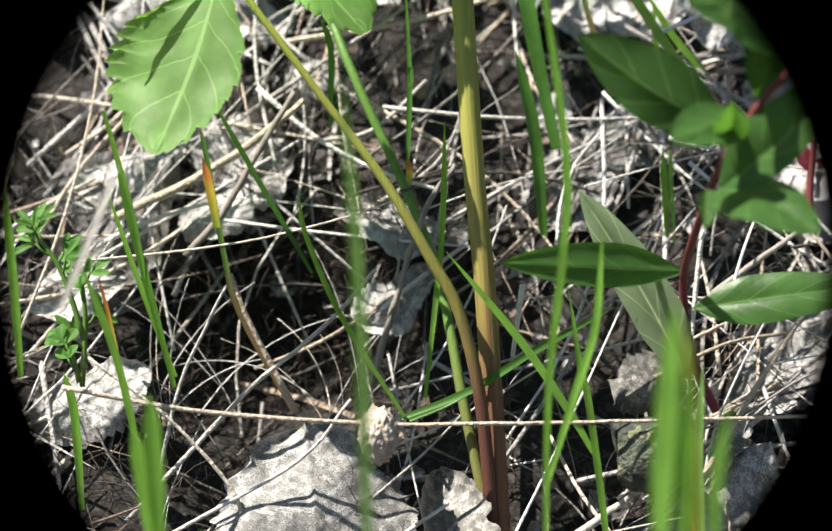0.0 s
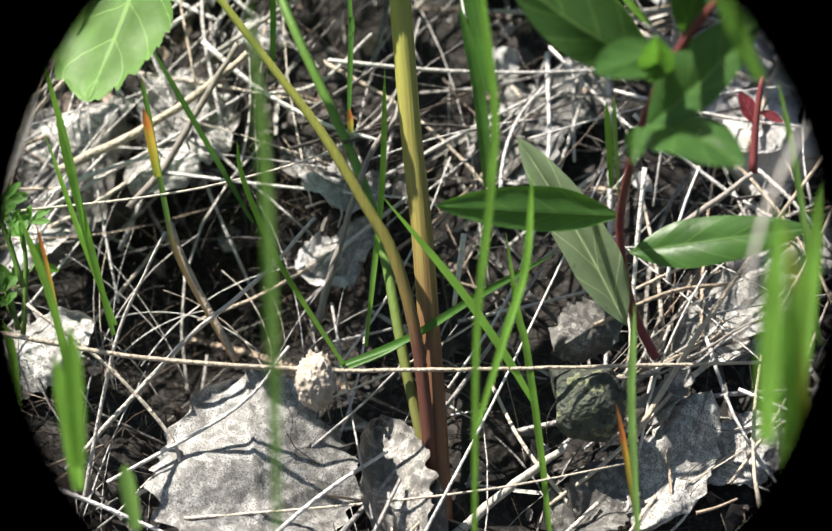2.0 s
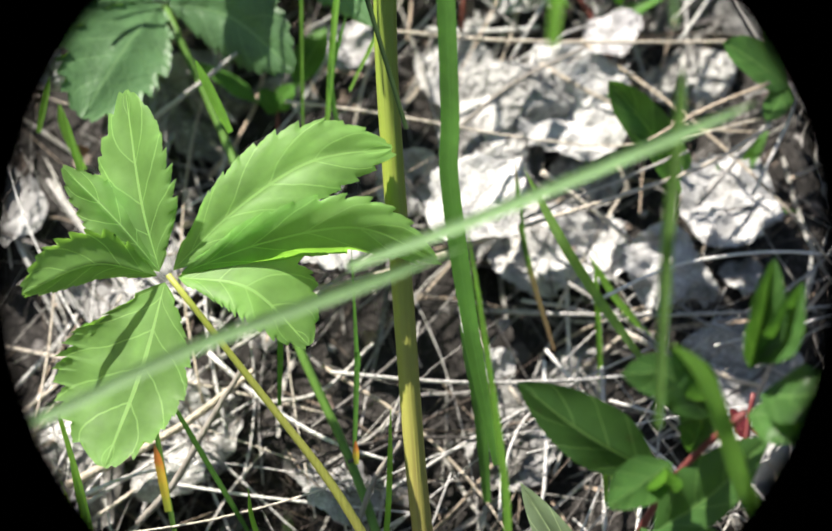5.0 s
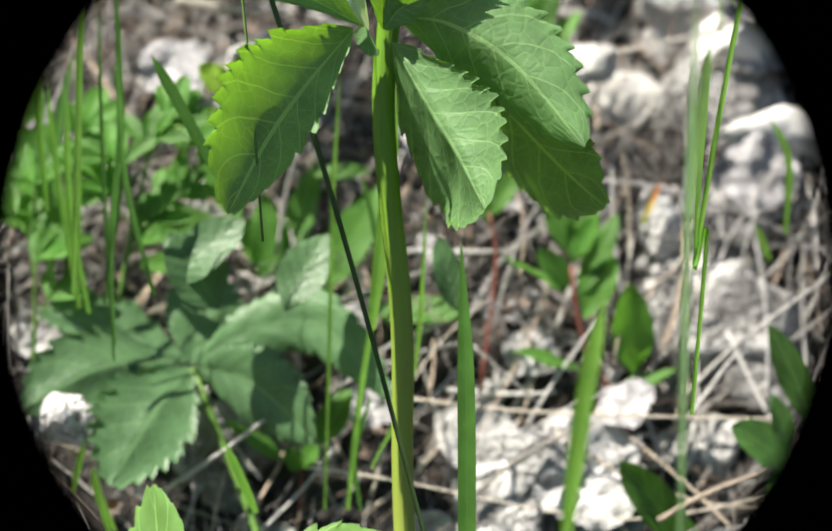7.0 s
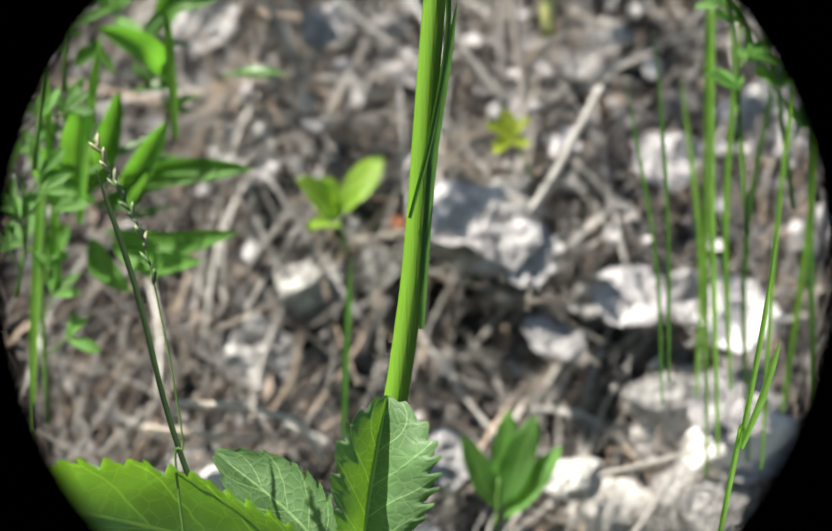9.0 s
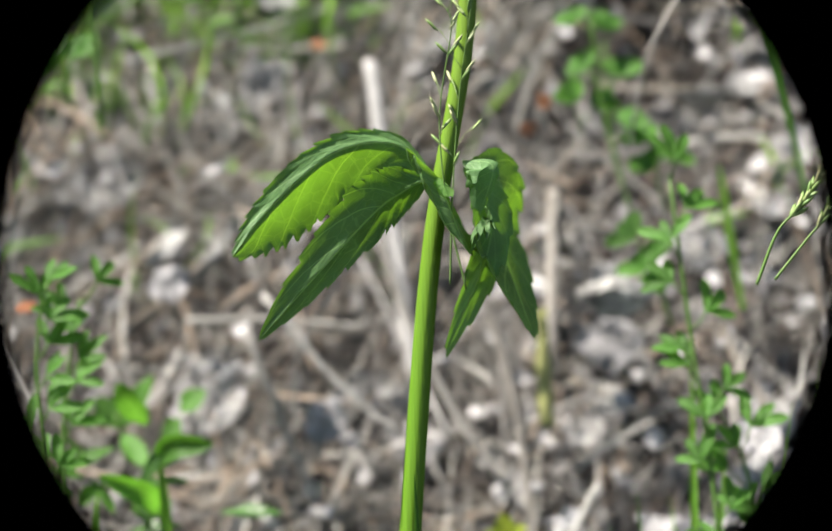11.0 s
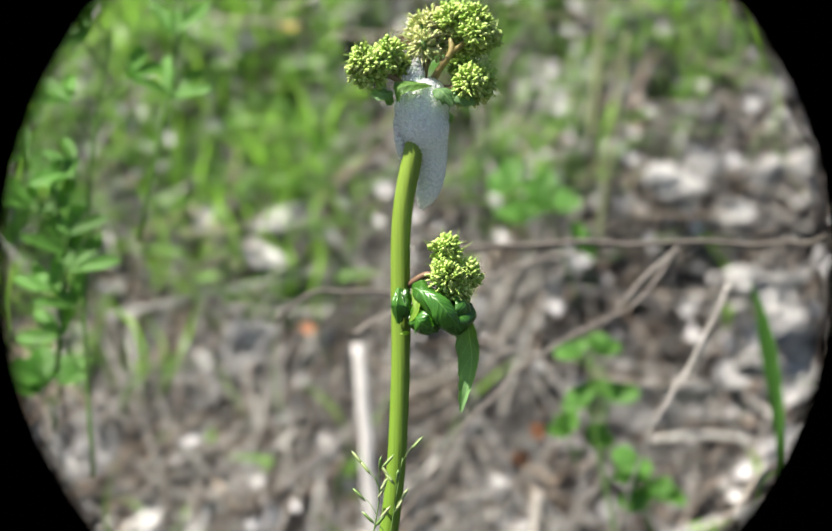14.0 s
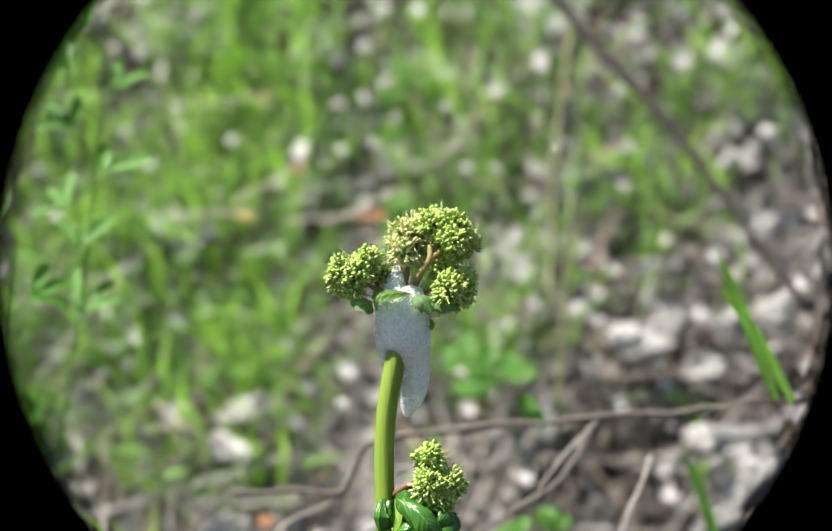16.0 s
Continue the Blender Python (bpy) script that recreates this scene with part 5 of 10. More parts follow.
    grass_blade([(0.1654, 0.1000, 0.6468), (0.1588, 0.1000, 0.6698), (0.1513, 0.1000, 0.6947)], 0.0036, GRASS, fold=0.3, twist=0.0, tip=0.7, base=0.6)
    grass_blade([(0.1538, 0.1600, 0.5717), (0.1495, 0.1600, 0.6110), (0.1420, 0.1600, 0.6363)], 0.0036, GRASS_DARK, fold=0.3, twist=0.0, tip=0.7, base=0.6)
    grass_blade([(0.1629, 0.1800, 0.5409), (0.1551, 0.1800, 0.5919), (0.1483, 0.1800, 0.6262)], 0.0034, GRASS_DARK, fold=0.3, twist=0.0, tip=0.7, base=0.6)
    grass_blade([(0.1377, 0.1800, 0.5008), (0.1344, 0.1800, 0.5307), (0.1327, 0.1800, 0.5532)], 0.0030, GRASS, fold=0.3, twist=0.0, tip=0.7, base=0.6)
    near = thing("near_grass", "broad grass tuft swaying close before the lens", "grass")
    part("blade", ribbon(bmesh.new(), [(0.0456, -0.1400, 0.0243), (0.0473, -0.1400, 0.0432), (0.0497, -0.1400, 0.0638)], 0.0040, (-0.3, -0.8, 0.6), 0.2, 0.2, 16, 0.6, 4, 0.7), GRASS, near)
    part("blade", ribbon(bmesh.new(), [(0.0492, -0.1400, 0.0241), (0.0503, -0.1400, 0.0386), (0.0520, -0.1400, 0.0574)], 0.0026, (-0.3, -0.8, 0.6), 0.2, 0.2, 16, 0.6, 4, 0.7), GRASS, near)
    part("blade", ribbon(bmesh.new(), [(0.0515, -0.1400, 0.0240), (0.0515, -0.1400, 0.0448), (0.0508, -0.1400, 0.0610)], 0.0022, (-0.3, -0.8, 0.6), 0.2, 0.2, 16, 0.6, 4, 0.7), YELLOW_LEAF, near)
    part("blade", ribbon(bmesh.new(), [(0.0547, -0.1400, 0.0238), (0.0555, -0.1400, 0.0337), (0.0583, -0.1400, 0.0462)], 0.0026, (-0.3, -0.8, 0.6), 0.2, 0.2, 16, 0.6, 4, 0.7), GRASS, near)
    return near


def seed_heads():
    seed_head([(-0.0420, -0.0220, 0.2458), (-0.0450, -0.0220, 0.2904), (-0.0492, -0.0220, 0.3336), (-0.0473, -0.0220, 0.3390), (-0.0514, -0.0220, 0.3678), (-0.0558, -0.0220, 0.3879), (-0.0617, -0.0220, 0.4005), (-0.0662, -0.0220, 0.4109)], 0.00037, 16, 'narrow', 'slender green grass stalk with a narrow seed head')
    seed_head([(0.1080, -0.0100, 0.5018), (0.1141, -0.0100, 0.5148), (0.1204, -0.0100, 0.5211), (0.1271, -0.0100, 0.5300)], 0.00047, 22, 'dense', 'green grass stalk with a dense seed head')
    seed_head([(0.1127, -0.0100, 0.5029), (0.1212, -0.0100, 0.5124), (0.1262, -0.0100, 0.5181), (0.1315, -0.0100, 0.5285)], 0.00040, 18, 'dense', 'green grass stalk with a dense seed head')
    one = seed_head([(0.0301, -0.0084, 0.5050), (0.0262, -0.0085, 0.5265), (0.0253, -0.0085, 0.5494), (0.0292, -0.0085, 0.5709), (0.0285, -0.0085, 0.5770)], 0.00027, 9, 'open', 'fine open grass panicle leaning on the stem')
    two = seed_head([(0.0261, -0.0074, 0.5064), (0.0276, -0.0075, 0.5278), (0.0306, -0.0075, 0.5546), (0.0354, -0.0075, 0.5815)], 0.00027, 11, 'open', 'fine open grass panicle leaning on the stem')
    return one, two


def herbs():
    herb = thing("wild_herb", 'red-stemmed herb with dark lance-shaped leaves', 'herb', '')
    part("stem", tube(bmesh.new(), [(0.0538, -0.0050, 0.0260), (0.0489, -0.0080, 0.0363), (0.0456, -0.0140, 0.0487), (0.0446, -0.0200, 0.0606), (0.0446, -0.0400, 0.0731), (0.0471, -0.0560, 0.0864), (0.0535, -0.0680, 0.0989), (0.0623, -0.0780, 0.1093)], [0.0012, 0.0008], 10), RED_STALK, herb)
    sheet(herb, [(0.0447, -0.0200, 0.0612), (0.0235, -0.0240, 0.0634), (0.0008, -0.0280, 0.0659)], (0.0250, -0.0240, 0.0694), (0.0202, -0.0240, 0.0592), belly=0.42, teeth=0, seed=0, material=HERB, name="leaf")
    sheet(herb, [(0.0460, -0.0120, 0.0346), (0.0370, -0.0090, 0.0549), (0.0226, -0.0040, 0.0815)], (0.0270, -0.0110, 0.0620), (0.0414, -0.0160, 0.0604), belly=0.42, teeth=0, seed=1, material=HERB_BACK, name="leaf")
    sheet(herb, [(0.0461, -0.0200, 0.0525), (0.0642, -0.0260, 0.0546), (0.0871, -0.0300, 0.0566)], (0.0683, -0.0250, 0.0608), (0.0636, -0.0280, 0.0488), belly=0.42, teeth=0, seed=2, material=HERB, name="leaf")
    sheet(herb, [(0.0468, -0.0600, 0.0934), (0.0318, -0.0600, 0.1028), (0.0168, -0.0580, 0.1152)], (0.0359, -0.0610, 0.1103), (0.0289, -0.0580, 0.0969), belly=0.42, teeth=0, seed=3, material=HERB, name="leaf")
    sheet(herb, [(0.0488, -0.0660, 0.0973), (0.0408, -0.0720, 0.0942), (0.0320, -0.0800, 0.0914)], (0.0399, -0.0680, 0.0993), (0.0423, -0.0750, 0.0900), belly=0.42, teeth=0, seed=4, material=HERB, name="leaf")
    sheet(herb, [(0.0454, -0.0600, 0.0805), (0.0569, -0.0680, 0.0901), (0.0684, -0.0740, 0.1032)], (0.0561, -0.0690, 0.1004), (0.0627, -0.0740, 0.0894), belly=0.42, teeth=0, seed=5, material=HERB, name="leaf")
    sheet(herb, [(0.0452, -0.0600, 0.0811), (0.0533, -0.0700, 0.0784), (0.0615, -0.0800, 0.0712)], (0.0580, -0.0660, 0.0818), (0.0470, -0.0780, 0.0743), belly=0.42, teeth=0, seed=6, material=HERB, name="leaf")
    sheet(herb, [(0.0524, -0.0680, 0.0995), (0.0552, -0.0700, 0.1090), (0.0509, -0.0740, 0.1197)], (0.0489, -0.0760, 0.1108), (0.0599, -0.0740, 0.1103), belly=0.42, teeth=0, seed=7, material=HERB, name="leaf")
    sheet(herb, [(0.0559, -0.0720, 0.1079), (0.0466, -0.0760, 0.1178), (0.0361, -0.0800, 0.1193)], (0.0479, -0.0720, 0.1213), (0.0419, -0.0820, 0.1148), belly=0.42, teeth=0, seed=8, material=HERB, name="leaf")
    sheet(herb, [(0.0628, -0.0780, 0.1090), (0.0692, -0.0850, 0.1095), (0.0751, -0.0920, 0.1069)], (0.0710, -0.0800, 0.1142), (0.0678, -0.0900, 0.1043), belly=0.42, teeth=0, seed=9, material=HERB, name="leaf")
    sheet(herb, [(0.0435, -0.0560, 0.0810), (0.0421, -0.0620, 0.0769), (0.0409, -0.0660, 0.0729)], (0.0400, -0.0640, 0.0777), (0.0452, -0.0640, 0.0780), belly=0.42, teeth=0, seed=10, material=HERB, name="leaf")
    sheet(herb, [(0.0461, -0.0640, 0.0900), (0.0462, -0.0720, 0.0953), (0.0451, -0.0780, 0.0988)], (0.0419, -0.0760, 0.0953), (0.0495, -0.0760, 0.0954), belly=0.42, teeth=0, seed=11, material=HERB, name="leaf")
    sheet(herb, [(0.0631, -0.0800, 0.1188), (0.0657, -0.0820, 0.1305), (0.0678, -0.0840, 0.1423)], (0.0608, -0.0880, 0.1309), (0.0696, -0.0880, 0.1316), belly=0.42, teeth=0, seed=12, material=HERB, name="leaf")
    sheet(herb, [(0.0647, -0.0800, 0.1198), (0.0700, -0.0840, 0.1277), (0.0727, -0.0880, 0.1377)], (0.0659, -0.0880, 0.1302), (0.0721, -0.0900, 0.1263), belly=0.42, teeth=0, seed=13, material=HERB, name="leaf")
    sheet(herb, [(0.0651, -0.0800, 0.1133), (0.0717, -0.0880, 0.1141), (0.0787, -0.0920, 0.1177)], (0.0734, -0.0820, 0.1195), (0.0700, -0.0940, 0.1094), belly=0.42, teeth=0, seed=14, material=HERB, name="leaf")
    sheet(herb, [(0.0561, -0.0760, 0.1124), (0.0512, -0.0800, 0.1205), (0.0458, -0.0840, 0.1247)], (0.0461, -0.0840, 0.1178), (0.0547, -0.0840, 0.1195), belly=0.42, teeth=0, seed=15, material=HERB, name="leaf")
    herb = thing("wild_herb", 'small red-stemmed herb with pale green leaves', 'herb', '')
    part("stem", tube(bmesh.new(), [(0.0941, 0.0750, 0.1229), (0.0922, 0.0750, 0.1408)], [0.0009, 0.00054], 8), RED_STALK, herb)
    leaflet(herb, (0.0911, 0.0750, 0.1408), (0.0604, 0.0650, 0.1775), 0.0130, (0.4, -0.8, 0.4), droop=0.15, fold=0.2, teeth=0, belly=0.42, seed=0, material=SPRIG, name="leaf")
    leaflet(herb, (0.0919, 0.0750, 0.1416), (0.0934, 0.0750, 0.1556), 0.0043, (0, -0.8, 0.6), droop=0.1, fold=0.2, teeth=0, belly=0.42, seed=1, material=SPRIG, name="leaf")
    leaflet(herb, (0.0932, 0.0750, 0.1418), (0.1091, 0.0750, 0.1655), 0.0046, (0, -0.8, 0.6), droop=0.1, fold=0.2, teeth=0, belly=0.42, seed=2, material=SPRIG, name="leaf")
    leaflet(herb, (0.0937, 0.0750, 0.1376), (0.1145, 0.0650, 0.1414), 0.0069, (0, -0.5, 0.9), droop=0.2, fold=0.2, teeth=0, belly=0.42, seed=3, material=SPRIG, name="leaf")
    herb = thing("wild_herb", 'red-stemmed seedling with upright oblong leaves', 'herb', '')
    part("stem", tube(bmesh.new(), [(0.0703, 0.1000, 0.1815), (0.0625, 0.1000, 0.1998), (0.0550, 0.1000, 0.2150), (0.0510, 0.1000, 0.2385)], [0.001, 0.00060], 8), RED_STALK, herb)
    leaflet(herb, (0.0505, 0.1000, 0.2419), (0.0417, 0.1000, 0.2674), 0.0077, (0, -0.8, 0.6), droop=0.1, fold=0.2, teeth=0, belly=0.42, seed=0, material=SPRIG, name="leaf")
    leaflet(herb, (0.0516, 0.1000, 0.2410), (0.0571, 0.1050, 0.2638), 0.0070, (0, -0.8, 0.6), droop=0.1, fold=0.2, teeth=0, belly=0.42, seed=1, material=SPRIG, name="leaf")
    leaflet(herb, (0.0515, 0.1000, 0.2393), (0.0593, 0.0950, 0.2554), 0.0067, (0, -0.8, 0.6), droop=0.1, fold=0.2, teeth=0, belly=0.42, seed=2, material=SPRIG, name="leaf")
    leaflet(herb, (0.0493, 0.1000, 0.2298), (0.0297, 0.1000, 0.2417), 0.0050, (0, -0.4, 0.9), droop=0.2, fold=0.2, teeth=0, belly=0.42, seed=3, material=SPRIG, name="leaf")
    leaflet(herb, (0.0510, 0.1000, 0.2318), (0.0396, 0.0960, 0.2436), 0.0100, (0, -0.8, 0.6), droop=0.2, fold=0.2, teeth=0, belly=0.42, seed=4, material=SPRIG, name="leaf")
    leaflet(herb, (0.0558, 0.1000, 0.2046), (0.0309, 0.0920, 0.2120), 0.0087, (0, -0.5, 0.9), droop=0.2, fold=0.2, teeth=0, belly=0.42, seed=5, material=SPRIG, name="leaf")
    leaflet(herb, (0.0710, 0.1000, 0.2039), (0.0680, 0.0900, 0.2331), 0.0133, (0, -1, 0.1), droop=0.1, fold=0.2, teeth=0, belly=0.42, seed=6, material=SPRIG, name="leaf")
    leaflet(herb, (0.0633, 0.1000, 0.1972), (0.0839, 0.0940, 0.2057), 0.0070, (0, -0.6, 0.8), droop=0.1, fold=0.2, teeth=0, belly=0.42, seed=7, material=SPRIG, name="leaf")
    leaflet(herb, (0.0535, 0.1000, 0.2284), (0.0672, 0.1050, 0.2553), 0.0083, (0, -0.8, 0.6), droop=0.2, fold=0.2, teeth=0, belly=0.42, seed=8, material=SPRIG, name="leaf")
    leaflet(herb, (0.0551, 0.1000, 0.2217), (0.0654, 0.1000, 0.2417), 0.0100, (0, -0.8, 0.6), droop=0.2, fold=0.2, teeth=0, belly=0.42, seed=9, material=SPRIG, name="leaf")
    herb = thing("wild_herb", 'hairy young herb with dull green leaves', 'herb', '')
    leaflet(herb, (0.1220, 0.0700, 0.1883), (0.1068, 0.0700, 0.2208), 0.0098, (-0.3, -0.9, 0.2), droop=0.15, fold=0.2, teeth=0, belly=0.42, seed=0, material=HERB, name="leaf")
    leaflet(herb, (0.1146, 0.0700, 0.1772), (0.0939, 0.0650, 0.1908), 0.0150, (-0.2, -0.8, 0.6), droop=0.15, fold=0.2, teeth=0, belly=0.42, seed=1, material=HERB, name="leaf")
    leaflet(herb, (0.1134, 0.0700, 0.1820), (0.1075, 0.0700, 0.1994), 0.0076, (0, -0.8, 0.6), droop=0.1, fold=0.2, teeth=0, belly=0.42, seed=2, material=HERB, name="leaf")
    leaflet(herb, (0.1146, 0.0700, 0.1772), (0.1039, 0.0600, 0.1676), 0.0079, (0, -0.8, 0.6), droop=0.2, fold=0.2, teeth=0, belly=0.42, seed=3, material=HERB, name="leaf")
    leaflet(herb, (0.0806, 0.0700, 0.1562), (0.0595, 0.0600, 0.1814), 0.0126, (-0.3, -0.8, 0.4), droop=0.15, fold=0.2, teeth=0, belly=0.42, seed=4, material=HERB, name="leaf")
    herb = thing("wild_herb", 'dark red bare stalk with a small red leaf', 'herb', '')
    part("stem", tube(bmesh.new(), [(0.0873, 0.0300, 0.0695), (0.0887, 0.0300, 0.0830), (0.0909, 0.0300, 0.0950)], [0.0012, 0.00072], 8), RED_STALK, herb)
    leaflet(herb, (0.0887, 0.0300, 0.0823), (0.0845, 0.0300, 0.0913), 0.0049, (0, -0.8, 0.6), droop=0.1, fold=0.2, teeth=0, belly=0.42, seed=0, material=RED_LEAF, name="leaf")
    leaflet(herb, (0.0894, 0.0300, 0.0857), (0.0961, 0.0300, 0.0826), 0.0032, (0, -0.8, 0.6), droop=0.1, fold=0.2, teeth=0, belly=0.42, seed=1, material=RED_LEAF, name="leaf")
    herb = thing("wild_herb", 'dark red stalk of a young herb', 'herb', '')
    part("stem", tube(bmesh.new(), [(0.0221, 0.1000, 0.1986), (0.0275, 0.1000, 0.2387), (0.0254, 0.1000, 0.2555)], [0.0008, 0.00048], 8), RED_STALK, herb)
    leaflet(herb, (0.0259, 0.1000, 0.2521), (0.0185, 0.1000, 0.2672), 0.0060, (0, -0.8, 0.6), droop=0.2, fold=0.2, teeth=0, belly=0.42, seed=0, material=SPRIG, name="leaf")
    leaflet(herb, (0.0259, 0.1000, 0.2538), (0.0362, 0.1000, 0.2721), 0.0067, (0, -0.8, 0.6), droop=0.2, fold=0.2, teeth=0, belly=0.42, seed=1, material=SPRIG, name="leaf")
    herb = thing("wild_herb", 'low rosette of broad dull green leaves', 'herb', '')
    leaflet(herb, (-0.0422, 0.1150, 0.2291), (-0.0282, 0.1250, 0.2739), 0.0103, (0, -0.8, 0.6), droop=0.2, fold=0.2, teeth=0, belly=0.42, seed=0, material=SPRIG, name="leaf")
    leaflet(herb, (-0.0286, 0.1150, 0.2290), (-0.0060, 0.1150, 0.2664), 0.0145, (0, -0.8, 0.6), droop=0.2, fold=0.2, teeth=0, belly=0.42, seed=1, material=SPRIG, name="leaf")
    leaflet(herb, (-0.0557, 0.1150, 0.2446), (-0.0877, 0.1150, 0.2576), 0.0154, (0, -0.8, 0.6), droop=0.3, fold=0.2, teeth=0, belly=0.42, seed=2, material=SPRIG, name="leaf")
    leaflet(herb, (-0.0574, 0.1150, 0.2395), (-0.0852, 0.1050, 0.2398), 0.0103, (0, -0.8, 0.6), droop=0.3, fold=0.2, teeth=0, belly=0.42, seed=3, material=SPRIG, name="leaf")
    leaflet(herb, (-0.0456, 0.1150, 0.2326), (-0.0453, 0.1150, 0.2632), 0.0103, (0, -0.8, 0.6), droop=0.2, fold=0.2, teeth=0, belly=0.42, seed=4, material=SPRIG, name="leaf")
    leaflet(herb, (-0.0354, 0.1150, 0.2290), (-0.0560, 0.1250, 0.2568), 0.0120, (0, -0.8, 0.6), droop=0.2, fold=0.2, teeth=0, belly=0.42, seed=5, material=SPRIG, name="leaf")
    leaflet(herb, (-0.0116, 0.1150, 0.2245), (0.0172, 0.1050, 0.2236), 0.0120, (0, -0.8, 0.6), droop=0.2, fold=0.2, teeth=0, belly=0.42, seed=6, material=SPRIG, name="leaf")
    leaflet(herb, (-0.0539, 0.1150, 0.2531), (-0.0661, 0.1250, 0.2845), 0.0120, (0, -0.8, 0.6), droop=0.2, fold=0.2, teeth=0, belly=0.42, seed=7, material=SPRIG, name="leaf")
    leaflet(herb, (-0.0299, 0.1150, 0.2683), (-0.0111, 0.1150, 0.2698), 0.0068, (0, -0.8, 0.6), droop=0.2, fold=0.2, teeth=0, belly=0.42, seed=8, material=SPRIG, name="leaf")
    herb = thing("wild_herb", 'small yellow-green seedling in the litter', 'herb', '')
    part("stem", tube(bmesh.new(), [(-0.0349, 0.0900, 0.1642), (-0.0343, 0.0900, 0.1772)], [0.0006, 0.00036], 8), RED_STALK, herb)
    leaflet(herb, (-0.0343, 0.0900, 0.1772), (-0.0290, 0.0860, 0.1844), 0.0075, (0, -0.8, 0.6), droop=0.2, fold=0.2, teeth=0, belly=0.42, seed=0, material=SPRIG, name="leaf")
    leaflet(herb, (-0.0343, 0.0900, 0.1764), (-0.0396, 0.0860, 0.1835), 0.0072, (0, -0.8, 0.6), droop=0.2, fold=0.2, teeth=0, belly=0.42, seed=1, material=SPRIG, name="leaf")
    leaflet(herb, (-0.0389, 0.0900, 0.1790), (-0.0579, 0.0900, 0.1923), 0.0056, (0, -0.8, 0.6), droop=0.2, fold=0.2, teeth=0, belly=0.42, seed=2, material=SPRIG, name="leaf")
    leaflet(herb, (-0.0290, 0.0900, 0.1837), (-0.0190, 0.0950, 0.2012), 0.0098, (0, -0.8, 0.6), droop=0.1, fold=0.2, teeth=0, belly=0.42, seed=3, material=SPRIG, name="leaf")
    herb = thing("wild_herb", 'yellow-green young leaves among the litter', 'herb', '')
    part("stem", tube(bmesh.new(), [(-0.0083, 0.1700, 0.3851), (-0.0101, 0.1700, 0.3979)], [0.0007, 0.00042], 8), STALK_GREEN, herb)
    leaflet(herb, (-0.0101, 0.1700, 0.3979), (-0.0239, 0.1600, 0.4113), 0.0118, (0, -0.8, 0.6), droop=0.2, fold=0.2, teeth=0, belly=0.42, seed=0, material=LIME_LEAF, name="leaf")
    leaflet(herb, (-0.0091, 0.1700, 0.3997), (0.0053, 0.1800, 0.4201), 0.0109, (0, -0.8, 0.6), droop=0.2, fold=0.2, teeth=0, belly=0.42, seed=1, material=LIME_LEAF, name="leaf")
    leaflet(herb, (-0.0101, 0.1700, 0.3961), (-0.0206, 0.1500, 0.3939), 0.0073, (0, -0.8, 0.6), droop=0.2, fold=0.2, teeth=0, belly=0.42, seed=2, material=LIME_LEAF, name="leaf")
    leaflet(herb, (-0.0101, 0.1700, 0.3979), (-0.0151, 0.1700, 0.4126), 0.0091, (0, -0.8, 0.6), droop=0.2, fold=0.2, teeth=0, belly=0.42, seed=3, material=LIME_LEAF, name="leaf")
    leaflet(herb, (-0.0086, 0.1700, 0.3997), (-0.0008, 0.1600, 0.4080), 0.0082, (0, -0.8, 0.6), droop=0.2, fold=0.2, teeth=0, belly=0.42, seed=4, material=LIME_LEAF, name="leaf")
    herb = thing("wild_herb", 'yellowing small leaf among the litter', 'herb', '')
    part("stem", tube(bmesh.new(), [(0.0559, 0.1700, 0.4106), (0.0517, 0.1700, 0.4217)], [0.0007, 0.00042], 8), STALK_GREEN, herb)
    leaflet(herb, (0.0499, 0.1700, 0.4236), (0.0401, 0.1600, 0.4266), 0.0082, (0, -0.8, 0.6), droop=0.2, fold=0.2, teeth=0, belly=0.42, seed=0, material=YELLOW_LEAF, name="leaf")
    leaflet(herb, (0.0499, 0.1700, 0.4236), (0.0555, 0.1600, 0.4289), 0.0073, (0, -0.8, 0.6), droop=0.2, fold=0.2, teeth=0, belly=0.42, seed=1, material=YELLOW_LEAF, name="leaf")
    leaflet(herb, (0.0490, 0.1700, 0.4236), (0.0475, 0.1700, 0.4337), 0.0073, (0, -0.8, 0.6), droop=0.2, fold=0.2, teeth=0, belly=0.42, seed=2, material=YELLOW_LEAF, name="leaf")
    leaflet(herb, (0.0499, 0.1700, 0.4236), (0.0529, 0.1550, 0.4187), 0.0065, (0, -0.8, 0.6), droop=0.2, fold=0.2, teeth=0, belly=0.42, seed=3, material=YELLOW_LEAF, name="leaf")
    leaflet(herb, (0.0490, 0.1700, 0.4236), (0.0421, 0.1550, 0.4172), 0.0055, (0, -0.8, 0.6), droop=0.2, fold=0.2, teeth=0, belly=0.42, seed=4, material=YELLOW_LEAF, name="leaf")
    herb = thing("wild_herb", 'upright green seedling at the bank', 'herb', '')
    part("stem", tube(bmesh.new(), [(0.0365, 0.1200, 0.2959), (0.0379, 0.1200, 0.3126)], [0.0008, 0.00048], 8), STALK_GREEN, herb)
    leaflet(herb, (0.0367, 0.1200, 0.3026), (0.0266, 0.1200, 0.3263), 0.0084, (0, -0.8, 0.6), droop=0.2, fold=0.2, teeth=0, belly=0.42, seed=0, material=SPRIG, name="leaf")
    leaflet(herb, (0.0384, 0.1200, 0.3025), (0.0502, 0.1200, 0.3322), 0.0100, (0, -0.8, 0.6), droop=0.2, fold=0.2, teeth=0, belly=0.42, seed=1, material=SPRIG, name="leaf")
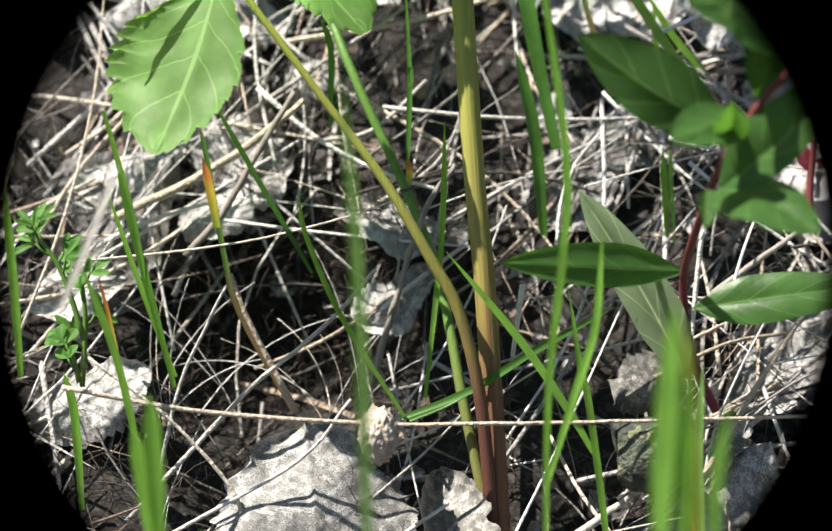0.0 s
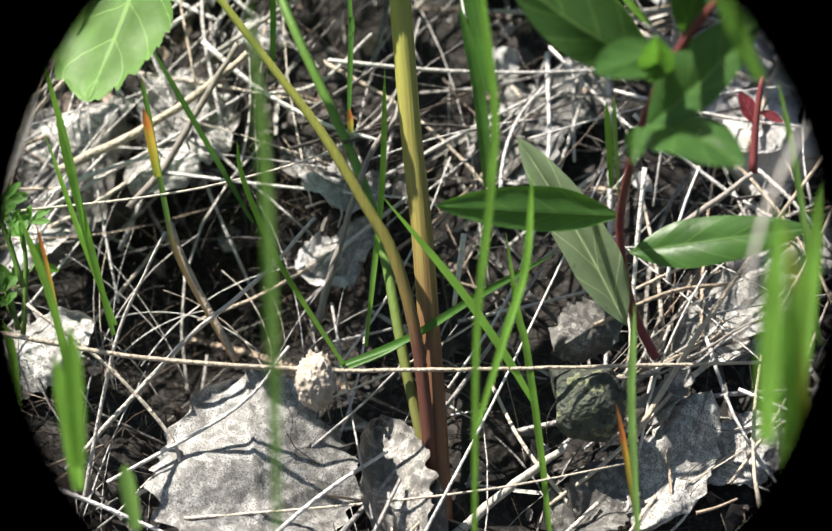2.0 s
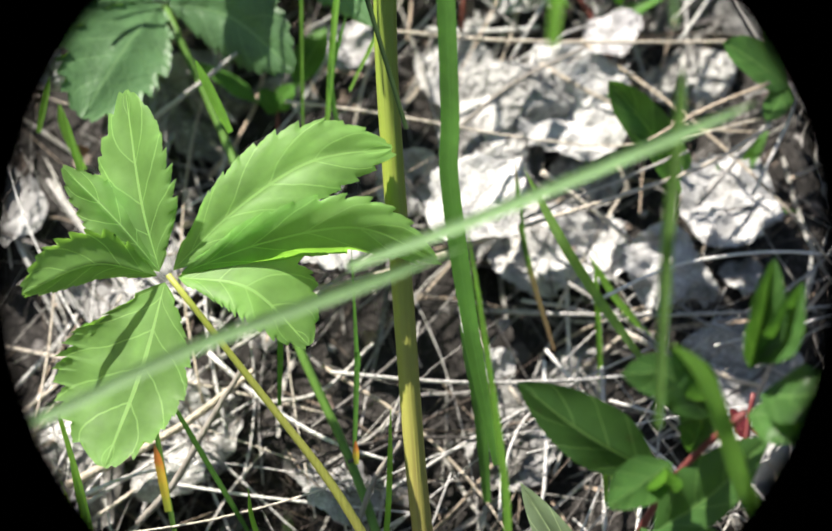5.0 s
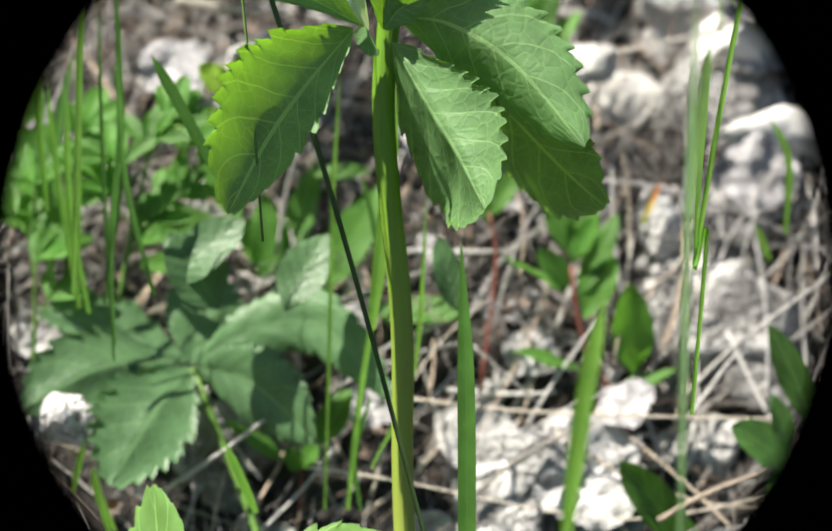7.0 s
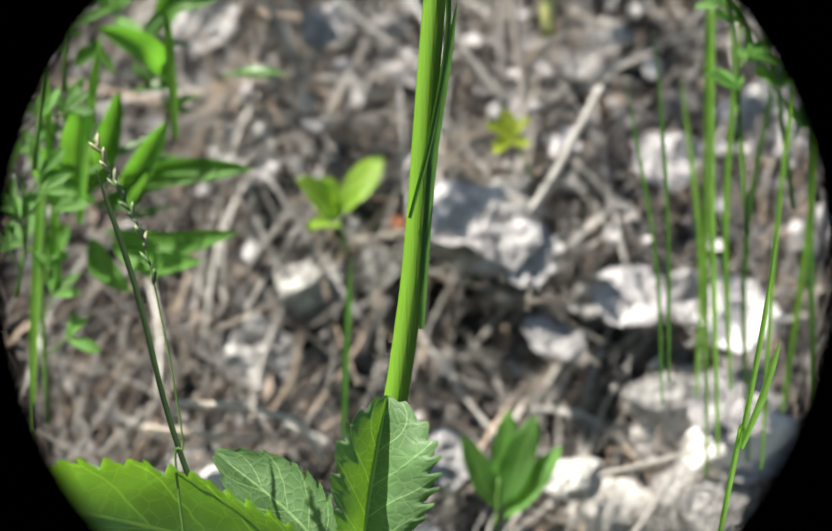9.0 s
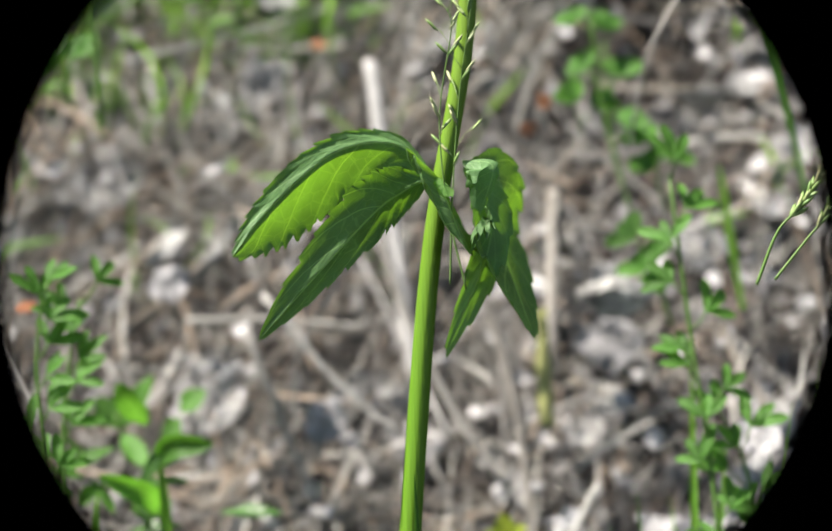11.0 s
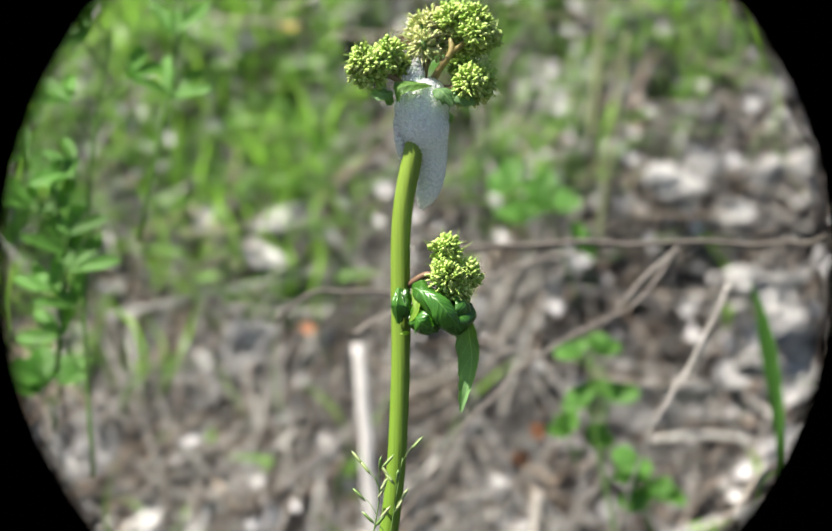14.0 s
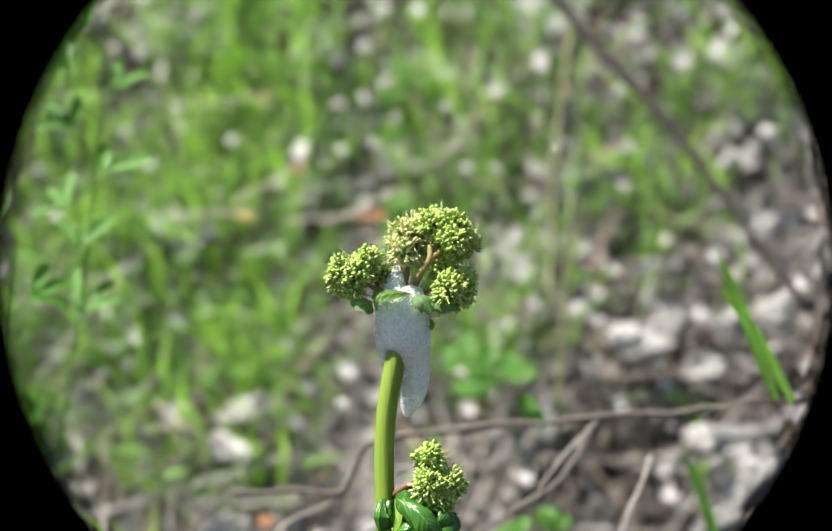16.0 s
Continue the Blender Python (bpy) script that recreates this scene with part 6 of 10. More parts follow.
    leaflet(herb, (0.0376, 0.1200, 0.3042), (0.0423, 0.1250, 0.3338), 0.0084, (0, -0.8, 0.6), droop=0.1, fold=0.2, teeth=0, belly=0.42, seed=2, material=SPRIG, name="leaf")
    leaflet(herb, (0.0391, 0.1200, 0.2992), (0.0583, 0.1200, 0.3219), 0.0084, (0, -0.8, 0.6), droop=0.2, fold=0.2, teeth=0, belly=0.42, seed=3, material=SPRIG, name="leaf")
    herb = thing("wild_herb", 'low spreading herb with narrow green leaves on the bank', 'herb', '')
    part("stem", tube(bmesh.new(), [(-0.0817, 0.1250, 0.3974), (-0.0830, 0.1250, 0.4129)], [0.0006, 0.00036], 8), STALK_GREEN, herb)
    leaflet(herb, (-0.0854, 0.1250, 0.4209), (-0.0780, 0.1190, 0.4289), 0.0048, (-0.35, -0.6, 0.7), droop=0.403, fold=0.2, teeth=0, belly=0.42, seed=0, material=HERB, name="leaf")
    leaflet(herb, (-0.0954, 0.1250, 0.4135), (-0.1062, 0.1310, 0.4174), 0.0045, (-0.3, -0.6, 0.7), droop=0.289, fold=0.2, teeth=0, belly=0.42, seed=1, material=HERB, name="leaf")
    leaflet(herb, (-0.0756, 0.1250, 0.3986), (-0.0679, 0.1110, 0.4117), 0.0058, (0.29, -0.6, 0.7), droop=0.316, fold=0.2, teeth=0, belly=0.42, seed=2, material=HERB, name="leaf")
    leaflet(herb, (-0.0915, 0.1250, 0.4220), (-0.0990, 0.1250, 0.4392), 0.0039, (0.11, -0.6, 0.7), droop=0.349, fold=0.2, teeth=0, belly=0.42, seed=3, material=HERB, name="leaf")
    leaflet(herb, (-0.0776, 0.1250, 0.4230), (-0.0880, 0.1210, 0.4274), 0.0051, (-0.15, -0.6, 0.7), droop=0.434, fold=0.2, teeth=0, belly=0.42, seed=4, material=HERB, name="leaf")
    leaflet(herb, (-0.0810, 0.1250, 0.4166), (-0.0652, 0.1240, 0.4237), 0.0041, (0.02, -0.6, 0.7), droop=0.55, fold=0.2, teeth=0, belly=0.42, seed=5, material=HERB, name="leaf")
    leaflet(herb, (-0.0715, 0.1250, 0.4166), (-0.0613, 0.1290, 0.4145), 0.0045, (-0.28, -0.6, 0.7), droop=0.396, fold=0.2, teeth=0, belly=0.42, seed=6, material=HERB, name="leaf")
    leaflet(herb, (-0.0956, 0.1250, 0.4070), (-0.0808, 0.1180, 0.4151), 0.0056, (0.16, -0.6, 0.7), droop=0.438, fold=0.2, teeth=0, belly=0.42, seed=7, material=HERB, name="leaf")
    leaflet(herb, (-0.0768, 0.1250, 0.4121), (-0.0578, 0.1270, 0.4175), 0.0046, (-0.35, -0.6, 0.7), droop=0.481, fold=0.2, teeth=0, belly=0.42, seed=8, material=HERB, name="leaf")
    leaflet(herb, (-0.0750, 0.1250, 0.3973), (-0.0633, 0.1270, 0.4013), 0.0044, (-0.38, -0.6, 0.7), droop=0.385, fold=0.2, teeth=0, belly=0.42, seed=9, material=HERB, name="leaf")
    leaflet(herb, (-0.0907, 0.1250, 0.4220), (-0.1059, 0.1160, 0.4287), 0.0038, (-0.09, -0.6, 0.7), droop=0.549, fold=0.2, teeth=0, belly=0.42, seed=10, material=HERB, name="leaf")
    leaflet(herb, (-0.0940, 0.1250, 0.4130), (-0.0882, 0.1320, 0.4310), 0.0055, (-0.18, -0.6, 0.7), droop=0.366, fold=0.2, teeth=0, belly=0.42, seed=11, material=HERB, name="leaf")
    leaflet(herb, (-0.0848, 0.1250, 0.4007), (-0.0725, 0.1160, 0.4001), 0.0039, (-0.21, -0.6, 0.7), droop=0.394, fold=0.2, teeth=0, belly=0.42, seed=12, material=HERB, name="leaf")
    herb = thing("wild_herb", 'small leafy herb on the bank', 'herb', '')
    part("stem", tube(bmesh.new(), [(-0.0943, 0.1250, 0.4358), (-0.0956, 0.1250, 0.4514)], [0.0006, 0.00036], 8), STALK_GREEN, herb)
    leaflet(herb, (-0.0889, 0.1250, 0.4559), (-0.1027, 0.1240, 0.4586), 0.0044, (0.36, -0.6, 0.7), droop=0.476, fold=0.2, teeth=0, belly=0.42, seed=0, material=SPRIG, name="leaf")
    leaflet(herb, (-0.0918, 0.1250, 0.4462), (-0.0854, 0.1290, 0.4536), 0.0057, (0.3, -0.6, 0.7), droop=0.519, fold=0.2, teeth=0, belly=0.42, seed=1, material=SPRIG, name="leaf")
    leaflet(herb, (-0.0958, 0.1250, 0.4524), (-0.1079, 0.1120, 0.4601), 0.0036, (-0.23, -0.6, 0.7), droop=0.265, fold=0.2, teeth=0, belly=0.42, seed=2, material=SPRIG, name="leaf")
    leaflet(herb, (-0.0973, 0.1250, 0.4621), (-0.1072, 0.1190, 0.4638), 0.0037, (-0.38, -0.6, 0.7), droop=0.55, fold=0.2, teeth=0, belly=0.42, seed=3, material=SPRIG, name="leaf")
    leaflet(herb, (-0.0880, 0.1250, 0.4591), (-0.0935, 0.1130, 0.4697), 0.0044, (0.28, -0.6, 0.7), droop=0.597, fold=0.2, teeth=0, belly=0.42, seed=4, material=SPRIG, name="leaf")
    leaflet(herb, (-0.0934, 0.1250, 0.4500), (-0.1015, 0.1170, 0.4545), 0.0043, (0.26, -0.6, 0.7), droop=0.265, fold=0.2, teeth=0, belly=0.42, seed=5, material=SPRIG, name="leaf")
    leaflet(herb, (-0.1090, 0.1250, 0.4377), (-0.1032, 0.1110, 0.4481), 0.0048, (0.02, -0.6, 0.7), droop=0.591, fold=0.2, teeth=0, belly=0.42, seed=6, material=SPRIG, name="leaf")
    leaflet(herb, (-0.0799, 0.1250, 0.4436), (-0.0877, 0.1290, 0.4553), 0.0039, (0.03, -0.6, 0.7), droop=0.512, fold=0.2, teeth=0, belly=0.42, seed=7, material=SPRIG, name="leaf")
    leaflet(herb, (-0.0978, 0.1250, 0.4574), (-0.0794, 0.1300, 0.4650), 0.0055, (0.25, -0.6, 0.7), droop=0.496, fold=0.2, teeth=0, belly=0.42, seed=8, material=SPRIG, name="leaf")
    herb = thing("wild_herb", 'small leafy herb on the bank', 'herb', '')
    part("stem", tube(bmesh.new(), [(-0.0636, 0.1250, 0.4277), (-0.0648, 0.1250, 0.4433)], [0.0006, 0.00036], 8), STALK_GREEN, herb)
    leaflet(herb, (-0.0708, 0.1250, 0.4413), (-0.0723, 0.1170, 0.4507), 0.0035, (-0.19, -0.6, 0.7), droop=0.477, fold=0.2, teeth=0, belly=0.42, seed=0, material=HERB, name="leaf")
    leaflet(herb, (-0.0456, 0.1250, 0.4423), (-0.0247, 0.1190, 0.4415), 0.0058, (-0.22, -0.6, 0.7), droop=0.291, fold=0.2, teeth=0, belly=0.42, seed=1, material=HERB, name="leaf")
    leaflet(herb, (-0.0716, 0.1250, 0.4500), (-0.0602, 0.1220, 0.4660), 0.0055, (0.12, -0.6, 0.7), droop=0.52, fold=0.2, teeth=0, belly=0.42, seed=2, material=HERB, name="leaf")
    leaflet(herb, (-0.0759, 0.1250, 0.4375), (-0.0573, 0.1220, 0.4385), 0.0053, (-0.26, -0.6, 0.7), droop=0.516, fold=0.2, teeth=0, belly=0.42, seed=3, material=HERB, name="leaf")
    leaflet(herb, (-0.0674, 0.1250, 0.4333), (-0.0545, 0.1340, 0.4311), 0.0044, (0.18, -0.6, 0.7), droop=0.268, fold=0.2, teeth=0, belly=0.42, seed=4, material=HERB, name="leaf")
    leaflet(herb, (-0.0740, 0.1250, 0.4515), (-0.0561, 0.1310, 0.4529), 0.0038, (0.38, -0.6, 0.7), droop=0.463, fold=0.2, teeth=0, belly=0.42, seed=5, material=HERB, name="leaf")
    leaflet(herb, (-0.0666, 0.1250, 0.4403), (-0.0747, 0.1260, 0.4457), 0.0058, (0.02, -0.6, 0.7), droop=0.573, fold=0.2, teeth=0, belly=0.42, seed=6, material=HERB, name="leaf")
    leaflet(herb, (-0.0640, 0.1250, 0.4312), (-0.0520, 0.1170, 0.4350), 0.0041, (-0.21, -0.6, 0.7), droop=0.435, fold=0.2, teeth=0, belly=0.42, seed=7, material=HERB, name="leaf")
    herb = thing("wild_herb", 'small spreading green plant on the bank', 'herb', '')
    part("stem", tube(bmesh.new(), [(-0.0824, 0.1700, 0.4589), (-0.0856, 0.1700, 0.4758)], [0.0008, 0.00048], 8), STALK_GREEN, herb)
    leaflet(herb, (-0.0839, 0.1700, 0.4702), (-0.0929, 0.1700, 0.4817), 0.0093, (0, -0.8, 0.6), droop=0.2, fold=0.2, teeth=0, belly=0.42, seed=0, material=SPRIG, name="leaf")
    leaflet(herb, (-0.0839, 0.1700, 0.4702), (-0.0722, 0.1700, 0.4885), 0.0075, (0, -0.8, 0.6), droop=0.2, fold=0.2, teeth=0, belly=0.42, seed=1, material=SPRIG, name="leaf")
    leaflet(herb, (-0.0840, 0.1700, 0.4683), (-0.0738, 0.1600, 0.4565), 0.0075, (0, -0.8, 0.6), droop=0.2, fold=0.2, teeth=0, belly=0.42, seed=2, material=SPRIG, name="leaf")
    leaflet(herb, (-0.0633, 0.1700, 0.4750), (-0.0538, 0.1700, 0.4822), 0.0093, (0, -0.8, 0.6), droop=0.2, fold=0.2, teeth=0, belly=0.42, seed=3, material=SPRIG, name="leaf")
    leaflet(herb, (-0.0634, 0.1700, 0.4732), (-0.0693, 0.1700, 0.4640), 0.0075, (0, -0.8, 0.6), droop=0.2, fold=0.2, teeth=0, belly=0.42, seed=4, material=SPRIG, name="leaf")
    herb = thing("wild_herb", 'blurred yellow-green herb behind the whorl', 'herb', '')
    part("stem", tube(bmesh.new(), [(-0.0538, 0.1200, 0.2784), (-0.0568, 0.1200, 0.2983)], [0.0008, 0.00048], 8), STALK_GREEN, herb)
    leaflet(herb, (-0.0568, 0.1200, 0.2950), (-0.0665, 0.1200, 0.3050), 0.0099, (0, -0.8, 0.6), droop=0.2, fold=0.2, teeth=0, belly=0.42, seed=0, material=LIME_LEAF, name="leaf")
    leaflet(herb, (-0.0560, 0.1200, 0.2966), (-0.0450, 0.1200, 0.3113), 0.0099, (0, -0.8, 0.6), droop=0.2, fold=0.2, teeth=0, belly=0.42, seed=1, material=LIME_LEAF, name="leaf")
    leaflet(herb, (-0.0569, 0.1200, 0.2917), (-0.0385, 0.1100, 0.2949), 0.0083, (0, -0.8, 0.6), droop=0.3, fold=0.2, teeth=0, belly=0.42, seed=2, material=LIME_LEAF, name="leaf")
    leaflet(herb, (-0.0569, 0.1200, 0.2884), (-0.0767, 0.1200, 0.2854), 0.0076, (0, -0.8, 0.6), droop=0.3, fold=0.2, teeth=0, belly=0.42, seed=3, material=LIME_LEAF, name="leaf")
    herb = thing("wild_herb", 'low broad-leaved herb under the whorl', 'herb', '')
    leaflet(herb, (-0.0720, 0.0600, 0.2346), (-0.0496, 0.0600, 0.2533), 0.0163, (0, -0.8, 0.6), droop=0.3, fold=0.2, teeth=0, belly=0.42, seed=0, material=GROUND_LEAF, name="leaf")
    leaflet(herb, (-0.0383, 0.0600, 0.2265), (-0.0261, 0.0700, 0.2488), 0.0148, (0, -0.8, 0.6), droop=0.3, fold=0.2, teeth=0, belly=0.42, seed=1, material=GROUND_LEAF, name="leaf")
    leaflet(herb, (-0.0574, 0.0600, 0.2269), (-0.0717, 0.0600, 0.2493), 0.0177, (0, -0.8, 0.6), droop=0.3, fold=0.2, teeth=0, belly=0.42, seed=2, material=GROUND_LEAF, name="leaf")
    leaflet(herb, (0.0120, 0.0600, 0.2254), (0.0065, 0.0600, 0.2477), 0.0089, (0, -0.8, 0.6), droop=0.2, fold=0.2, teeth=0, belly=0.42, seed=3, material=GROUND_LEAF, name="leaf")
    herb = thing("wild_herb", "low rosette of long narrow bright green leaves", "herb", "")
    sheet(herb, [(-0.0868, 0.1300, 0.4017), (-0.0623, 0.1160, 0.4109), (-0.0349, 0.1000, 0.4108)], (-0.0612, 0.1120, 0.4070), (-0.0628, 0.1140, 0.4150), belly=0.5, teeth=0, seed=0, material=SPRIG, name="leaf")
    sheet(herb, [(-0.0855, 0.1320, 0.3945), (-0.0632, 0.1180, 0.3886), (-0.0406, 0.1020, 0.3914)], (-0.0632, 0.1140, 0.3848), (-0.0626, 0.1160, 0.3928), belly=0.5, teeth=0, seed=1, material=SPRIG, name="leaf")
    sheet(herb, [(-0.0908, 0.1340, 0.4052), (-0.0823, 0.1200, 0.4192), (-0.0754, 0.1040, 0.4361)], (-0.0779, 0.1160, 0.4179), (-0.0858, 0.1180, 0.4207), belly=0.5, teeth=0, seed=2, material=SPRIG, name="leaf")
    sheet(herb, [(-0.0937, 0.1300, 0.4054), (-0.0919, 0.1160, 0.4197), (-0.0874, 0.1000, 0.4323)], (-0.0873, 0.1120, 0.4194), (-0.0957, 0.1140, 0.4200), belly=0.5, teeth=0, seed=3, material=SPRIG, name="leaf")
    sheet(herb, [(-0.0976, 0.1320, 0.4020), (-0.1002, 0.1180, 0.4113), (-0.1030, 0.1020, 0.4220)], (-0.0959, 0.1140, 0.4134), (-0.1034, 0.1160, 0.4094), belly=0.5, teeth=0, seed=4, material=SPRIG, name="leaf")
    sheet(herb, [(-0.0830, 0.1340, 0.4014), (-0.0713, 0.1200, 0.4137), (-0.0609, 0.1040, 0.4264)], (-0.0675, 0.1160, 0.4113), (-0.0743, 0.1180, 0.4162), belly=0.5, teeth=0, seed=5, material=SPRIG, name="leaf")
    sheet(herb, [(-0.0836, 0.1300, 0.3911), (-0.0683, 0.1160, 0.3829), (-0.0515, 0.1000, 0.3828)], (-0.0692, 0.1120, 0.3794), (-0.0667, 0.1140, 0.3869), belly=0.5, teeth=0, seed=6, material=SPRIG, name="leaf")
    sheet(herb, [(-0.0960, 0.1320, 0.3967), (-0.1008, 0.1180, 0.3874), (-0.1009, 0.1020, 0.3770)], (-0.1038, 0.1140, 0.3894), (-0.0968, 0.1160, 0.3858), belly=0.5, teeth=0, seed=7, material=SPRIG, name="leaf")
    sheet(herb, [(-0.0894, 0.1340, 0.3928), (-0.0842, 0.1200, 0.3815), (-0.0739, 0.1040, 0.3741)], (-0.0872, 0.1160, 0.3799), (-0.0803, 0.1180, 0.3836), belly=0.5, teeth=0, seed=8, material=SPRIG, name="leaf")
    sheet(herb, [(-0.0677, 0.1300, 0.4554), (-0.0590, 0.1160, 0.4649), (-0.0449, 0.1120, 0.4650)], (-0.0568, 0.1120, 0.4609), (-0.0606, 0.1140, 0.4684), belly=0.5, teeth=0, seed=9, material=SPRIG, name="leaf")
    sheet(herb, [(-0.0631, 0.1320, 0.4412), (-0.0682, 0.1180, 0.4498), (-0.0829, 0.1140, 0.4570)], (-0.0653, 0.1140, 0.4529), (-0.0704, 0.1160, 0.4464), belly=0.5, teeth=0, seed=10, material=SPRIG, name="leaf")
    sheet(herb, [(-0.0695, 0.1340, 0.4716), (-0.0728, 0.1200, 0.4794), (-0.0755, 0.1160, 0.4861)], (-0.0686, 0.1160, 0.4810), (-0.0762, 0.1180, 0.4774), belly=0.5, teeth=0, seed=11, material=SPRIG, name="leaf")
    sprig([(-0.1159, 0.0900, 0.2045), (-0.1150, 0.0900, 0.2304), (-0.1158, 0.0900, 0.2499), (-0.1132, 0.0900, 0.2677)], 8, 0.014, 0.005, 1, 'leafy green clover sprig with narrow oblong leaflets', SPRIG)
    sprig([(-0.0889, 0.0850, 0.2286), (-0.0855, 0.0850, 0.2495), (-0.0813, 0.0850, 0.2656), (-0.0788, 0.0850, 0.2769)], 10, 0.015, 0.0055, 2, 'leafy green clover sprig with narrow oblong leaflets', SPRIG)
    sprig([(-0.1092, 0.1100, 0.2232), (-0.1081, 0.1100, 0.2534), (-0.1069, 0.1100, 0.2854)], 8, 0.016, 0.007, 3, 'leafy green clover sprig with narrow oblong leaflets', SPRIG)
    sprig([(-0.0874, 0.0950, 0.2431), (-0.0775, 0.0950, 0.2562), (-0.0684, 0.0950, 0.2709)], 8, 0.013, 0.005, 4, 'leafy green clover sprig with narrow oblong leaflets', SPRIG)
    sprig([(-0.1021, 0.0100, 0.0385), (-0.1003, 0.0100, 0.0565), (-0.1013, 0.0100, 0.0694)], 5, 0.006, 0.0022, 5, 'leafy green clover sprig with narrow oblong leaflets', SPRIG)
    sprig([(-0.0993, 0.0000, 0.0509), (-0.1035, 0.0000, 0.0667), (-0.1069, 0.0000, 0.0734), (-0.1105, 0.0000, 0.0787)], 7, 0.006, 0.0018, 6, 'tiny vetch sprig with pairs of narrow leaflets', SPRIG)
    sprig([(-0.1012, 0.0000, 0.0406), (-0.1031, 0.0000, 0.0511)], 3, 0.005, 0.003, 7, 'small clover sprig by the stones', SPRIG)
    sprig([(-0.0962, 0.0700, 0.4100), (-0.0906, 0.0700, 0.4598), (-0.0915, 0.0700, 0.4929), (-0.0876, 0.0700, 0.5165)], 9, 0.011, 0.0036, 11, 'tall leafy clover stalk, half hidden among grass', SPRIG)
    sprig([(-0.0903, 0.0900, 0.4344), (-0.0872, 0.0900, 0.4832), (-0.0814, 0.0900, 0.5125)], 7, 0.011, 0.0036, 12, 'tall leafy clover stalk, half hidden among grass', SPRIG)
    sprig([(0.1104, 0.0800, 0.3853), (0.1077, 0.0800, 0.4496), (0.1039, 0.0800, 0.4917), (0.1004, 0.0800, 0.5407)], 12, 0.011, 0.0036, 13, 'tall leafy clover stalk, half hidden among grass', SPRIG)
    sprig([(0.1268, 0.0900, 0.3935), (0.1222, 0.0900, 0.4361), (0.1168, 0.0900, 0.4626)], 8, 0.011, 0.0036, 14, 'tall leafy clover stalk, half hidden among grass', SPRIG)
    sprig([(-0.0994, 0.1000, 0.3353), (-0.0996, 0.1000, 0.3865), (-0.0936, 0.1000, 0.4312)], 9, 0.011, 0.0036, 15, 'tall leafy clover stalk, half hidden among grass', SPRIG)
    sprig([(-0.1042, 0.0800, 0.3739), (-0.1006, 0.0800, 0.3923), (-0.1017, 0.0800, 0.4093)], 6, 0.011, 0.0036, 16, 'tall leafy clover stalk, half hidden among grass', SPRIG)
    sprig([(-0.0771, 0.1200, 0.5698), (-0.0809, 0.1200, 0.6235), (-0.0789, 0.1200, 0.6762), (-0.0734, 0.1200, 0.7140)], 9, 0.016, 0.0050, 17, 'tall leafy clover stalk, half hidden among grass', SPRIG)
    sprig([(-0.0663, 0.1400, 0.6463), (-0.0548, 0.1400, 0.7098), (-0.0483, 0.1400, 0.7569), (-0.0430, 0.1400, 0.7957)], 9, 0.016, 0.0050, 18, 'tall leafy clover stalk, half hidden among grass', SPRIG)
    sprig([(-0.0891, 0.1200, 0.6033), (-0.0878, 0.1200, 0.6371), (-0.0915, 0.1200, 0.6677)], 6, 0.016, 0.0050, 19, 'tall leafy clover stalk, half hidden among grass', SPRIG)
    sprig([(0.0997, 0.2200, 0.5703), (0.0985, 0.2200, 0.6076)], 2, 0.011, 0.0080, 21, 'small bright green clover behind the stem', SPRIG)
    sprig([(0.0931, 0.2500, 0.6321), (0.0863, 0.2500, 0.6571), (0.0824, 0.2500, 0.6655)], 3, 0.012, 0.0080, 22, 'small bright green clover behind the stem', SPRIG)
    sprig([(0.1026, 0.1900, 0.5316), (0.0932, 0.1900, 0.5777), (0.0908, 0.1900, 0.6104)], 3, 0.010, 0.0070, 23, 'small clover sprig on the bank', SPRIG)
    sprig([(0.1094, 0.1600, 0.4961), (0.1033, 0.1600, 0.5216)], 4, 0.01, 0.006, 24, 'small clover sprig on the bank', SPRIG)
    sprig([(-0.0960, 0.1600, 0.5836), (-0.0976, 0.1600, 0.5948)], 4, 0.014, 0.009, 25, 'small clover sprig on the bank', SPRIG)
    sprig([(0.0790, 0.3000, 0.6550), (0.0754, 0.3000, 0.6779)], 4, 0.014, 0.009, 26, 'leafy green stalk at the bank', SPRIG)
    sprig([(0.1153, 0.2000, 0.5386), (0.1123, 0.2000, 0.5580)], 3, 0.011, 0.007, 27, 'leafy green stalk at the bank', SPRIG)
    sprig([(0.0865, 0.2000, 0.5699), (0.0848, 0.2000, 0.5775)], 2, 0.011, 0.007, 28, 'leafy green stalk at the bank', SPRIG)


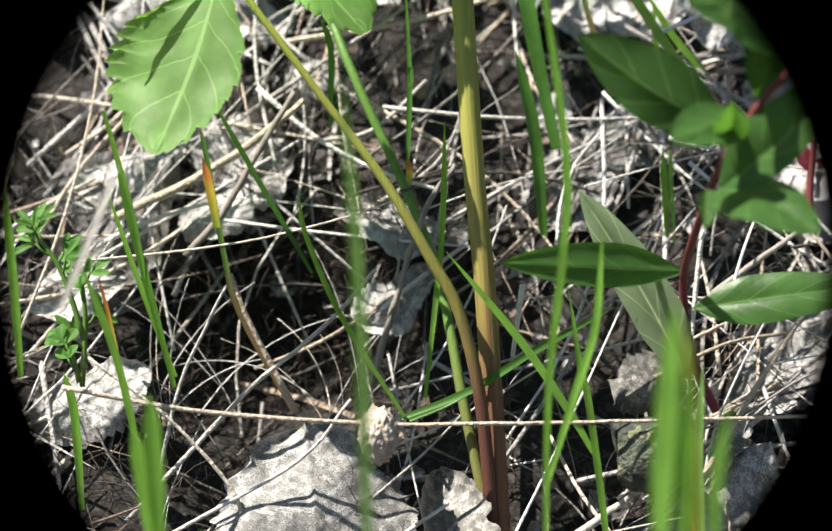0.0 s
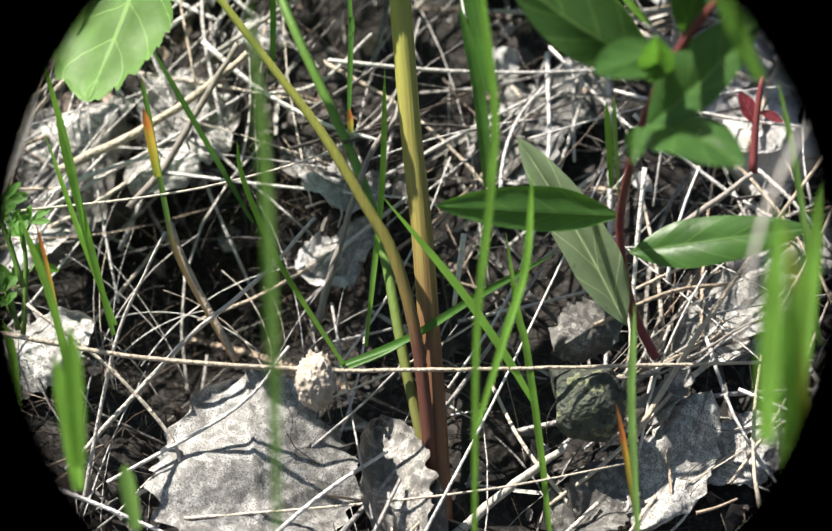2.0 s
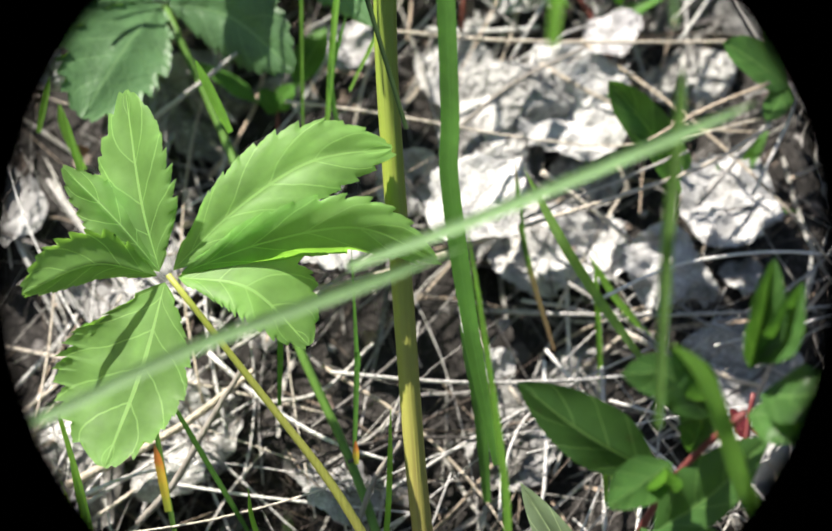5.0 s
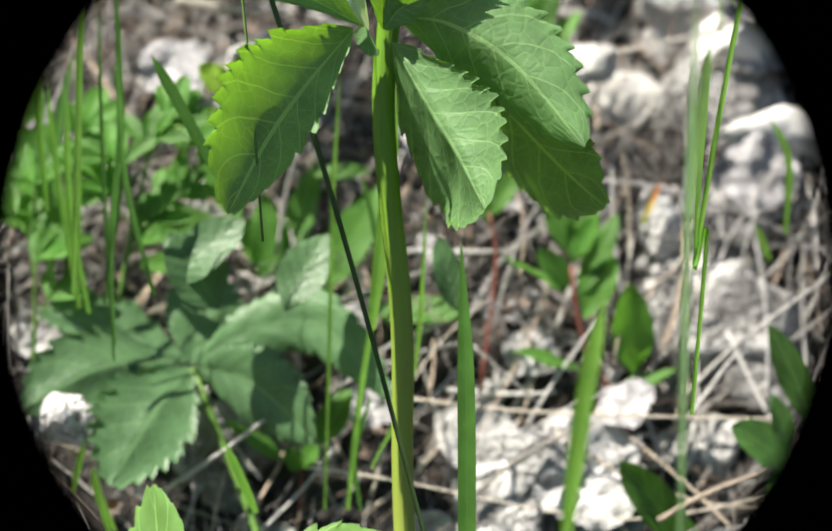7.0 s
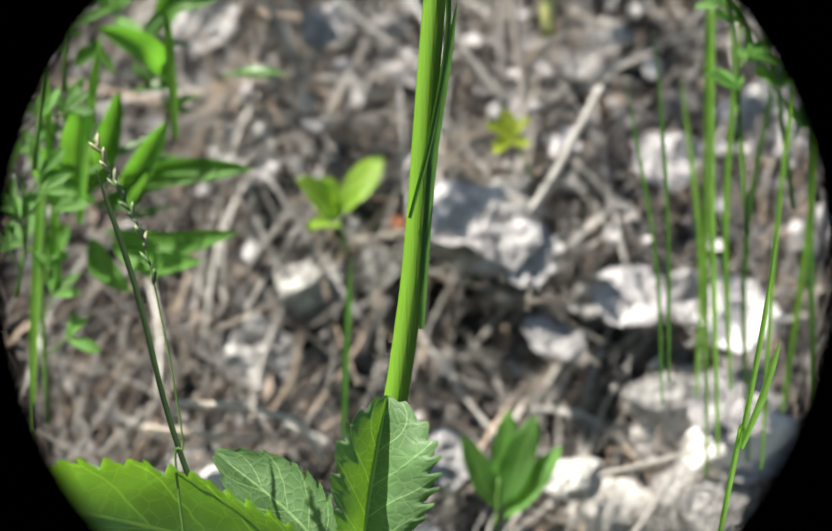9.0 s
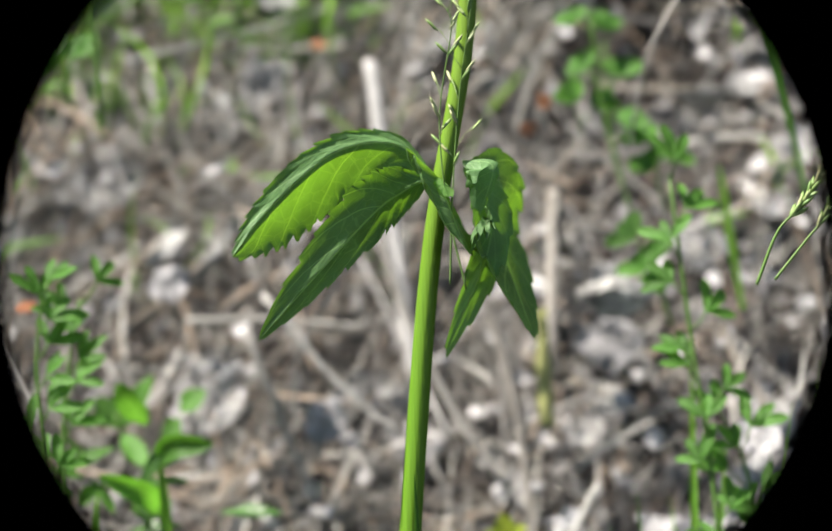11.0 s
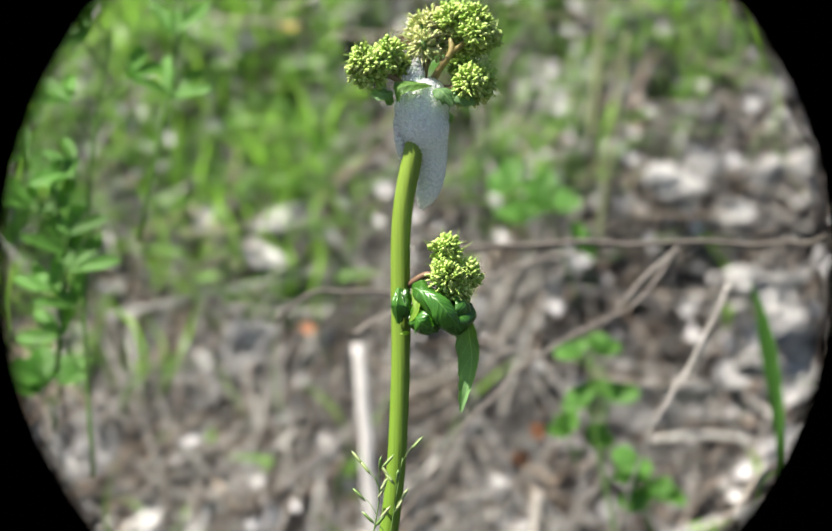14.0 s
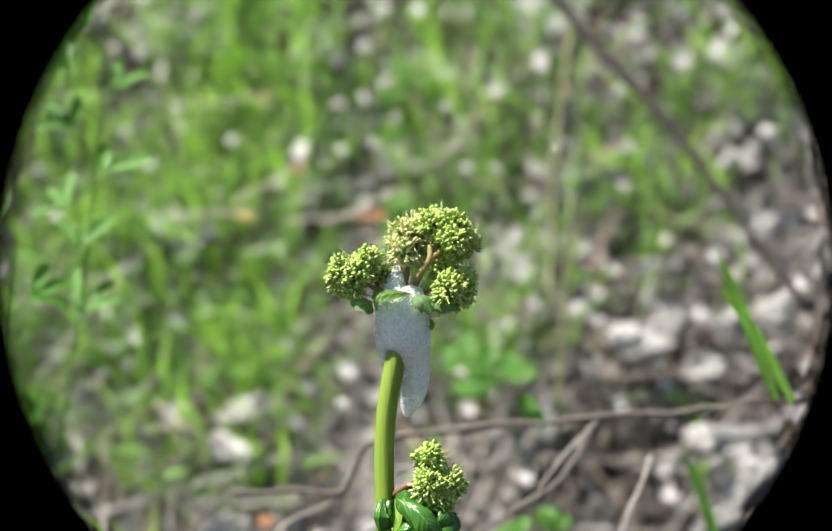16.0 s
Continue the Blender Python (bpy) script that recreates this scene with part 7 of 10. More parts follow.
def sticks():
    stick([(-0.1032, -0.0120, 0.0409), (-0.0731, -0.0120, 0.0338), (-0.0329, -0.0120, 0.0285), (-0.0009, -0.0120, 0.0266), (0.0337, -0.0120, 0.0254), (0.0910, -0.0120, 0.0237)], 0.00061, 0.00043, STRAW_TAN, 'dry_straw_stalk', 'long tan straw lying level across the stem base', 'straw', 'long dry straws')
    stick([(-0.0890, -0.0020, -0.0075), (-0.0782, -0.0020, 0.0345), (-0.0695, -0.0020, 0.0529), (-0.0639, -0.0020, 0.0627)], 0.00050, 0.00035, STRAW_PALE, 'dry_straw_stalk', 'long dry grey straw lying over the litter', 'straw', 'long dry straws')
    stick([(-0.0922, 0.0030, 0.0053), (-0.0624, 0.0030, 0.0344), (-0.0477, 0.0030, 0.0457), (-0.0370, 0.0030, 0.0546), (-0.0276, 0.0030, 0.0643)], 0.00064, 0.00045, STRAW_PALE, 'dry_straw_stalk', 'long dry grey straw lying over the litter', 'straw', 'long dry straws')
    stick([(-0.0809, -0.0060, 0.0030), (-0.0486, -0.0060, 0.0194), (-0.0353, -0.0060, 0.0337)], 0.00050, 0.00035, STRAW_PALE, 'dry_straw_stalk', 'long dry grey straw lying over the litter', 'straw', 'long dry straws')
    stick([(-0.0765, -0.0040, -0.0021), (-0.0633, -0.0040, 0.0073), (-0.0770, -0.0040, 0.0283), (-0.0982, -0.0040, 0.0471)], 0.00056, 0.00039, STRAW_TAN, 'dry_straw_stalk', 'long dry grey straw lying over the litter', 'straw', 'long dry straws')
    stick([(-0.0489, 0.0060, 0.0294), (-0.0591, 0.0060, 0.0519), (-0.0634, 0.0060, 0.0649)], 0.00077, 0.00054, STRAW_TAN, 'dry_straw_stalk', 'long dry grey straw lying over the litter', 'straw', 'long dry straws')
    stick([(-0.0954, 0.0350, 0.0794), (-0.0704, 0.0350, 0.0903), (-0.0521, 0.0350, 0.1015), (-0.0436, 0.0350, 0.1078)], 0.00123, 0.00086, STRAW_TAN, 'dry_straw_stalk', 'broad dead grass leaf in the litter', 'straw', 'long dry straws')
    stick([(-0.0765, 0.0300, 0.0690), (-0.0665, 0.0300, 0.0792), (-0.0546, 0.0300, 0.0973), (-0.0458, 0.0300, 0.1102)], 0.00101, 0.00071, WOOD, 'twig', 'dark grey twig in the litter', 'twig', '')
    stick([(0.0021, -0.0060, -0.0153), (0.0153, -0.0060, -0.0046), (0.0316, -0.0060, 0.0061)], 0.00137, 0.00096, WOOD, 'twig', 'thick pale grey twig beside the stem base', 'twig', '')
    stick([(0.0590, 0.0200, 0.0525), (0.0700, 0.0200, 0.0598), (0.0851, 0.0200, 0.0696)], 0.00093, 0.00065, WOOD, 'twig', 'grey twig on the bank', 'twig', '')
    stick([(-0.0297, 0.0200, 0.0348), (-0.0234, 0.0200, 0.0530), (-0.0141, 0.0200, 0.0776), (-0.0055, 0.0200, 0.0890)], 0.00093, 0.00065, WOOD, 'twig', 'shaggy grey twig leaning in the litter', 'twig', '')
    stick([(-0.1036, 0.0120, 0.0695), (-0.0649, 0.0120, 0.0719), (-0.0388, 0.0120, 0.0763), (-0.0204, 0.0120, 0.0812)], 0.00032, 0.00023, STRAW_TAN, 'dry_straw_stalk', 'long dry grey straw lying over the litter', 'straw', 'long dry straws')
    stick([(0.0325, 0.0000, 0.0216), (0.0555, 0.0000, 0.0215), (0.0765, 0.0000, 0.0319), (0.0921, 0.0000, 0.0361)], 0.00038, 0.00027, WOOD, 'twig', 'thin dark twig lying over stones', 'twig', '')
    stick([(-0.0394, 0.0450, 0.0972), (-0.0253, 0.0450, 0.0999), (-0.0108, 0.0450, 0.1122)], 0.00063, 0.00044, STRAW_PALE, 'dry_straw_stalk', 'long dry grey straw lying over the litter', 'straw', 'long dry straws')
    stick([(-0.0306, 0.0400, 0.0773), (-0.0093, 0.0400, 0.0899), (-0.0001, 0.0400, 0.1072)], 0.00055, 0.00039, STRAW_PALE, 'dry_straw_stalk', 'long dry grey straw lying over the litter', 'straw', 'long dry straws')
    stick([(0.0374, 0.0450, 0.0722), (0.0438, 0.0450, 0.0886), (0.0460, 0.0450, 0.1052)], 0.00063, 0.00044, STRAW_PALE, 'dry_straw_stalk', 'long dry grey straw lying over the litter', 'straw', 'long dry straws')
    stick([(0.0560, 0.0120, 0.0725), (0.0517, 0.0120, 0.0375), (0.0574, 0.0120, 0.0187)], 0.00065, 0.00045, STRAW_PALE, 'dry_straw_stalk', 'long dry grey straw lying over the litter', 'straw', 'long dry straws')
    stick([(0.0095, 0.0120, 0.0581), (0.0060, 0.0120, 0.0400)], 0.00078, 0.00055, STRAW_PALE, 'dry_straw_stalk', 'long dry grey straw lying over the litter', 'straw', 'long dry straws')
    stick([(-0.0508, 0.0550, 0.1247), (-0.0095, 0.0550, 0.1298), (0.0353, 0.0550, 0.1421), (0.0804, 0.0550, 0.1545), (0.1047, 0.0550, 0.1665)], 0.00073, 0.00051, STRAW_TAN, 'dry_straw_stalk', 'long dry grey straw lying over the litter', 'straw', 'long dry straws')
    stick([(-0.0604, 0.0500, 0.1052), (-0.0184, 0.0500, 0.1306), (-0.0033, 0.0500, 0.1399)], 0.00065, 0.00046, STRAW_PALE, 'dry_straw_stalk', 'long dry grey straw lying over the litter', 'straw', 'long dry straws')
    stick([(0.0149, 0.0600, 0.1386), (0.0421, 0.0600, 0.1460), (0.0817, 0.0600, 0.1603)], 0.00059, 0.00041, STRAW_PALE, 'dry_straw_stalk', 'long dry grey straw lying over the litter', 'straw', 'long dry straws')
    stick([(-0.0318, 0.0700, 0.1795), (-0.0066, 0.0700, 0.1753), (0.0382, 0.0700, 0.1656), (0.0686, 0.0700, 0.1626), (0.1056, 0.0700, 0.1683)], 0.00045, 0.00032, STRAW_TAN, 'dry_straw_stalk', 'long dry grey straw lying over the litter', 'straw', 'long dry straws')
    stick([(0.0396, 0.0600, 0.1565), (0.0511, 0.0600, 0.1471), (0.0642, 0.0600, 0.1359)], 0.00089, 0.00062, STRAW_TAN, 'dry_straw_stalk', 'long dry grey straw lying over the litter', 'straw', 'long dry straws')
    stick([(-0.0761, 0.0700, 0.1724), (-0.0573, 0.0700, 0.1846), (-0.0446, 0.0700, 0.1939)], 0.00079, 0.00055, STRAW_PALE, 'dry_straw_stalk', 'long dry grey straw lying over the litter', 'straw', 'long dry straws')
    stick([(-0.0032, 0.0800, 0.1989), (0.0356, 0.0800, 0.1943), (0.0764, 0.0800, 0.1921), (0.1174, 0.0800, 0.1907)], 0.00056, 0.00039, STRAW_TAN, 'dry_straw_stalk', 'long dry grey straw lying over the litter', 'straw', 'long dry straws')
    stick([(0.0180, 0.0800, 0.2147), (0.0389, 0.0800, 0.1959)], 0.00056, 0.00039, STRAW_PALE, 'dry_straw_stalk', 'long dry grey straw lying over the litter', 'straw', 'long dry straws')
    stick([(0.0840, 0.0850, 0.1989), (0.1024, 0.0850, 0.2151), (0.1305, 0.0850, 0.2353)], 0.00073, 0.00051, STRAW_PALE, 'dry_straw_stalk', 'long dry grey straw lying over the litter', 'straw', 'long dry straws')
    stick([(0.0856, 0.0850, 0.1923), (0.1007, 0.0850, 0.2118)], 0.00057, 0.00040, STRAW_PALE, 'dry_straw_stalk', 'long dry grey straw lying over the litter', 'straw', 'long dry straws')
    stick([(0.0707, 0.0600, 0.1634), (0.0850, 0.0600, 0.1710), (0.1056, 0.0600, 0.1785)], 0.00085, 0.00060, STRAW_TAN, 'dry_straw_stalk', 'long dry grey straw lying over the litter', 'straw', 'long dry straws')
    stick([(0.0159, 0.0800, 0.1679), (0.0355, 0.0800, 0.1822), (0.0568, 0.0800, 0.1916)], 0.00072, 0.00051, WOOD, 'twig', 'thin forked dead twig', 'twig', '')
    stick([(0.0797, 0.1400, 0.2848), (0.0944, 0.1400, 0.3063), (0.1018, 0.1400, 0.3207)], 0.00080, 0.00056, STRAW_PALE, 'dry_straw_stalk', 'long dry grey straw lying over the litter', 'straw', 'long dry straws')
    stick([(0.0726, 0.1400, 0.3100), (0.1036, 0.1400, 0.3171), (0.1219, 0.1400, 0.3261)], 0.00071, 0.00050, WOOD, 'twig', 'thin dead twig lying on stones', 'twig', '')
    stick([(-0.0420, 0.1100, 0.2427), (-0.0366, 0.1100, 0.2698), (-0.0280, 0.1100, 0.2900)], 0.00068, 0.00047, STRAW_PALE, 'dry_straw_stalk', 'long dry grey straw lying over the litter', 'straw', 'long dry straws')
    stick([(0.0247, 0.1000, 0.2153), (0.0351, 0.1000, 0.2470), (0.0471, 0.1000, 0.2670)], 0.00058, 0.00041, STRAW_PALE, 'dry_straw_stalk', 'long dry grey straw lying over the litter', 'straw', 'long dry straws')
    stick([(-0.0762, 0.1500, 0.3297), (-0.0583, 0.1500, 0.3269), (-0.0385, 0.1500, 0.3251)], 0.00127, 0.00089, STRAW_TAN, 'dry_straw_stalk', 'long dry grey straw lying over the litter', 'straw', 'long dry straws')
    stick([(0.1179, 0.1200, 0.2343), (0.1146, 0.1200, 0.2570), (0.1253, 0.1200, 0.2744)], 0.00060, 0.00042, STRAW_PALE, 'dry_straw_stalk', 'long dry grey straw lying over the litter', 'straw', 'long dry straws')
    stick([(-0.0640, 0.1300, 0.3386), (-0.0404, 0.1300, 0.3362), (-0.0253, 0.1300, 0.3306), (-0.0172, 0.1300, 0.3185)], 0.00119, 0.00083, STRAW_TAN, 'dry_straw_stalk', 'long dry grey straw lying over the litter', 'straw', 'long dry straws')
    stick([(0.1143, 0.2000, 0.3361), (0.0930, 0.2000, 0.3942), (0.0745, 0.2000, 0.4178)], 0.00114, 0.00080, STRAW_PALE, 'dry_straw_stalk', 'long dry grey straw lying over the litter', 'straw', 'long dry straws')
    stick([(0.0404, 0.2200, 0.5287), (0.0549, 0.2200, 0.4834), (0.0622, 0.2200, 0.4144)], 0.00202, 0.00141, WOOD, 'twig', 'pale dead stalk leaning in the litter', 'twig', '')
    stick([(0.0085, 0.2200, 0.5441), (0.0155, 0.2200, 0.5133), (0.0340, 0.2200, 0.4680), (0.0531, 0.2200, 0.4390)], 0.00202, 0.00141, WOOD, 'twig', 'pale dead stalk leaning in the litter', 'twig', '')
    stick([(-0.0696, 0.2400, 0.5091), (-0.0343, 0.2400, 0.5078), (0.0029, 0.2400, 0.5023)], 0.00145, 0.00102, STRAW_PALE, 'dry_straw_stalk', 'long dry grey straw lying over the litter', 'straw', 'long dry straws')
    stick([(0.0560, 0.1800, 0.3971), (0.0682, 0.1800, 0.4156), (0.0826, 0.1800, 0.4416)], 0.00171, 0.00120, STRAW_PALE, 'dry_straw_stalk', 'long dry grey straw lying over the litter', 'straw', 'long dry straws')
    stick([(-0.0421, 0.2000, 0.5033), (-0.0260, 0.2000, 0.4576), (-0.0188, 0.2000, 0.4417)], 0.00137, 0.00096, STRAW_PALE, 'dry_straw_stalk', 'long dry grey straw lying over the litter', 'straw', 'long dry straws')
    stick([(-0.0369, 0.2200, 0.5171), (-0.0099, 0.2200, 0.4817), (0.0135, 0.2200, 0.4606)], 0.00141, 0.00099, STRAW_PALE, 'dry_straw_stalk', 'long dry grey straw lying over the litter', 'straw', 'long dry straws')
    stick([(0.0206, 0.2550, 0.4785), (0.0177, 0.2550, 0.4994), (0.0139, 0.2650, 0.5391), (0.0108, 0.2700, 0.5756), (0.0073, 0.2800, 0.6144)], 0.00318, 0.00286, PALE_WOOD, 'cut_stalk', 'pale cut dead stalk standing on the bank', 'stick', '')
    stick([(0.0723, 0.2500, 0.4814), (0.0740, 0.2500, 0.4978), (0.0774, 0.2600, 0.5347), (0.0793, 0.2650, 0.5558)], 0.00293, 0.00220, WOOD, 'cut_stalk', 'grey cut dead stalk standing on the bank', 'stick', '')
    stick([(0.0667, 0.2000, 0.4620), (0.0671, 0.2000, 0.4816), (0.0673, 0.2000, 0.5053)], 0.00294, 0.00235, GREEN_WOOD, 'stub', 'short greenish dead stub', 'stick', '')
    # fallen branch
    fallen_branch([(-0.0217, 0.1300, 0.6183), (-0.0080, 0.1300, 0.6287), (0.0058, 0.1300, 0.6302), (0.0195, 0.1300, 0.6286), (0.0281, 0.1300, 0.6282), (0.0324, 0.1300, 0.6350), (0.0342, 0.1300, 0.6410), (0.0455, 0.1300, 0.6448), (0.0816, 0.1300, 0.6463), (0.1126, 0.1300, 0.6464), (0.1505, 0.1300, 0.6468), (0.1780, 0.1300, 0.6471), (0.3132, 0.3300, 0.6357)], [[(0.1126, 0.1300, 0.6459), (0.0984, 0.1300, 0.6272), (0.0672, 0.1300, 0.6105), (0.0429, 0.1300, 0.5871), (0.0052, 0.1400, 0.5312), (-0.0053, 0.1700, 0.5065), (-0.0184, 0.2150, 0.4663)], [(0.0057, 0.1300, 0.6165), (0.0126, 0.1300, 0.6198), (0.0298, 0.1300, 0.6282), (0.0574, 0.1300, 0.6381), (0.0816, 0.1300, 0.6437)], [(0.1286, 0.1300, 0.6336), (0.1168, 0.1300, 0.6081), (0.1026, 0.1300, 0.5854), (0.0988, 0.1700, 0.5537), (0.0996, 0.2600, 0.5041)], [(0.1108, 0.1300, 0.6451), (0.1020, 0.1300, 0.6357), (0.0915, 0.1300, 0.6256)], [(0.0672, 0.1300, 0.6105), (0.0570, 0.1300, 0.6107), (0.0466, 0.1300, 0.6057)]])
    stick([(0.1151, 0.2600, 0.8310), (0.1345, 0.2600, 0.8016), (0.1580, 0.2600, 0.7721), (0.1860, 0.2600, 0.7264), (0.2099, 0.2600, 0.6882)], 0.00254, 0.00178, DARK_WOOD, 'branch', 'dark dead branch leaning across the bank', 'branch', '')
    stick([(0.1108, 0.3400, 0.7017), (0.1169, 0.3400, 0.7662), (0.1292, 0.3400, 0.8316)], 0.00188, 0.00132, GRASS_STALK, 'tall_stalk', 'tall greenish dry stalk', 'stalk', '')
    stick([(0.1069, 0.3000, 0.6494), (0.1141, 0.3000, 0.6966), (0.1213, 0.3000, 0.7487)], 0.00156, 0.00109, GRASS_STALK, 'tall_stalk', 'tall greenish dry stalk', 'stalk', '')


def stones_and_leaves():
    rock((-0.0970, 0.0600, 0.0795), (0.0187, 0.0104, 0.0173), 3, STONE_DARK, 'speckled grey stone behind grass')
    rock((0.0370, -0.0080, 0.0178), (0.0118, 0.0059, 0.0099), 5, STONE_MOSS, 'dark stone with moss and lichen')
    rock((-0.0325, 0.0800, 0.0939), (0.0090, 0.0054, 0.0090), 6, STONE, 'pale grey limestone lump in the litter')
    rock((0.0387, 0.0750, 0.0929), (0.0148, 0.0089, 0.0148), 7, STONE, 'pale grey limestone lump in the litter')
    rock((0.0308, 0.0900, 0.1569), (0.0172, 0.0103, 0.0204), 10, STONE, 'pale grey limestone lump in the litter')
    rock((0.0928, 0.1100, 0.1765), (0.0195, 0.0078, 0.0130), 11, STONE, 'pale grey limestone lump in the litter')
    rock((-0.0526, 0.1000, 0.1832), (0.0112, 0.0048, 0.0080), 12, STONE, 'pale grey limestone lump in the litter')
    rock((0.1084, 0.1180, 0.2135), (0.0258, 0.0134, 0.0224), 13, STONE, 'pale grey limestone lump in the litter')
    rock((0.1110, 0.1580, 0.2934), (0.0239, 0.0121, 0.0202), 14, STONE, 'pale grey limestone lump in the litter')
    rock((0.0861, 0.1280, 0.2513), (0.0079, 0.0047, 0.0131), 15, STONE, 'pale grey limestone lump in the litter')
    rock((0.0380, 0.0880, 0.1763), (0.0179, 0.0078, 0.0130), 16, STONE_DARK, 'grey stone in the litter')
    rock((0.1006, 0.1380, 0.2415), (0.0231, 0.0107, 0.0178), 17, STONE_DARK, 'grey stone in the litter')
    rock((0.1080, 0.1780, 0.3257), (0.0228, 0.0080, 0.0133), 18, STONE, 'pale grey limestone lump in the litter')
    rock((-0.0461, 0.1580, 0.3088), (0.0110, 0.0066, 0.0110), 19, STONE, 'pale grey limestone lump in the litter')
    rock((-0.1021, 0.0680, 0.1933), (0.0110, 0.0057, 0.0094), 20, STONE, 'pale grey limestone lump in the litter')
    rock((0.0959, 0.2000, 0.3635), (0.0107, 0.0051, 0.0086), 22, STONE, 'pale grey limestone lump in the litter')
    rock((0.0993, 0.1700, 0.3308), (0.0140, 0.0049, 0.0082), 23, STONE_DARK, 'grey stone in the litter')
    rock((-0.0256, 0.1800, 0.3747), (0.0103, 0.0043, 0.0072), 24, STONE, 'pale grey limestone lump in the litter')
    rock((0.0446, 0.2000, 0.3803), (0.0080, 0.0033, 0.0055), 25, STONE, 'pale grey limestone lump in the litter')
    rock((-0.0166, 0.2500, 0.4732), (0.0086, 0.0032, 0.0053), 26, STONE, 'pale grey limestone lump in the litter')
    rock((0.0649, 0.1500, 0.3085), (0.0109, 0.0041, 0.0069), 27, STONE, 'pale grey limestone lump in the litter')
    rock((0.1525, 0.3400, 0.6861), (0.0118, 0.0040, 0.0066), 28, STONE, 'pale grey limestone lump in the litter')
    rock((0.1688, 0.2600, 0.6075), (0.0095, 0.0041, 0.0068), 29, STONE, 'pale grey limestone lump in the litter')
    rock((0.0948, 0.2000, 0.5104), (0.0136, 0.0047, 0.0078), 30, STONE, 'pale grey limestone lump in the litter')
    rock((0.1285, 0.4200, 0.7738), (0.0116, 0.0043, 0.0072), 31, PALE_STONE, 'sunlit whitish stone on the bank')
    rock((0.1428, 0.3400, 0.6924), (0.0117, 0.0034, 0.0056), 32, STONE, 'pale grey limestone lump in the litter')
    rock((0.1667, 0.2800, 0.6405), (0.0097, 0.0039, 0.0065), 33, STONE, 'pale grey limestone lump in the litter')
    rock((0.1898, 0.3400, 0.6941), (0.0084, 0.0039, 0.0065), 34, STONE, 'pale grey limestone lump in the litter')
    rock((-0.0381, 0.3400, 0.6550), (0.0084, 0.0036, 0.0061), 35, STONE, 'pale grey limestone lump in the litter')
    dead_leaf((-0.0660, 0.0700, 0.0895), 0.0485, 150, 20, 3, 'white dead poplar leaf behind straw')
    dead_leaf((0.0270, 0.0500, 0.0812), 0.0310, 80, 20, 7, 'pale grey dead poplar leaf')
    dead_leaf((-0.0251, 0.0350, 0.0510), 0.0205, 40, 30, 8, 'pale grey dead poplar leaf')
    dead_leaf((-0.0074, 0.0500, 0.0704), 0.0155, 20, 20, 10, 'pale grey dead poplar leaf')
    dead_leaf((-0.0283, 0.0650, 0.0830), 0.0233, 90, 20, 11, 'pale grey dead poplar leaf')
    dead_leaf((0.0435, 0.0850, 0.1081), 0.0272, 120, 20, 12, 'pale grey dead poplar leaf')
    dead_leaf((0.0196, 0.2400, 0.4567), 0.0228, 20, 20, 13, 'pale grey dead poplar leaf', POPLAR_DULL)
    dead_leaf((0.0615, 0.1700, 0.3539), 0.0245, 150, 30, 14, 'pale grey dead poplar leaf', POPLAR_DULL)
    dead_leaf((0.1096, 0.1700, 0.3670), 0.0218, 90, 20, 15, 'pale grey dead poplar leaf', POPLAR_DULL)
    dead_leaf((0.1169, 0.1400, 0.3322), 0.0337, 40, 15, 16, 'pale grey dead poplar leaf', POPLAR_DULL)
    dead_leaf((0.0228, 0.1500, 0.3170), 0.0237, 100, 20, 17, 'pale grey dead poplar leaf', POPLAR_DULL)
    dead_leaf((0.1318, 0.1300, 0.4570), 0.0197, 60, 20, 18, 'pale grey dead poplar leaf', POPLAR_DULL)
    dead_leaf((-0.0689, 0.2000, 0.5220), 0.0176, 45, 20, 19, 'pale grey dead poplar leaf', POPLAR_DULL)
    dead_leaf((0.0964, 0.2400, 0.4916), 0.0265, 10, 20, 20, 'pale grey dead poplar leaf', POPLAR_DULL)
    dead_leaf((-0.1090, 0.1200, 0.4330), 0.0116, 80, 20, 21, 'pale grey dead poplar leaf', POPLAR_DULL)
    dead_leaf((-0.0139, 0.2000, 0.4689), 0.0191, 40, 20, 22, 'pale grey dead poplar leaf', POPLAR_DULL)
    dead_leaf((0.0474, 0.1700, 0.3906), 0.0280, 20, 15, 68, 'pale grey dead poplar leaf', POPLAR_DULL)
    dead_leaf((-0.0123, 0.1000, 0.1958), 0.0187, 60, 20, 24, 'pale grey dead poplar leaf', POPLAR_DULL)
    dead_leaf((0.0319, 0.1200, 0.2282), 0.0233, 30, 20, 25, 'pale grey dead poplar leaf', POPLAR_DULL)
    dead_leaf((-0.1148, 0.1400, 0.2576), 0.0201, 80, 20, 26, 'pale grey dead poplar leaf', POPLAR_DULL)
    dead_leaf((-0.0605, 0.1500, 0.2881), 0.0231, 60, 20, 27, 'pale grey dead poplar leaf', POPLAR_DULL)
    dead_leaf((0.0667, 0.0900, 0.1955), 0.0221, 20, 30, 28, 'pale grey dead poplar leaf', POPLAR_DULL)
    dead_leaf((0.0349, 0.1900, 0.3993), 0.0366, 40, 15, 67, 'pale mauve-grey dead leaf in the litter', POPLAR_DULL)
    dead_leaf((0.0533, 0.1700, 0.3851), 0.0273, 80, 20, 62, 'pale mauve-grey dead leaf in the litter', POPLAR_DULL)
    dead_leaf((0.0891, 0.1800, 0.3676), 0.0305, 140, 20, 63, 'pale grey dead poplar leaf', POPLAR_DULL)
    dead_leaf((0.1092, 0.2000, 0.4168), 0.0286, 30, 20, 64, 'pale grey dead poplar leaf', POPLAR_DULL)
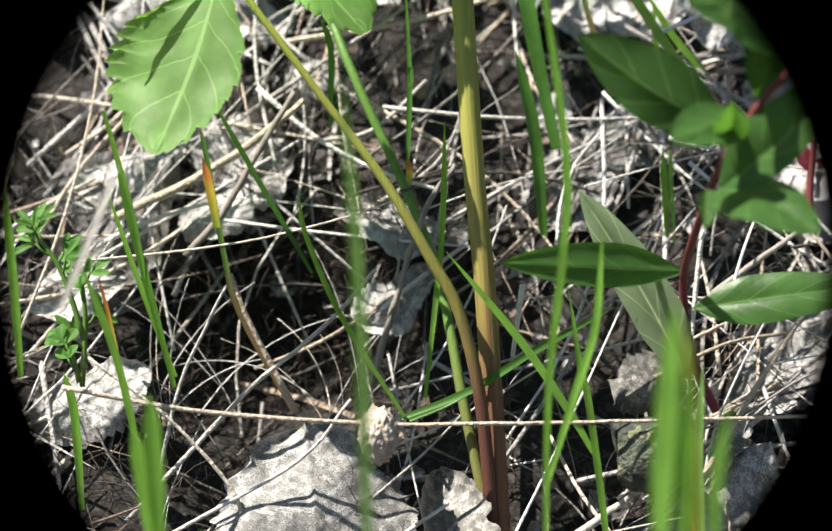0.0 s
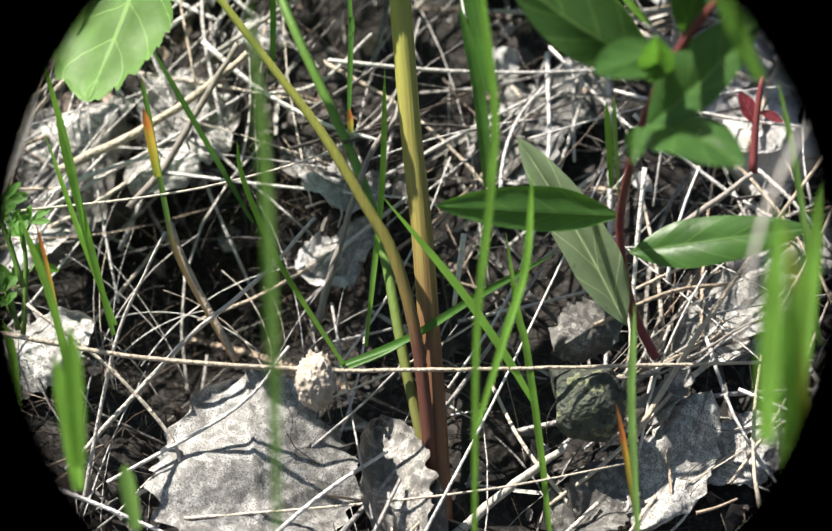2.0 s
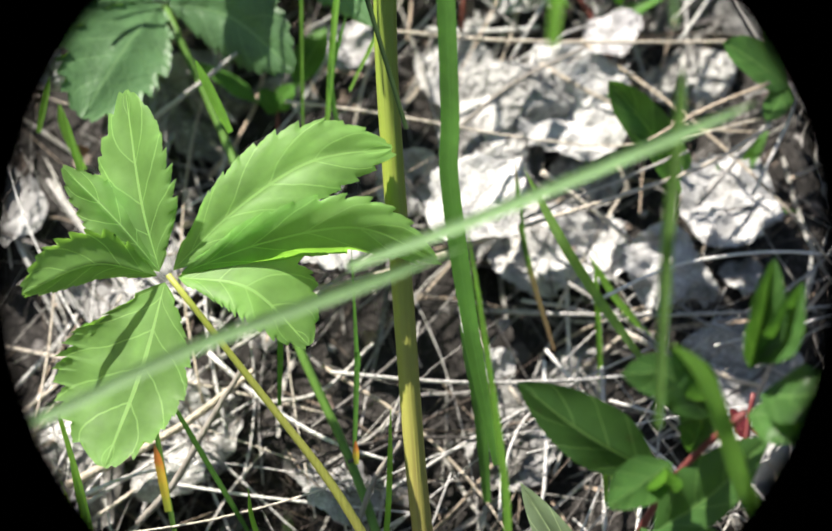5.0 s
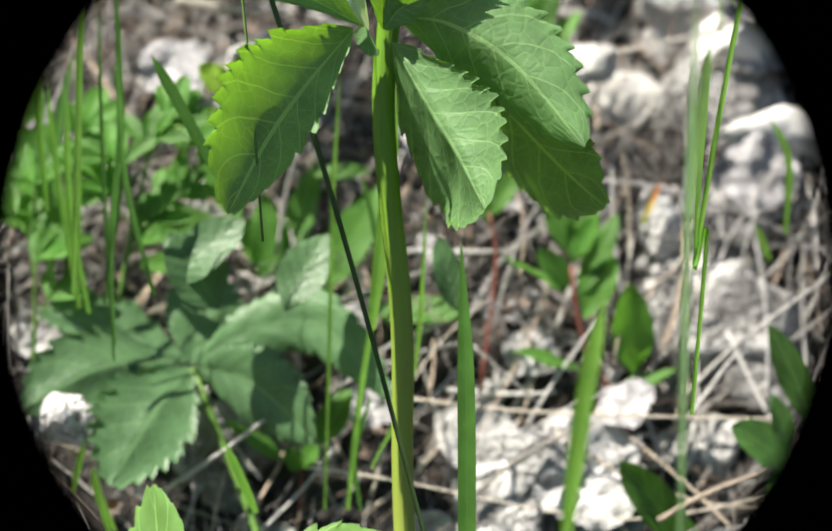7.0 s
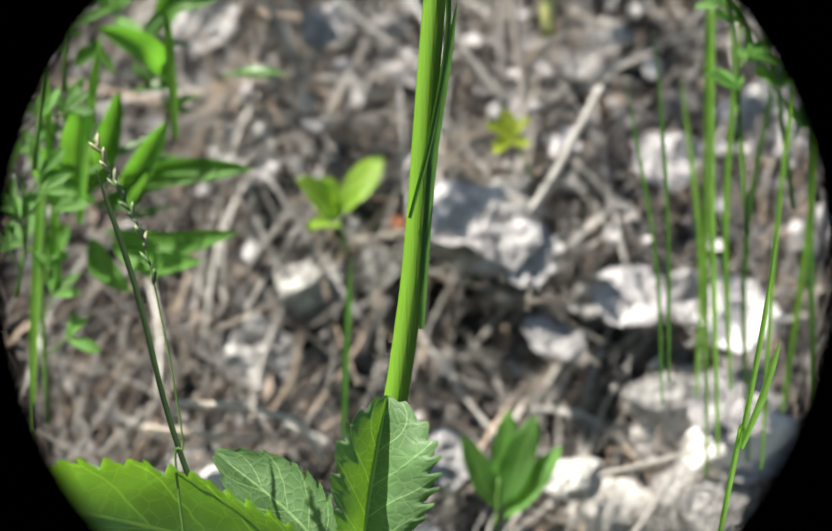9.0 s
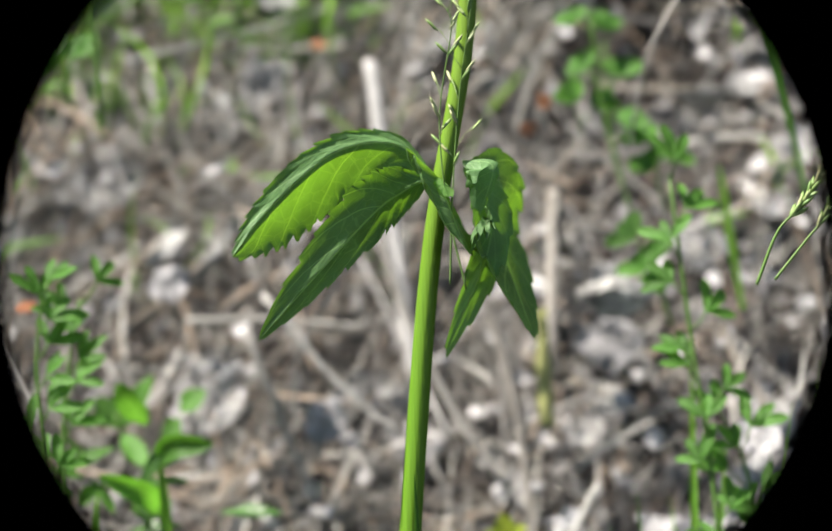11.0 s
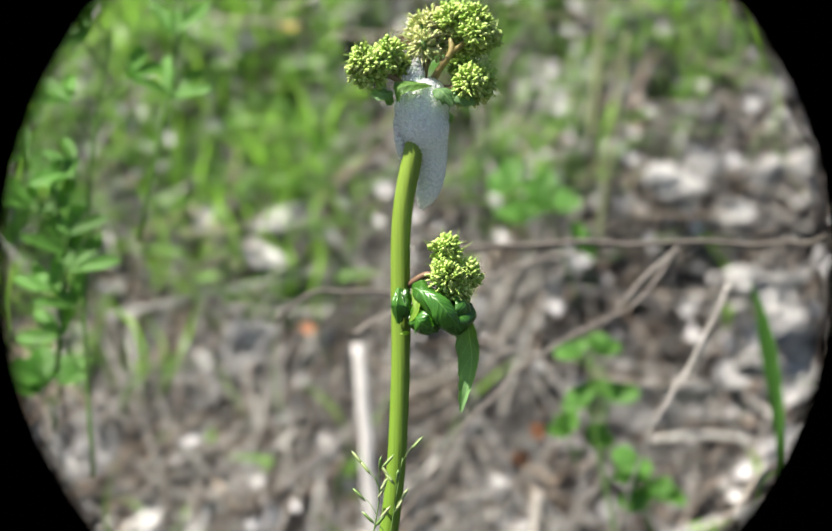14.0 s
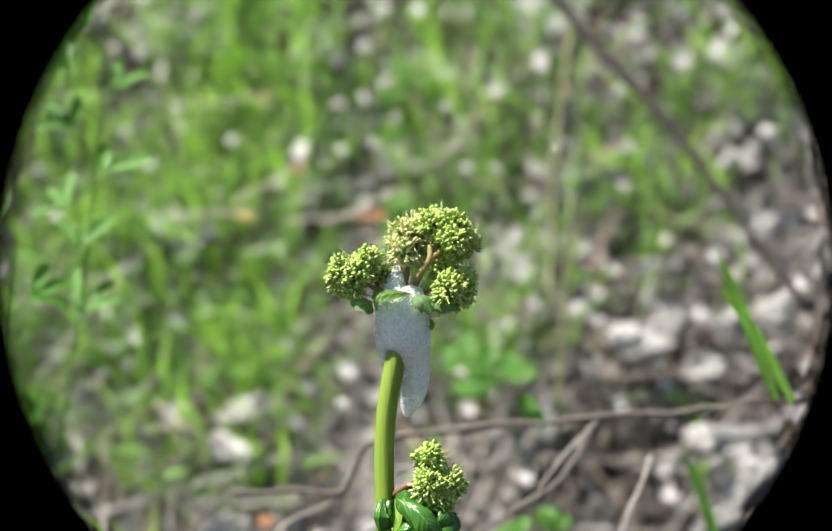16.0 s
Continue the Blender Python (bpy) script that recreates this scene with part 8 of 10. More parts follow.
    dead_leaf((0.1217, 0.1500, 0.3597), 0.0317, 260, 20, 65, 'pale grey dead poplar leaf', POPLAR_DULL)
    dead_leaf((0.0209, 0.0550, 0.1502), 0.0337, 30, 20, 41, 'white dead poplar leaf behind straw')
    dead_leaf((0.0530, 0.0850, 0.1759), 0.0419, 100, 20, 42, 'white dead poplar leaf behind straw')
    dead_leaf((-0.0236, 0.0550, 0.1408), 0.0293, 200, 25, 43, 'pale grey dead poplar leaf')
    dead_leaf((0.0956, 0.0700, 0.1461), 0.0362, 60, 20, 44, 'pale grey dead poplar leaf')
    dead_leaf((0.0203, 0.1000, 0.1844), 0.0319, 140, 20, 45, 'pale grey dead poplar leaf')
    dead_leaf((0.0710, 0.0500, 0.1286), 0.0261, 250, 25, 46, 'pale grey dead poplar leaf')
    dead_leaf((0.0900, 0.0450, 0.0862), 0.0321, 110, 20, 47, 'pale grey dead poplar leaf')
    dead_leaf((0.0830, 0.0700, 0.1050), 0.0294, 20, 20, 48, 'pale grey dead poplar leaf')
    dead_leaf((0.1305, 0.1600, 0.3158), 0.0359, 30, 20, 49, 'white dead poplar leaf behind straw', POPLAR_DULL)
    dead_leaf((-0.0757, 0.1400, 0.3052), 0.0268, 300, 20, 50, 'pale grey dead poplar leaf', POPLAR_DULL)
    dead_leaf((0.0112, 0.1400, 0.2834), 0.0294, 70, 20, 51, 'pale grey dead poplar leaf', POPLAR_DULL)
    dead_leaf((0.1171, 0.1300, 0.2679), 0.0316, 160, 20, 52, 'pale grey dead poplar leaf', POPLAR_DULL)
    rock((0.0937, 0.0450, 0.0748), (0.0167, 0.0075, 0.0126), 40, PALE_STONE, 'whitish stone in the litter')
    rock((0.1199, 0.1550, 0.3153), (0.0201, 0.0077, 0.0128), 41, PALE_STONE, 'whitish stone in the litter')
    rock((0.1288, 0.1400, 0.2809), (0.0214, 0.0064, 0.0107), 42, PALE_STONE, 'whitish stone in the litter')
    # small orange scraps
    dead_leaf((-0.0132, 0.2700, 0.6209), 0.0071, 0, 35, 60, 'small orange-brown dead leaf', RUST)
    dead_leaf((0.0665, 0.2000, 0.5723), 0.0080, 50, 35, 61, 'small orange-brown dead leaf', RUST)
    dead_leaf((0.0724, 0.2000, 0.5824), 0.0063, 100, 35, 62, 'small orange-brown dead leaf', RUST)
    dead_leaf((-0.0323, 0.3800, 0.6660), 0.0068, 150, 35, 63, 'small orange-brown dead leaf', RUST)
    dead_leaf((-0.0913, 0.0800, 0.1681), 0.0044, 200, 35, 64, 'small orange-brown dead leaf', RUST)
    dead_leaf((0.0106, 0.2000, 0.3966), 0.0063, 250, 35, 65, 'small orange-brown dead leaf', RUST)
    dead_leaf((-0.1050, 0.1200, 0.5119), 0.0085, 300, 35, 66, 'small orange-brown dead leaf', RUST)
    dead_leaf((0.0259, 0.4500, 0.7729), 0.0088, 350, 35, 67, 'small orange-brown dead leaf', RUST)
    ragged_leaf((-0.0432, -0.0190, -0.0193), (-0.0473, 0.0110, 0.0263), 0.0647, (0.1, -0.8, 0.6), 5, 0.15, 'large whitish dead poplar leaf with toothed margin at the stem base', LEAF_FACE)
    ragged_leaf((-0.0124, -0.0160, -0.0185), (-0.0147, 0.0040, 0.0134), 0.0238, (0.3, -0.8, 0.5), 8, -0.9, 'curled mouldy grey poplar leaf at the stem base', LEAF_BACK)
    ragged_leaf((-0.0195, -0.0180, -0.0215), (-0.0009, -0.0040, -0.0014), 0.0225, (-0.3, -0.7, 0.6), 14, 0.5, 'curled mouldy grey poplar leaf at the stem base', LEAF_BACK)
    ragged_leaf((0.0479, 0.0040, 0.0383), (0.0286, -0.0040, 0.0286), 0.0191, (0.5, -0.75, 0.25), 21, 0.4, 'grey dead poplar leaf over a mossy stone', LEAF_BACK)
    # broad bleached leaves and stones bedded in the bank
    ragged_leaf((-0.1088, 0.0339, 0.0537), (-0.0805, 0.0560, 0.0962), 0.0280, (-0.1, -0.8, 0.5), 21, 0.20, 'speckled grey dead poplar leaf half buried in straw', LEAF_BACK)
    ragged_leaf((-0.0779, 0.0425, 0.0740), (-0.0482, 0.0547, 0.0975), 0.0260, (0.0, -0.8, 0.5), 22, 0.25, 'white dead poplar leaf behind straw', LEAF_FACE)
    ragged_leaf((-0.1159, 0.0164, 0.0277), (-0.0864, 0.0232, 0.0407), 0.0270, (0.1, -0.8, 0.5), 23, 0.30, 'cream-white dead poplar leaf under grass', LEAF_FACE)
    ragged_leaf((-0.1191, 0.0340, 0.0577), (-0.0927, 0.0370, 0.0634), 0.0200, (0.3, -0.8, 0.5), 24, -0.30, 'white dead poplar leaf behind straw', LEAF_FACE)
    ragged_leaf((0.0560, 0.0609, 0.1056), (0.0284, 0.0491, 0.0828), 0.0270, (-0.1, -0.8, 0.5), 26, 0.30, 'pale mottled dead poplar leaf', LEAF_FACE)
    ragged_leaf((0.0156, 0.0422, 0.0696), (0.0320, 0.0524, 0.0893), 0.0180, (0.0, -0.8, 0.5), 27, -0.50, 'curled mouldy grey dead leaf', LEAF_BACK)
    ragged_leaf((-0.0304, 0.0316, 0.0493), (-0.0121, 0.0384, 0.0623), 0.0160, (0.1, -0.8, 0.5), 28, 0.40, 'white dead leaf scrap among straw', LEAF_FACE)
    ragged_leaf((0.0675, 0.0148, 0.0247), (0.0978, 0.0235, 0.0413), 0.0260, (0.3, -0.8, 0.5), 29, 0.20, 'large whitish dead poplar leaf among stones', LEAF_FACE)
    ragged_leaf((0.0161, 0.0723, 0.1313), (0.0425, 0.0908, 0.1670), 0.0260, (0.0, -0.8, 0.5), 32, 0.30, 'white dead poplar leaf behind straw', LEAF_FACE)
    ragged_leaf((0.0402, 0.0799, 0.1422), (0.0709, 0.0889, 0.1595), 0.0240, (0.1, -0.8, 0.5), 33, -0.40, 'white dead poplar leaf behind straw', LEAF_FACE)
    ragged_leaf((-0.0482, 0.0922, 0.1619), (-0.0697, 0.1035, 0.1837), 0.0220, (0.3, -0.8, 0.5), 34, 0.30, 'grey dead poplar leaf', LEAF_BACK)
    ragged_leaf((-0.1086, 0.0481, 0.0849), (-0.0765, 0.0552, 0.0984), 0.0220, (-0.3, -0.8, 0.5), 35, 0.30, 'white dead poplar leaf behind straw', LEAF_FACE)
    ragged_leaf((0.0253, 0.0566, 0.0974), (0.0344, 0.0506, 0.0857), 0.0160, (-0.1, -0.8, 0.5), 36, 0.30, 'white dead leaf scrap among straw', LEAF_FACE)
    ragged_leaf((0.0093, 0.0999, 0.1805), (0.0390, 0.1211, 0.2213), 0.0220, (0.0, -0.8, 0.5), 37, 0.30, 'pale dead leaf behind the stem', LEAF_FACE)
    ragged_leaf((0.0463, -0.0120, -0.0153), (0.0689, 0.0040, 0.0153), 0.0240, (-0.1, -0.8, 0.5), 46, 0.20, 'white ragged dead leaf standing on edge by the stones', LEAF_FACE)
    ragged_leaf((0.0308, -0.0101, -0.0155), (0.0472, -0.0020, -0.0000), 0.0220, (0.0, -0.8, 0.5), 47, -0.30, 'crumpled mouldy grey dead leaf', LEAF_BACK)
    ragged_leaf((0.0264, -0.0027, -0.0052), (0.0378, -0.0090, -0.0174), 0.0160, (0.1, -0.8, 0.5), 48, 0.80, 'crumpled grey-brown dead leaf', LEAF_BACK)
    ragged_leaf((0.0632, 0.0140, 0.0230), (0.1023, 0.0276, 0.0493), 0.0300, (0.3, -0.8, 0.5), 49, 0.20, 'large whitish dead poplar leaf among stones', LEAF_FACE)
    ragged_leaf((0.0522, -0.0015, 0.0086), (0.0642, 0.0051, 0.0213), 0.0100, (-0.3, -0.8, 0.5), 50, -0.50, 'curled pale dead leaf', LEAF_FACE)
    ragged_leaf((0.0652, -0.0007, -0.0052), (0.0867, 0.0062, 0.0081), 0.0240, (-0.1, -0.8, 0.5), 51, 0.30, 'white dead poplar leaf under grass', LEAF_FACE)
    ragged_leaf((0.0206, 0.2049, 0.3941), (0.0617, 0.2134, 0.4103), 0.0260, (0.1, -0.8, 0.5), 38, 0.30, 'pale mauve-grey dead leaf in the litter', LEAF_FACE)
    ragged_leaf((0.0676, 0.1903, 0.3660), (0.1034, 0.1935, 0.3722), 0.0260, (0.3, -0.8, 0.5), 39, 0.30, 'pale mauve-grey dead leaf in the litter', LEAF_FACE)
    ragged_leaf((-0.0312, 0.1941, 0.3694), (-0.0094, 0.2015, 0.3836), 0.0200, (-0.3, -0.8, 0.5), 40, 0.30, 'pale mauve-grey dead leaf in the litter', LEAF_FACE)
    ragged_leaf((0.1515, 0.2442, 0.4697), (0.1657, 0.2350, 0.4519), 0.0220, (-0.1, -0.8, 0.5), 41, 0.30, 'pale mauve-grey dead leaf in the litter', LEAF_FACE)
    ragged_leaf((0.0824, 0.2616, 0.4992), (0.1114, 0.2551, 0.4868), 0.0200, (0.0, -0.8, 0.5), 42, 0.30, 'pale mauve-grey dead leaf in the litter', LEAF_FACE)
    ragged_leaf((0.0864, 0.2486, 0.4743), (0.1069, 0.2448, 0.4670), 0.0160, (0.1, -0.8, 0.5), 43, 0.30, 'pale mauve-grey dead leaf in the litter', LEAF_FACE)
    ragged_leaf((-0.0218, 0.2460, 0.4693), (0.0016, 0.2501, 0.4772), 0.0170, (0.3, -0.8, 0.5), 44, 0.30, 'pale mauve-grey dead leaf in the litter', LEAF_FACE)
    ragged_leaf((0.1079, 0.3867, 0.7705), (0.1550, 0.3884, 0.7738), 0.0160, (-0.1, -0.8, 0.5), 71, 0.30, 'cream-white dead leaf lying among grass', LEAF_FACE)
    ragged_leaf((0.1376, 0.3995, 0.7837), (0.1588, 0.4024, 0.7893), 0.0100, (0.0, -0.8, 0.5), 72, 0.30, 'small yellowish dead leaf among grass', STRAW_TAN)
    ragged_leaf((0.1437, 0.3469, 0.6941), (0.1728, 0.3491, 0.6983), 0.0170, (0.1, -0.8, 0.5), 73, 0.30, 'crumpled white dead leaf in the litter', LEAF_FACE)
    ragged_leaf((0.1632, 0.3359, 0.6729), (0.1860, 0.3382, 0.6773), 0.0140, (0.3, -0.8, 0.5), 74, -0.30, 'whitish dead leaf in the litter', LEAF_FACE)
    ragged_leaf((0.1728, 0.3177, 0.6379), (0.1988, 0.3210, 0.6442), 0.0170, (-0.3, -0.8, 0.5), 75, 0.30, 'whitish dead leaf in the litter', LEAF_FACE)
    ragged_leaf((0.1618, 0.4216, 0.8377), (0.1768, 0.4234, 0.8411), 0.0100, (-0.1, -0.8, 0.5), 76, 0.30, 'white dead leaf scrap among grass', LEAF_FACE)
    ragged_leaf((-0.0417, 0.3328, 0.6669), (-0.0160, 0.3375, 0.6760), 0.0150, (0.0, -0.8, 0.5), 77, 0.30, 'pale pinkish dead leaf in the litter', LEAF_FACE)
    ragged_leaf((0.1502, 0.3635, 0.7260), (0.1650, 0.3643, 0.7275), 0.0090, (0.1, -0.8, 0.5), 78, 0.30, 'white dead leaf scrap among grass', LEAF_FACE)
    ragged_leaf((0.0975, 0.3547, 0.7090), (0.1163, 0.3527, 0.7051), 0.0100, (0.3, -0.8, 0.5), 79, 0.30, 'grey-brown dead leaf scrap', LEAF_BACK)
    ragged_leaf((0.1911, 0.3702, 0.7389), (0.2076, 0.3681, 0.7349), 0.0100, (-0.3, -0.8, 0.5), 80, 0.30, 'white dead leaf scrap among grass', LEAF_FACE)
    ragged_leaf((0.1360, 0.3449, 0.6901), (0.1745, 0.3497, 0.6994), 0.0170, (-0.1, -0.8, 0.5), 81, 0.30, 'white dead leaf lying in the litter', LEAF_FACE)
    ragged_leaf((0.1985, 0.3484, 0.6969), (0.2205, 0.3525, 0.7048), 0.0140, (0.0, -0.8, 0.5), 82, 0.30, 'white dead leaf lying in the litter', LEAF_FACE)
    ragged_leaf((0.1671, 0.3178, 0.6381), (0.2061, 0.3235, 0.6490), 0.0150, (0.1, -0.8, 0.5), 83, 0.30, 'large white dead leaf lying in the litter', LEAF_FACE)
    ragged_leaf((0.1352, 0.2967, 0.5975), (0.1624, 0.2973, 0.5986), 0.0090, (0.3, -0.8, 0.5), 84, 1.20, 'white dead leaf curled into a bowl', LEAF_FACE)
    ragged_leaf((-0.0443, 0.3283, 0.6582), (-0.0233, 0.3238, 0.6497), 0.0140, (-0.3, -0.8, 0.5), 85, 0.30, 'pale pinkish dead leaf in the litter', LEAF_FACE)
    ragged_leaf((-0.0881, 0.2644, 0.5353), (-0.0711, 0.2717, 0.5495), 0.0150, (-0.1, -0.8, 0.5), 86, 0.30, 'pale mauve-grey dead leaf in the litter', LEAF_FACE)
    ragged_leaf((-0.0678, 0.2607, 0.5282), (-0.0500, 0.2728, 0.5515), 0.0090, (0.0, -0.8, 0.5), 87, 0.40, 'long pale curled dead leaf', LEAF_FACE)
    ragged_leaf((0.1695, 0.2756, 0.5570), (0.1792, 0.2834, 0.5720), 0.0080, (0.1, -0.8, 0.5), 88, 0.40, 'white dead leaf standing on edge', LEAF_FACE)
    ragged_leaf((0.0445, 0.2985, 0.6009), (0.0629, 0.3044, 0.6123), 0.0100, (0.3, -0.8, 0.5), 89, 0.40, 'grey dead leaf in the litter', LEAF_BACK)
    ragged_leaf((0.0255, 0.3548, 0.7553), (0.0398, 0.3558, 0.7574), 0.0070, (-0.3, -0.8, 0.5), 90, 0.30, 'small orange dead leaf in the grass', ORANGE_LEAF)
    ragged_leaf((-0.0295, 0.3576, 0.7607), (-0.0196, 0.3580, 0.7615), 0.0060, (-0.1, -0.8, 0.5), 91, 0.30, 'small yellow dead leaf in the grass', YELLOW_DRY)
    ragged_leaf((-0.0201, 0.3902, 0.8235), (-0.0124, 0.3914, 0.8258), 0.0050, (0.0, -0.8, 0.5), 92, 0.30, 'small yellow dead leaf in the grass', YELLOW_DRY)
    ragged_leaf((-0.0036, 0.3684, 0.7815), (0.0039, 0.3718, 0.7880), 0.0050, (0.1, -0.8, 0.5), 93, 0.30, 'small orange dead leaf in the grass', ORANGE_LEAF)
    ragged_leaf((0.0822, 0.3781, 0.8002), (0.0866, 0.3824, 0.8085), 0.0040, (0.3, -0.8, 0.5), 94, 0.30, 'small orange dead leaf in the grass', ORANGE_LEAF)
    ragged_leaf((0.0405, 0.3593, 0.7641), (0.0468, 0.3612, 0.7677), 0.0040, (-0.3, -0.8, 0.5), 95, 0.30, 'small orange dead leaf in the grass', ORANGE_LEAF)
    rock((0.1092, 0.1747, 0.3168), (0.0200, 0.0054, 0.0090), 60, STONE, 'pale angular limestone block bedded in the bank')
    rock((0.1216, 0.1558, 0.2803), (0.0270, 0.0108, 0.0180), 61, STONE, 'pale angular limestone block bedded in the bank')
    rock((0.1032, 0.1255, 0.2222), (0.0240, 0.0108, 0.0180), 62, STONE, 'pale angular limestone block bedded in the bank')
    rock((0.0495, 0.0992, 0.1716), (0.0210, 0.0084, 0.0140), 63, STONE_DARK, 'pale angular limestone block bedded in the bank')
    rock((0.1226, 0.1122, 0.1965), (0.0200, 0.0084, 0.0140), 64, STONE_DARK, 'pale angular limestone block bedded in the bank')
    rock((0.0878, 0.1413, 0.2525), (0.0060, 0.0072, 0.0120), 65, PALE_STONE, 'pale angular limestone block bedded in the bank')
    rock((0.0800, 0.1629, 0.2940), (0.0140, 0.0060, 0.0100), 66, PALE_STONE, 'pale angular limestone block bedded in the bank')
    rock((0.0342, 0.0998, 0.1726), (0.0180, 0.0060, 0.0100), 67, STONE, 'pale angular limestone block bedded in the bank')
    rock((0.1159, 0.1792, 0.3253), (0.0240, 0.0096, 0.0160), 68, STONE_DARK, 'pale angular limestone block bedded in the bank')
    rock((0.0930, 0.2000, 0.3654), (0.0180, 0.0072, 0.0120), 69, STONE, 'pale angular limestone block bedded in the bank')
    rock((0.0499, 0.2150, 0.3943), (0.0260, 0.0096, 0.0160), 70, PALE_STONE, 'pale angular limestone block bedded in the bank')
    rock((-0.0222, 0.2025, 0.3702), (0.0140, 0.0054, 0.0090), 71, STONE, 'pale angular limestone block bedded in the bank')
    cone((-0.0291, -0.0120, 0.0254))


GRASS_DARK = leaf_material("dark_grass", (0.065, 0.16, 0.03), (0.08, 0.19, 0.04), 0.35, 0.42, 0.0, 0.0)
DARK_STALK = leaf_material("dark_grass_stalk", (0.035, 0.065, 0.022), (0.05, 0.08, 0.03), 0.15, 0.5, 0.0, 0.0)
MEADOW = leaf_material("meadow_grass", (0.19, 0.335, 0.1), (0.2, 0.345, 0.105), 0.45, 0.45, 0.0, 0.0)
GRASS_PALE = leaf_material("pale_grass", (0.19, 0.335, 0.1), (0.22, 0.36, 0.13), 0.45, 0.5, 0.0, 0.0)
GRASS_BLUE = leaf_material("bluish_grass", (0.27, 0.44, 0.21), (0.3, 0.46, 0.24), 0.35, 0.5, 0.0, 0.0)
YELLOW_LEAF = leaf_material("yellow_green_leaf", (0.27, 0.34, 0.04), (0.4, 0.4, 0.1), 0.4, 0.5, 0.0, 5.0)
RED_LEAF = leaf_material("red_leaf", (0.2, 0.035, 0.05), (0.3, 0.1, 0.1), 0.3, 0.5, 0.0, 5.0)
RED_STALK = stalk_material("red_stalk", (0.12, 0.025, 0.035), (0.16, 0.06, 0.04), 0.0, 0.3)
STRAW_PALE = dry_material("pale_straw", [(0.15, (0.11, 0.1, 0.09)), (0.5, (0.42, 0.4, 0.37)), (0.9, (0.7, 0.68, 0.65))], 0.6, (800, 800, 800), False)
STRAW_TAN = dry_material("tan_straw", [(0.1, (0.2, 0.145, 0.1)), (0.5, (0.44, 0.37, 0.29)), (0.9, (0.64, 0.58, 0.5))], 0.6, (800, 800, 800), False)
PALE_WOOD = dry_material("bleached_stalk", [(0.1, (0.3, 0.285, 0.28)), (0.9, (0.52, 0.5, 0.49))], 0.8, (600, 600, 80), False)
GREEN_WOOD = dry_material("greenish_stalk", [(0.1, (0.16, 0.17, 0.05)), (0.9, (0.36, 0.36, 0.14))], 0.8, (600, 600, 80), False)
DARK_WOOD = dry_material("dark_branch", [(0.1, (0.06, 0.05, 0.04)), (0.9, (0.17, 0.15, 0.13))], 0.85, (600, 600, 80), False)
GRASS_STALK = dry_material("dry_green_stalk", [(0.1, (0.1, 0.12, 0.05)), (0.9, (0.22, 0.23, 0.11))], 0.8, (600, 600, 80), False)
RUST = dry_material("orange_dead_leaf", [(0.1, (0.3, 0.1, 0.04)), (0.9, (0.5, 0.22, 0.1))], 0.7, (500, 500, 500), False)
STONE_DARK = stone_material("grey_stone", (0.14, 0.135, 0.13), (0.36, 0.35, 0.34))
PALE_STONE = dry_material("whitish_stone", [(0.1, (0.4, 0.39, 0.37)), (0.9, (0.66, 0.64, 0.61))], 0.9, (120, 120, 120), False)
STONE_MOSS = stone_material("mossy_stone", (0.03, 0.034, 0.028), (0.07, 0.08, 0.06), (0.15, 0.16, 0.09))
HUSK = dry_material("nut_husk", [(0.25, (0.09, 0.055, 0.04)), (0.5, (0.4, 0.34, 0.28)), (0.8, (0.7, 0.65, 0.58))], 0.7, (330, 330, 330), False)


def banded(name, stops, scale):
    """A dying blade, its colour changing along its length."""
    m, nt, p = nodes_of(name)
    uv = nt.nodes.new("ShaderNodeUVMap")
    sep = nt.nodes.new("ShaderNodeSeparateXYZ")
    nt.links.new(uv.outputs[0], sep.inputs[0])
    f = math_node(nt, 'ADD', sep.outputs[0], math_node(nt, 'MULTIPLY', math_node(nt, 'SUBTRACT', noise_fac(nt, scale, 3), 0.5), 0.5))
    nt.links.new(ramp(nt, f, stops).outputs[0], p.inputs["Base Color"])
    p.inputs["Roughness"].default_value = 0.5
    tr = nt.nodes.new("ShaderNodeBsdfTranslucent")
    nt.links.new(p.inputs["Base Color"].links[0].from_socket, tr.inputs["Color"])
    mx = node(nt, "ShaderNodeMixShader", Fac=0.4)
    nt.links.new(p.outputs[0], mx.inputs[1])
    nt.links.new(tr.outputs[0], mx.inputs[2])
    nt.links.new(mx.outputs[0], nt.nodes["Material Output"].inputs["Surface"])
    return m


STRAW_BLADE = banded("dry_blade", [(0.0, (0.46, 0.43, 0.39)), (1.0, (0.64, 0.61, 0.57))], 300)
GRASS_YELLOW = banded("dying_grass", [(0.0, (0.3, 0.36, 0.04)), (0.4, (0.6, 0.42, 0.05)), (0.7, (0.6, 0.2, 0.04)), (1.0, (0.2, 0.08, 0.03))], 400)
GRASS_BROWN = banded("browning_grass", [(0.0, (0.2, 0.13, 0.07)), (0.35, (0.16, 0.13, 0.05)), (0.5, (0.1, 0.2, 0.03)), (0.8, (0.08, 0.18, 0.03)), (1.0, (0.16, 0.1, 0.05))], 200)


def grass_blade(pts, width, material, fold=0.3, twist=0.0, tip=0.7, base=0.6, label="fresh green grass blade", face=None):
    k = int(abs(pts[0][0] * 7919 + pts[-1][2] * 104729) * 10) % 7
    face = face or (0.25 * (k - 3) / 3, -1, 0.4)
    bm = ribbon(bmesh.new(), pts, width, face, fold, twist, max(10, 5 * (len(pts) - 1)), tip, 4, base)
    ob = part("wild_grass", bm, material, at=TILT)
    return tagged(ob, label, "grass", "grass blades round the plant")


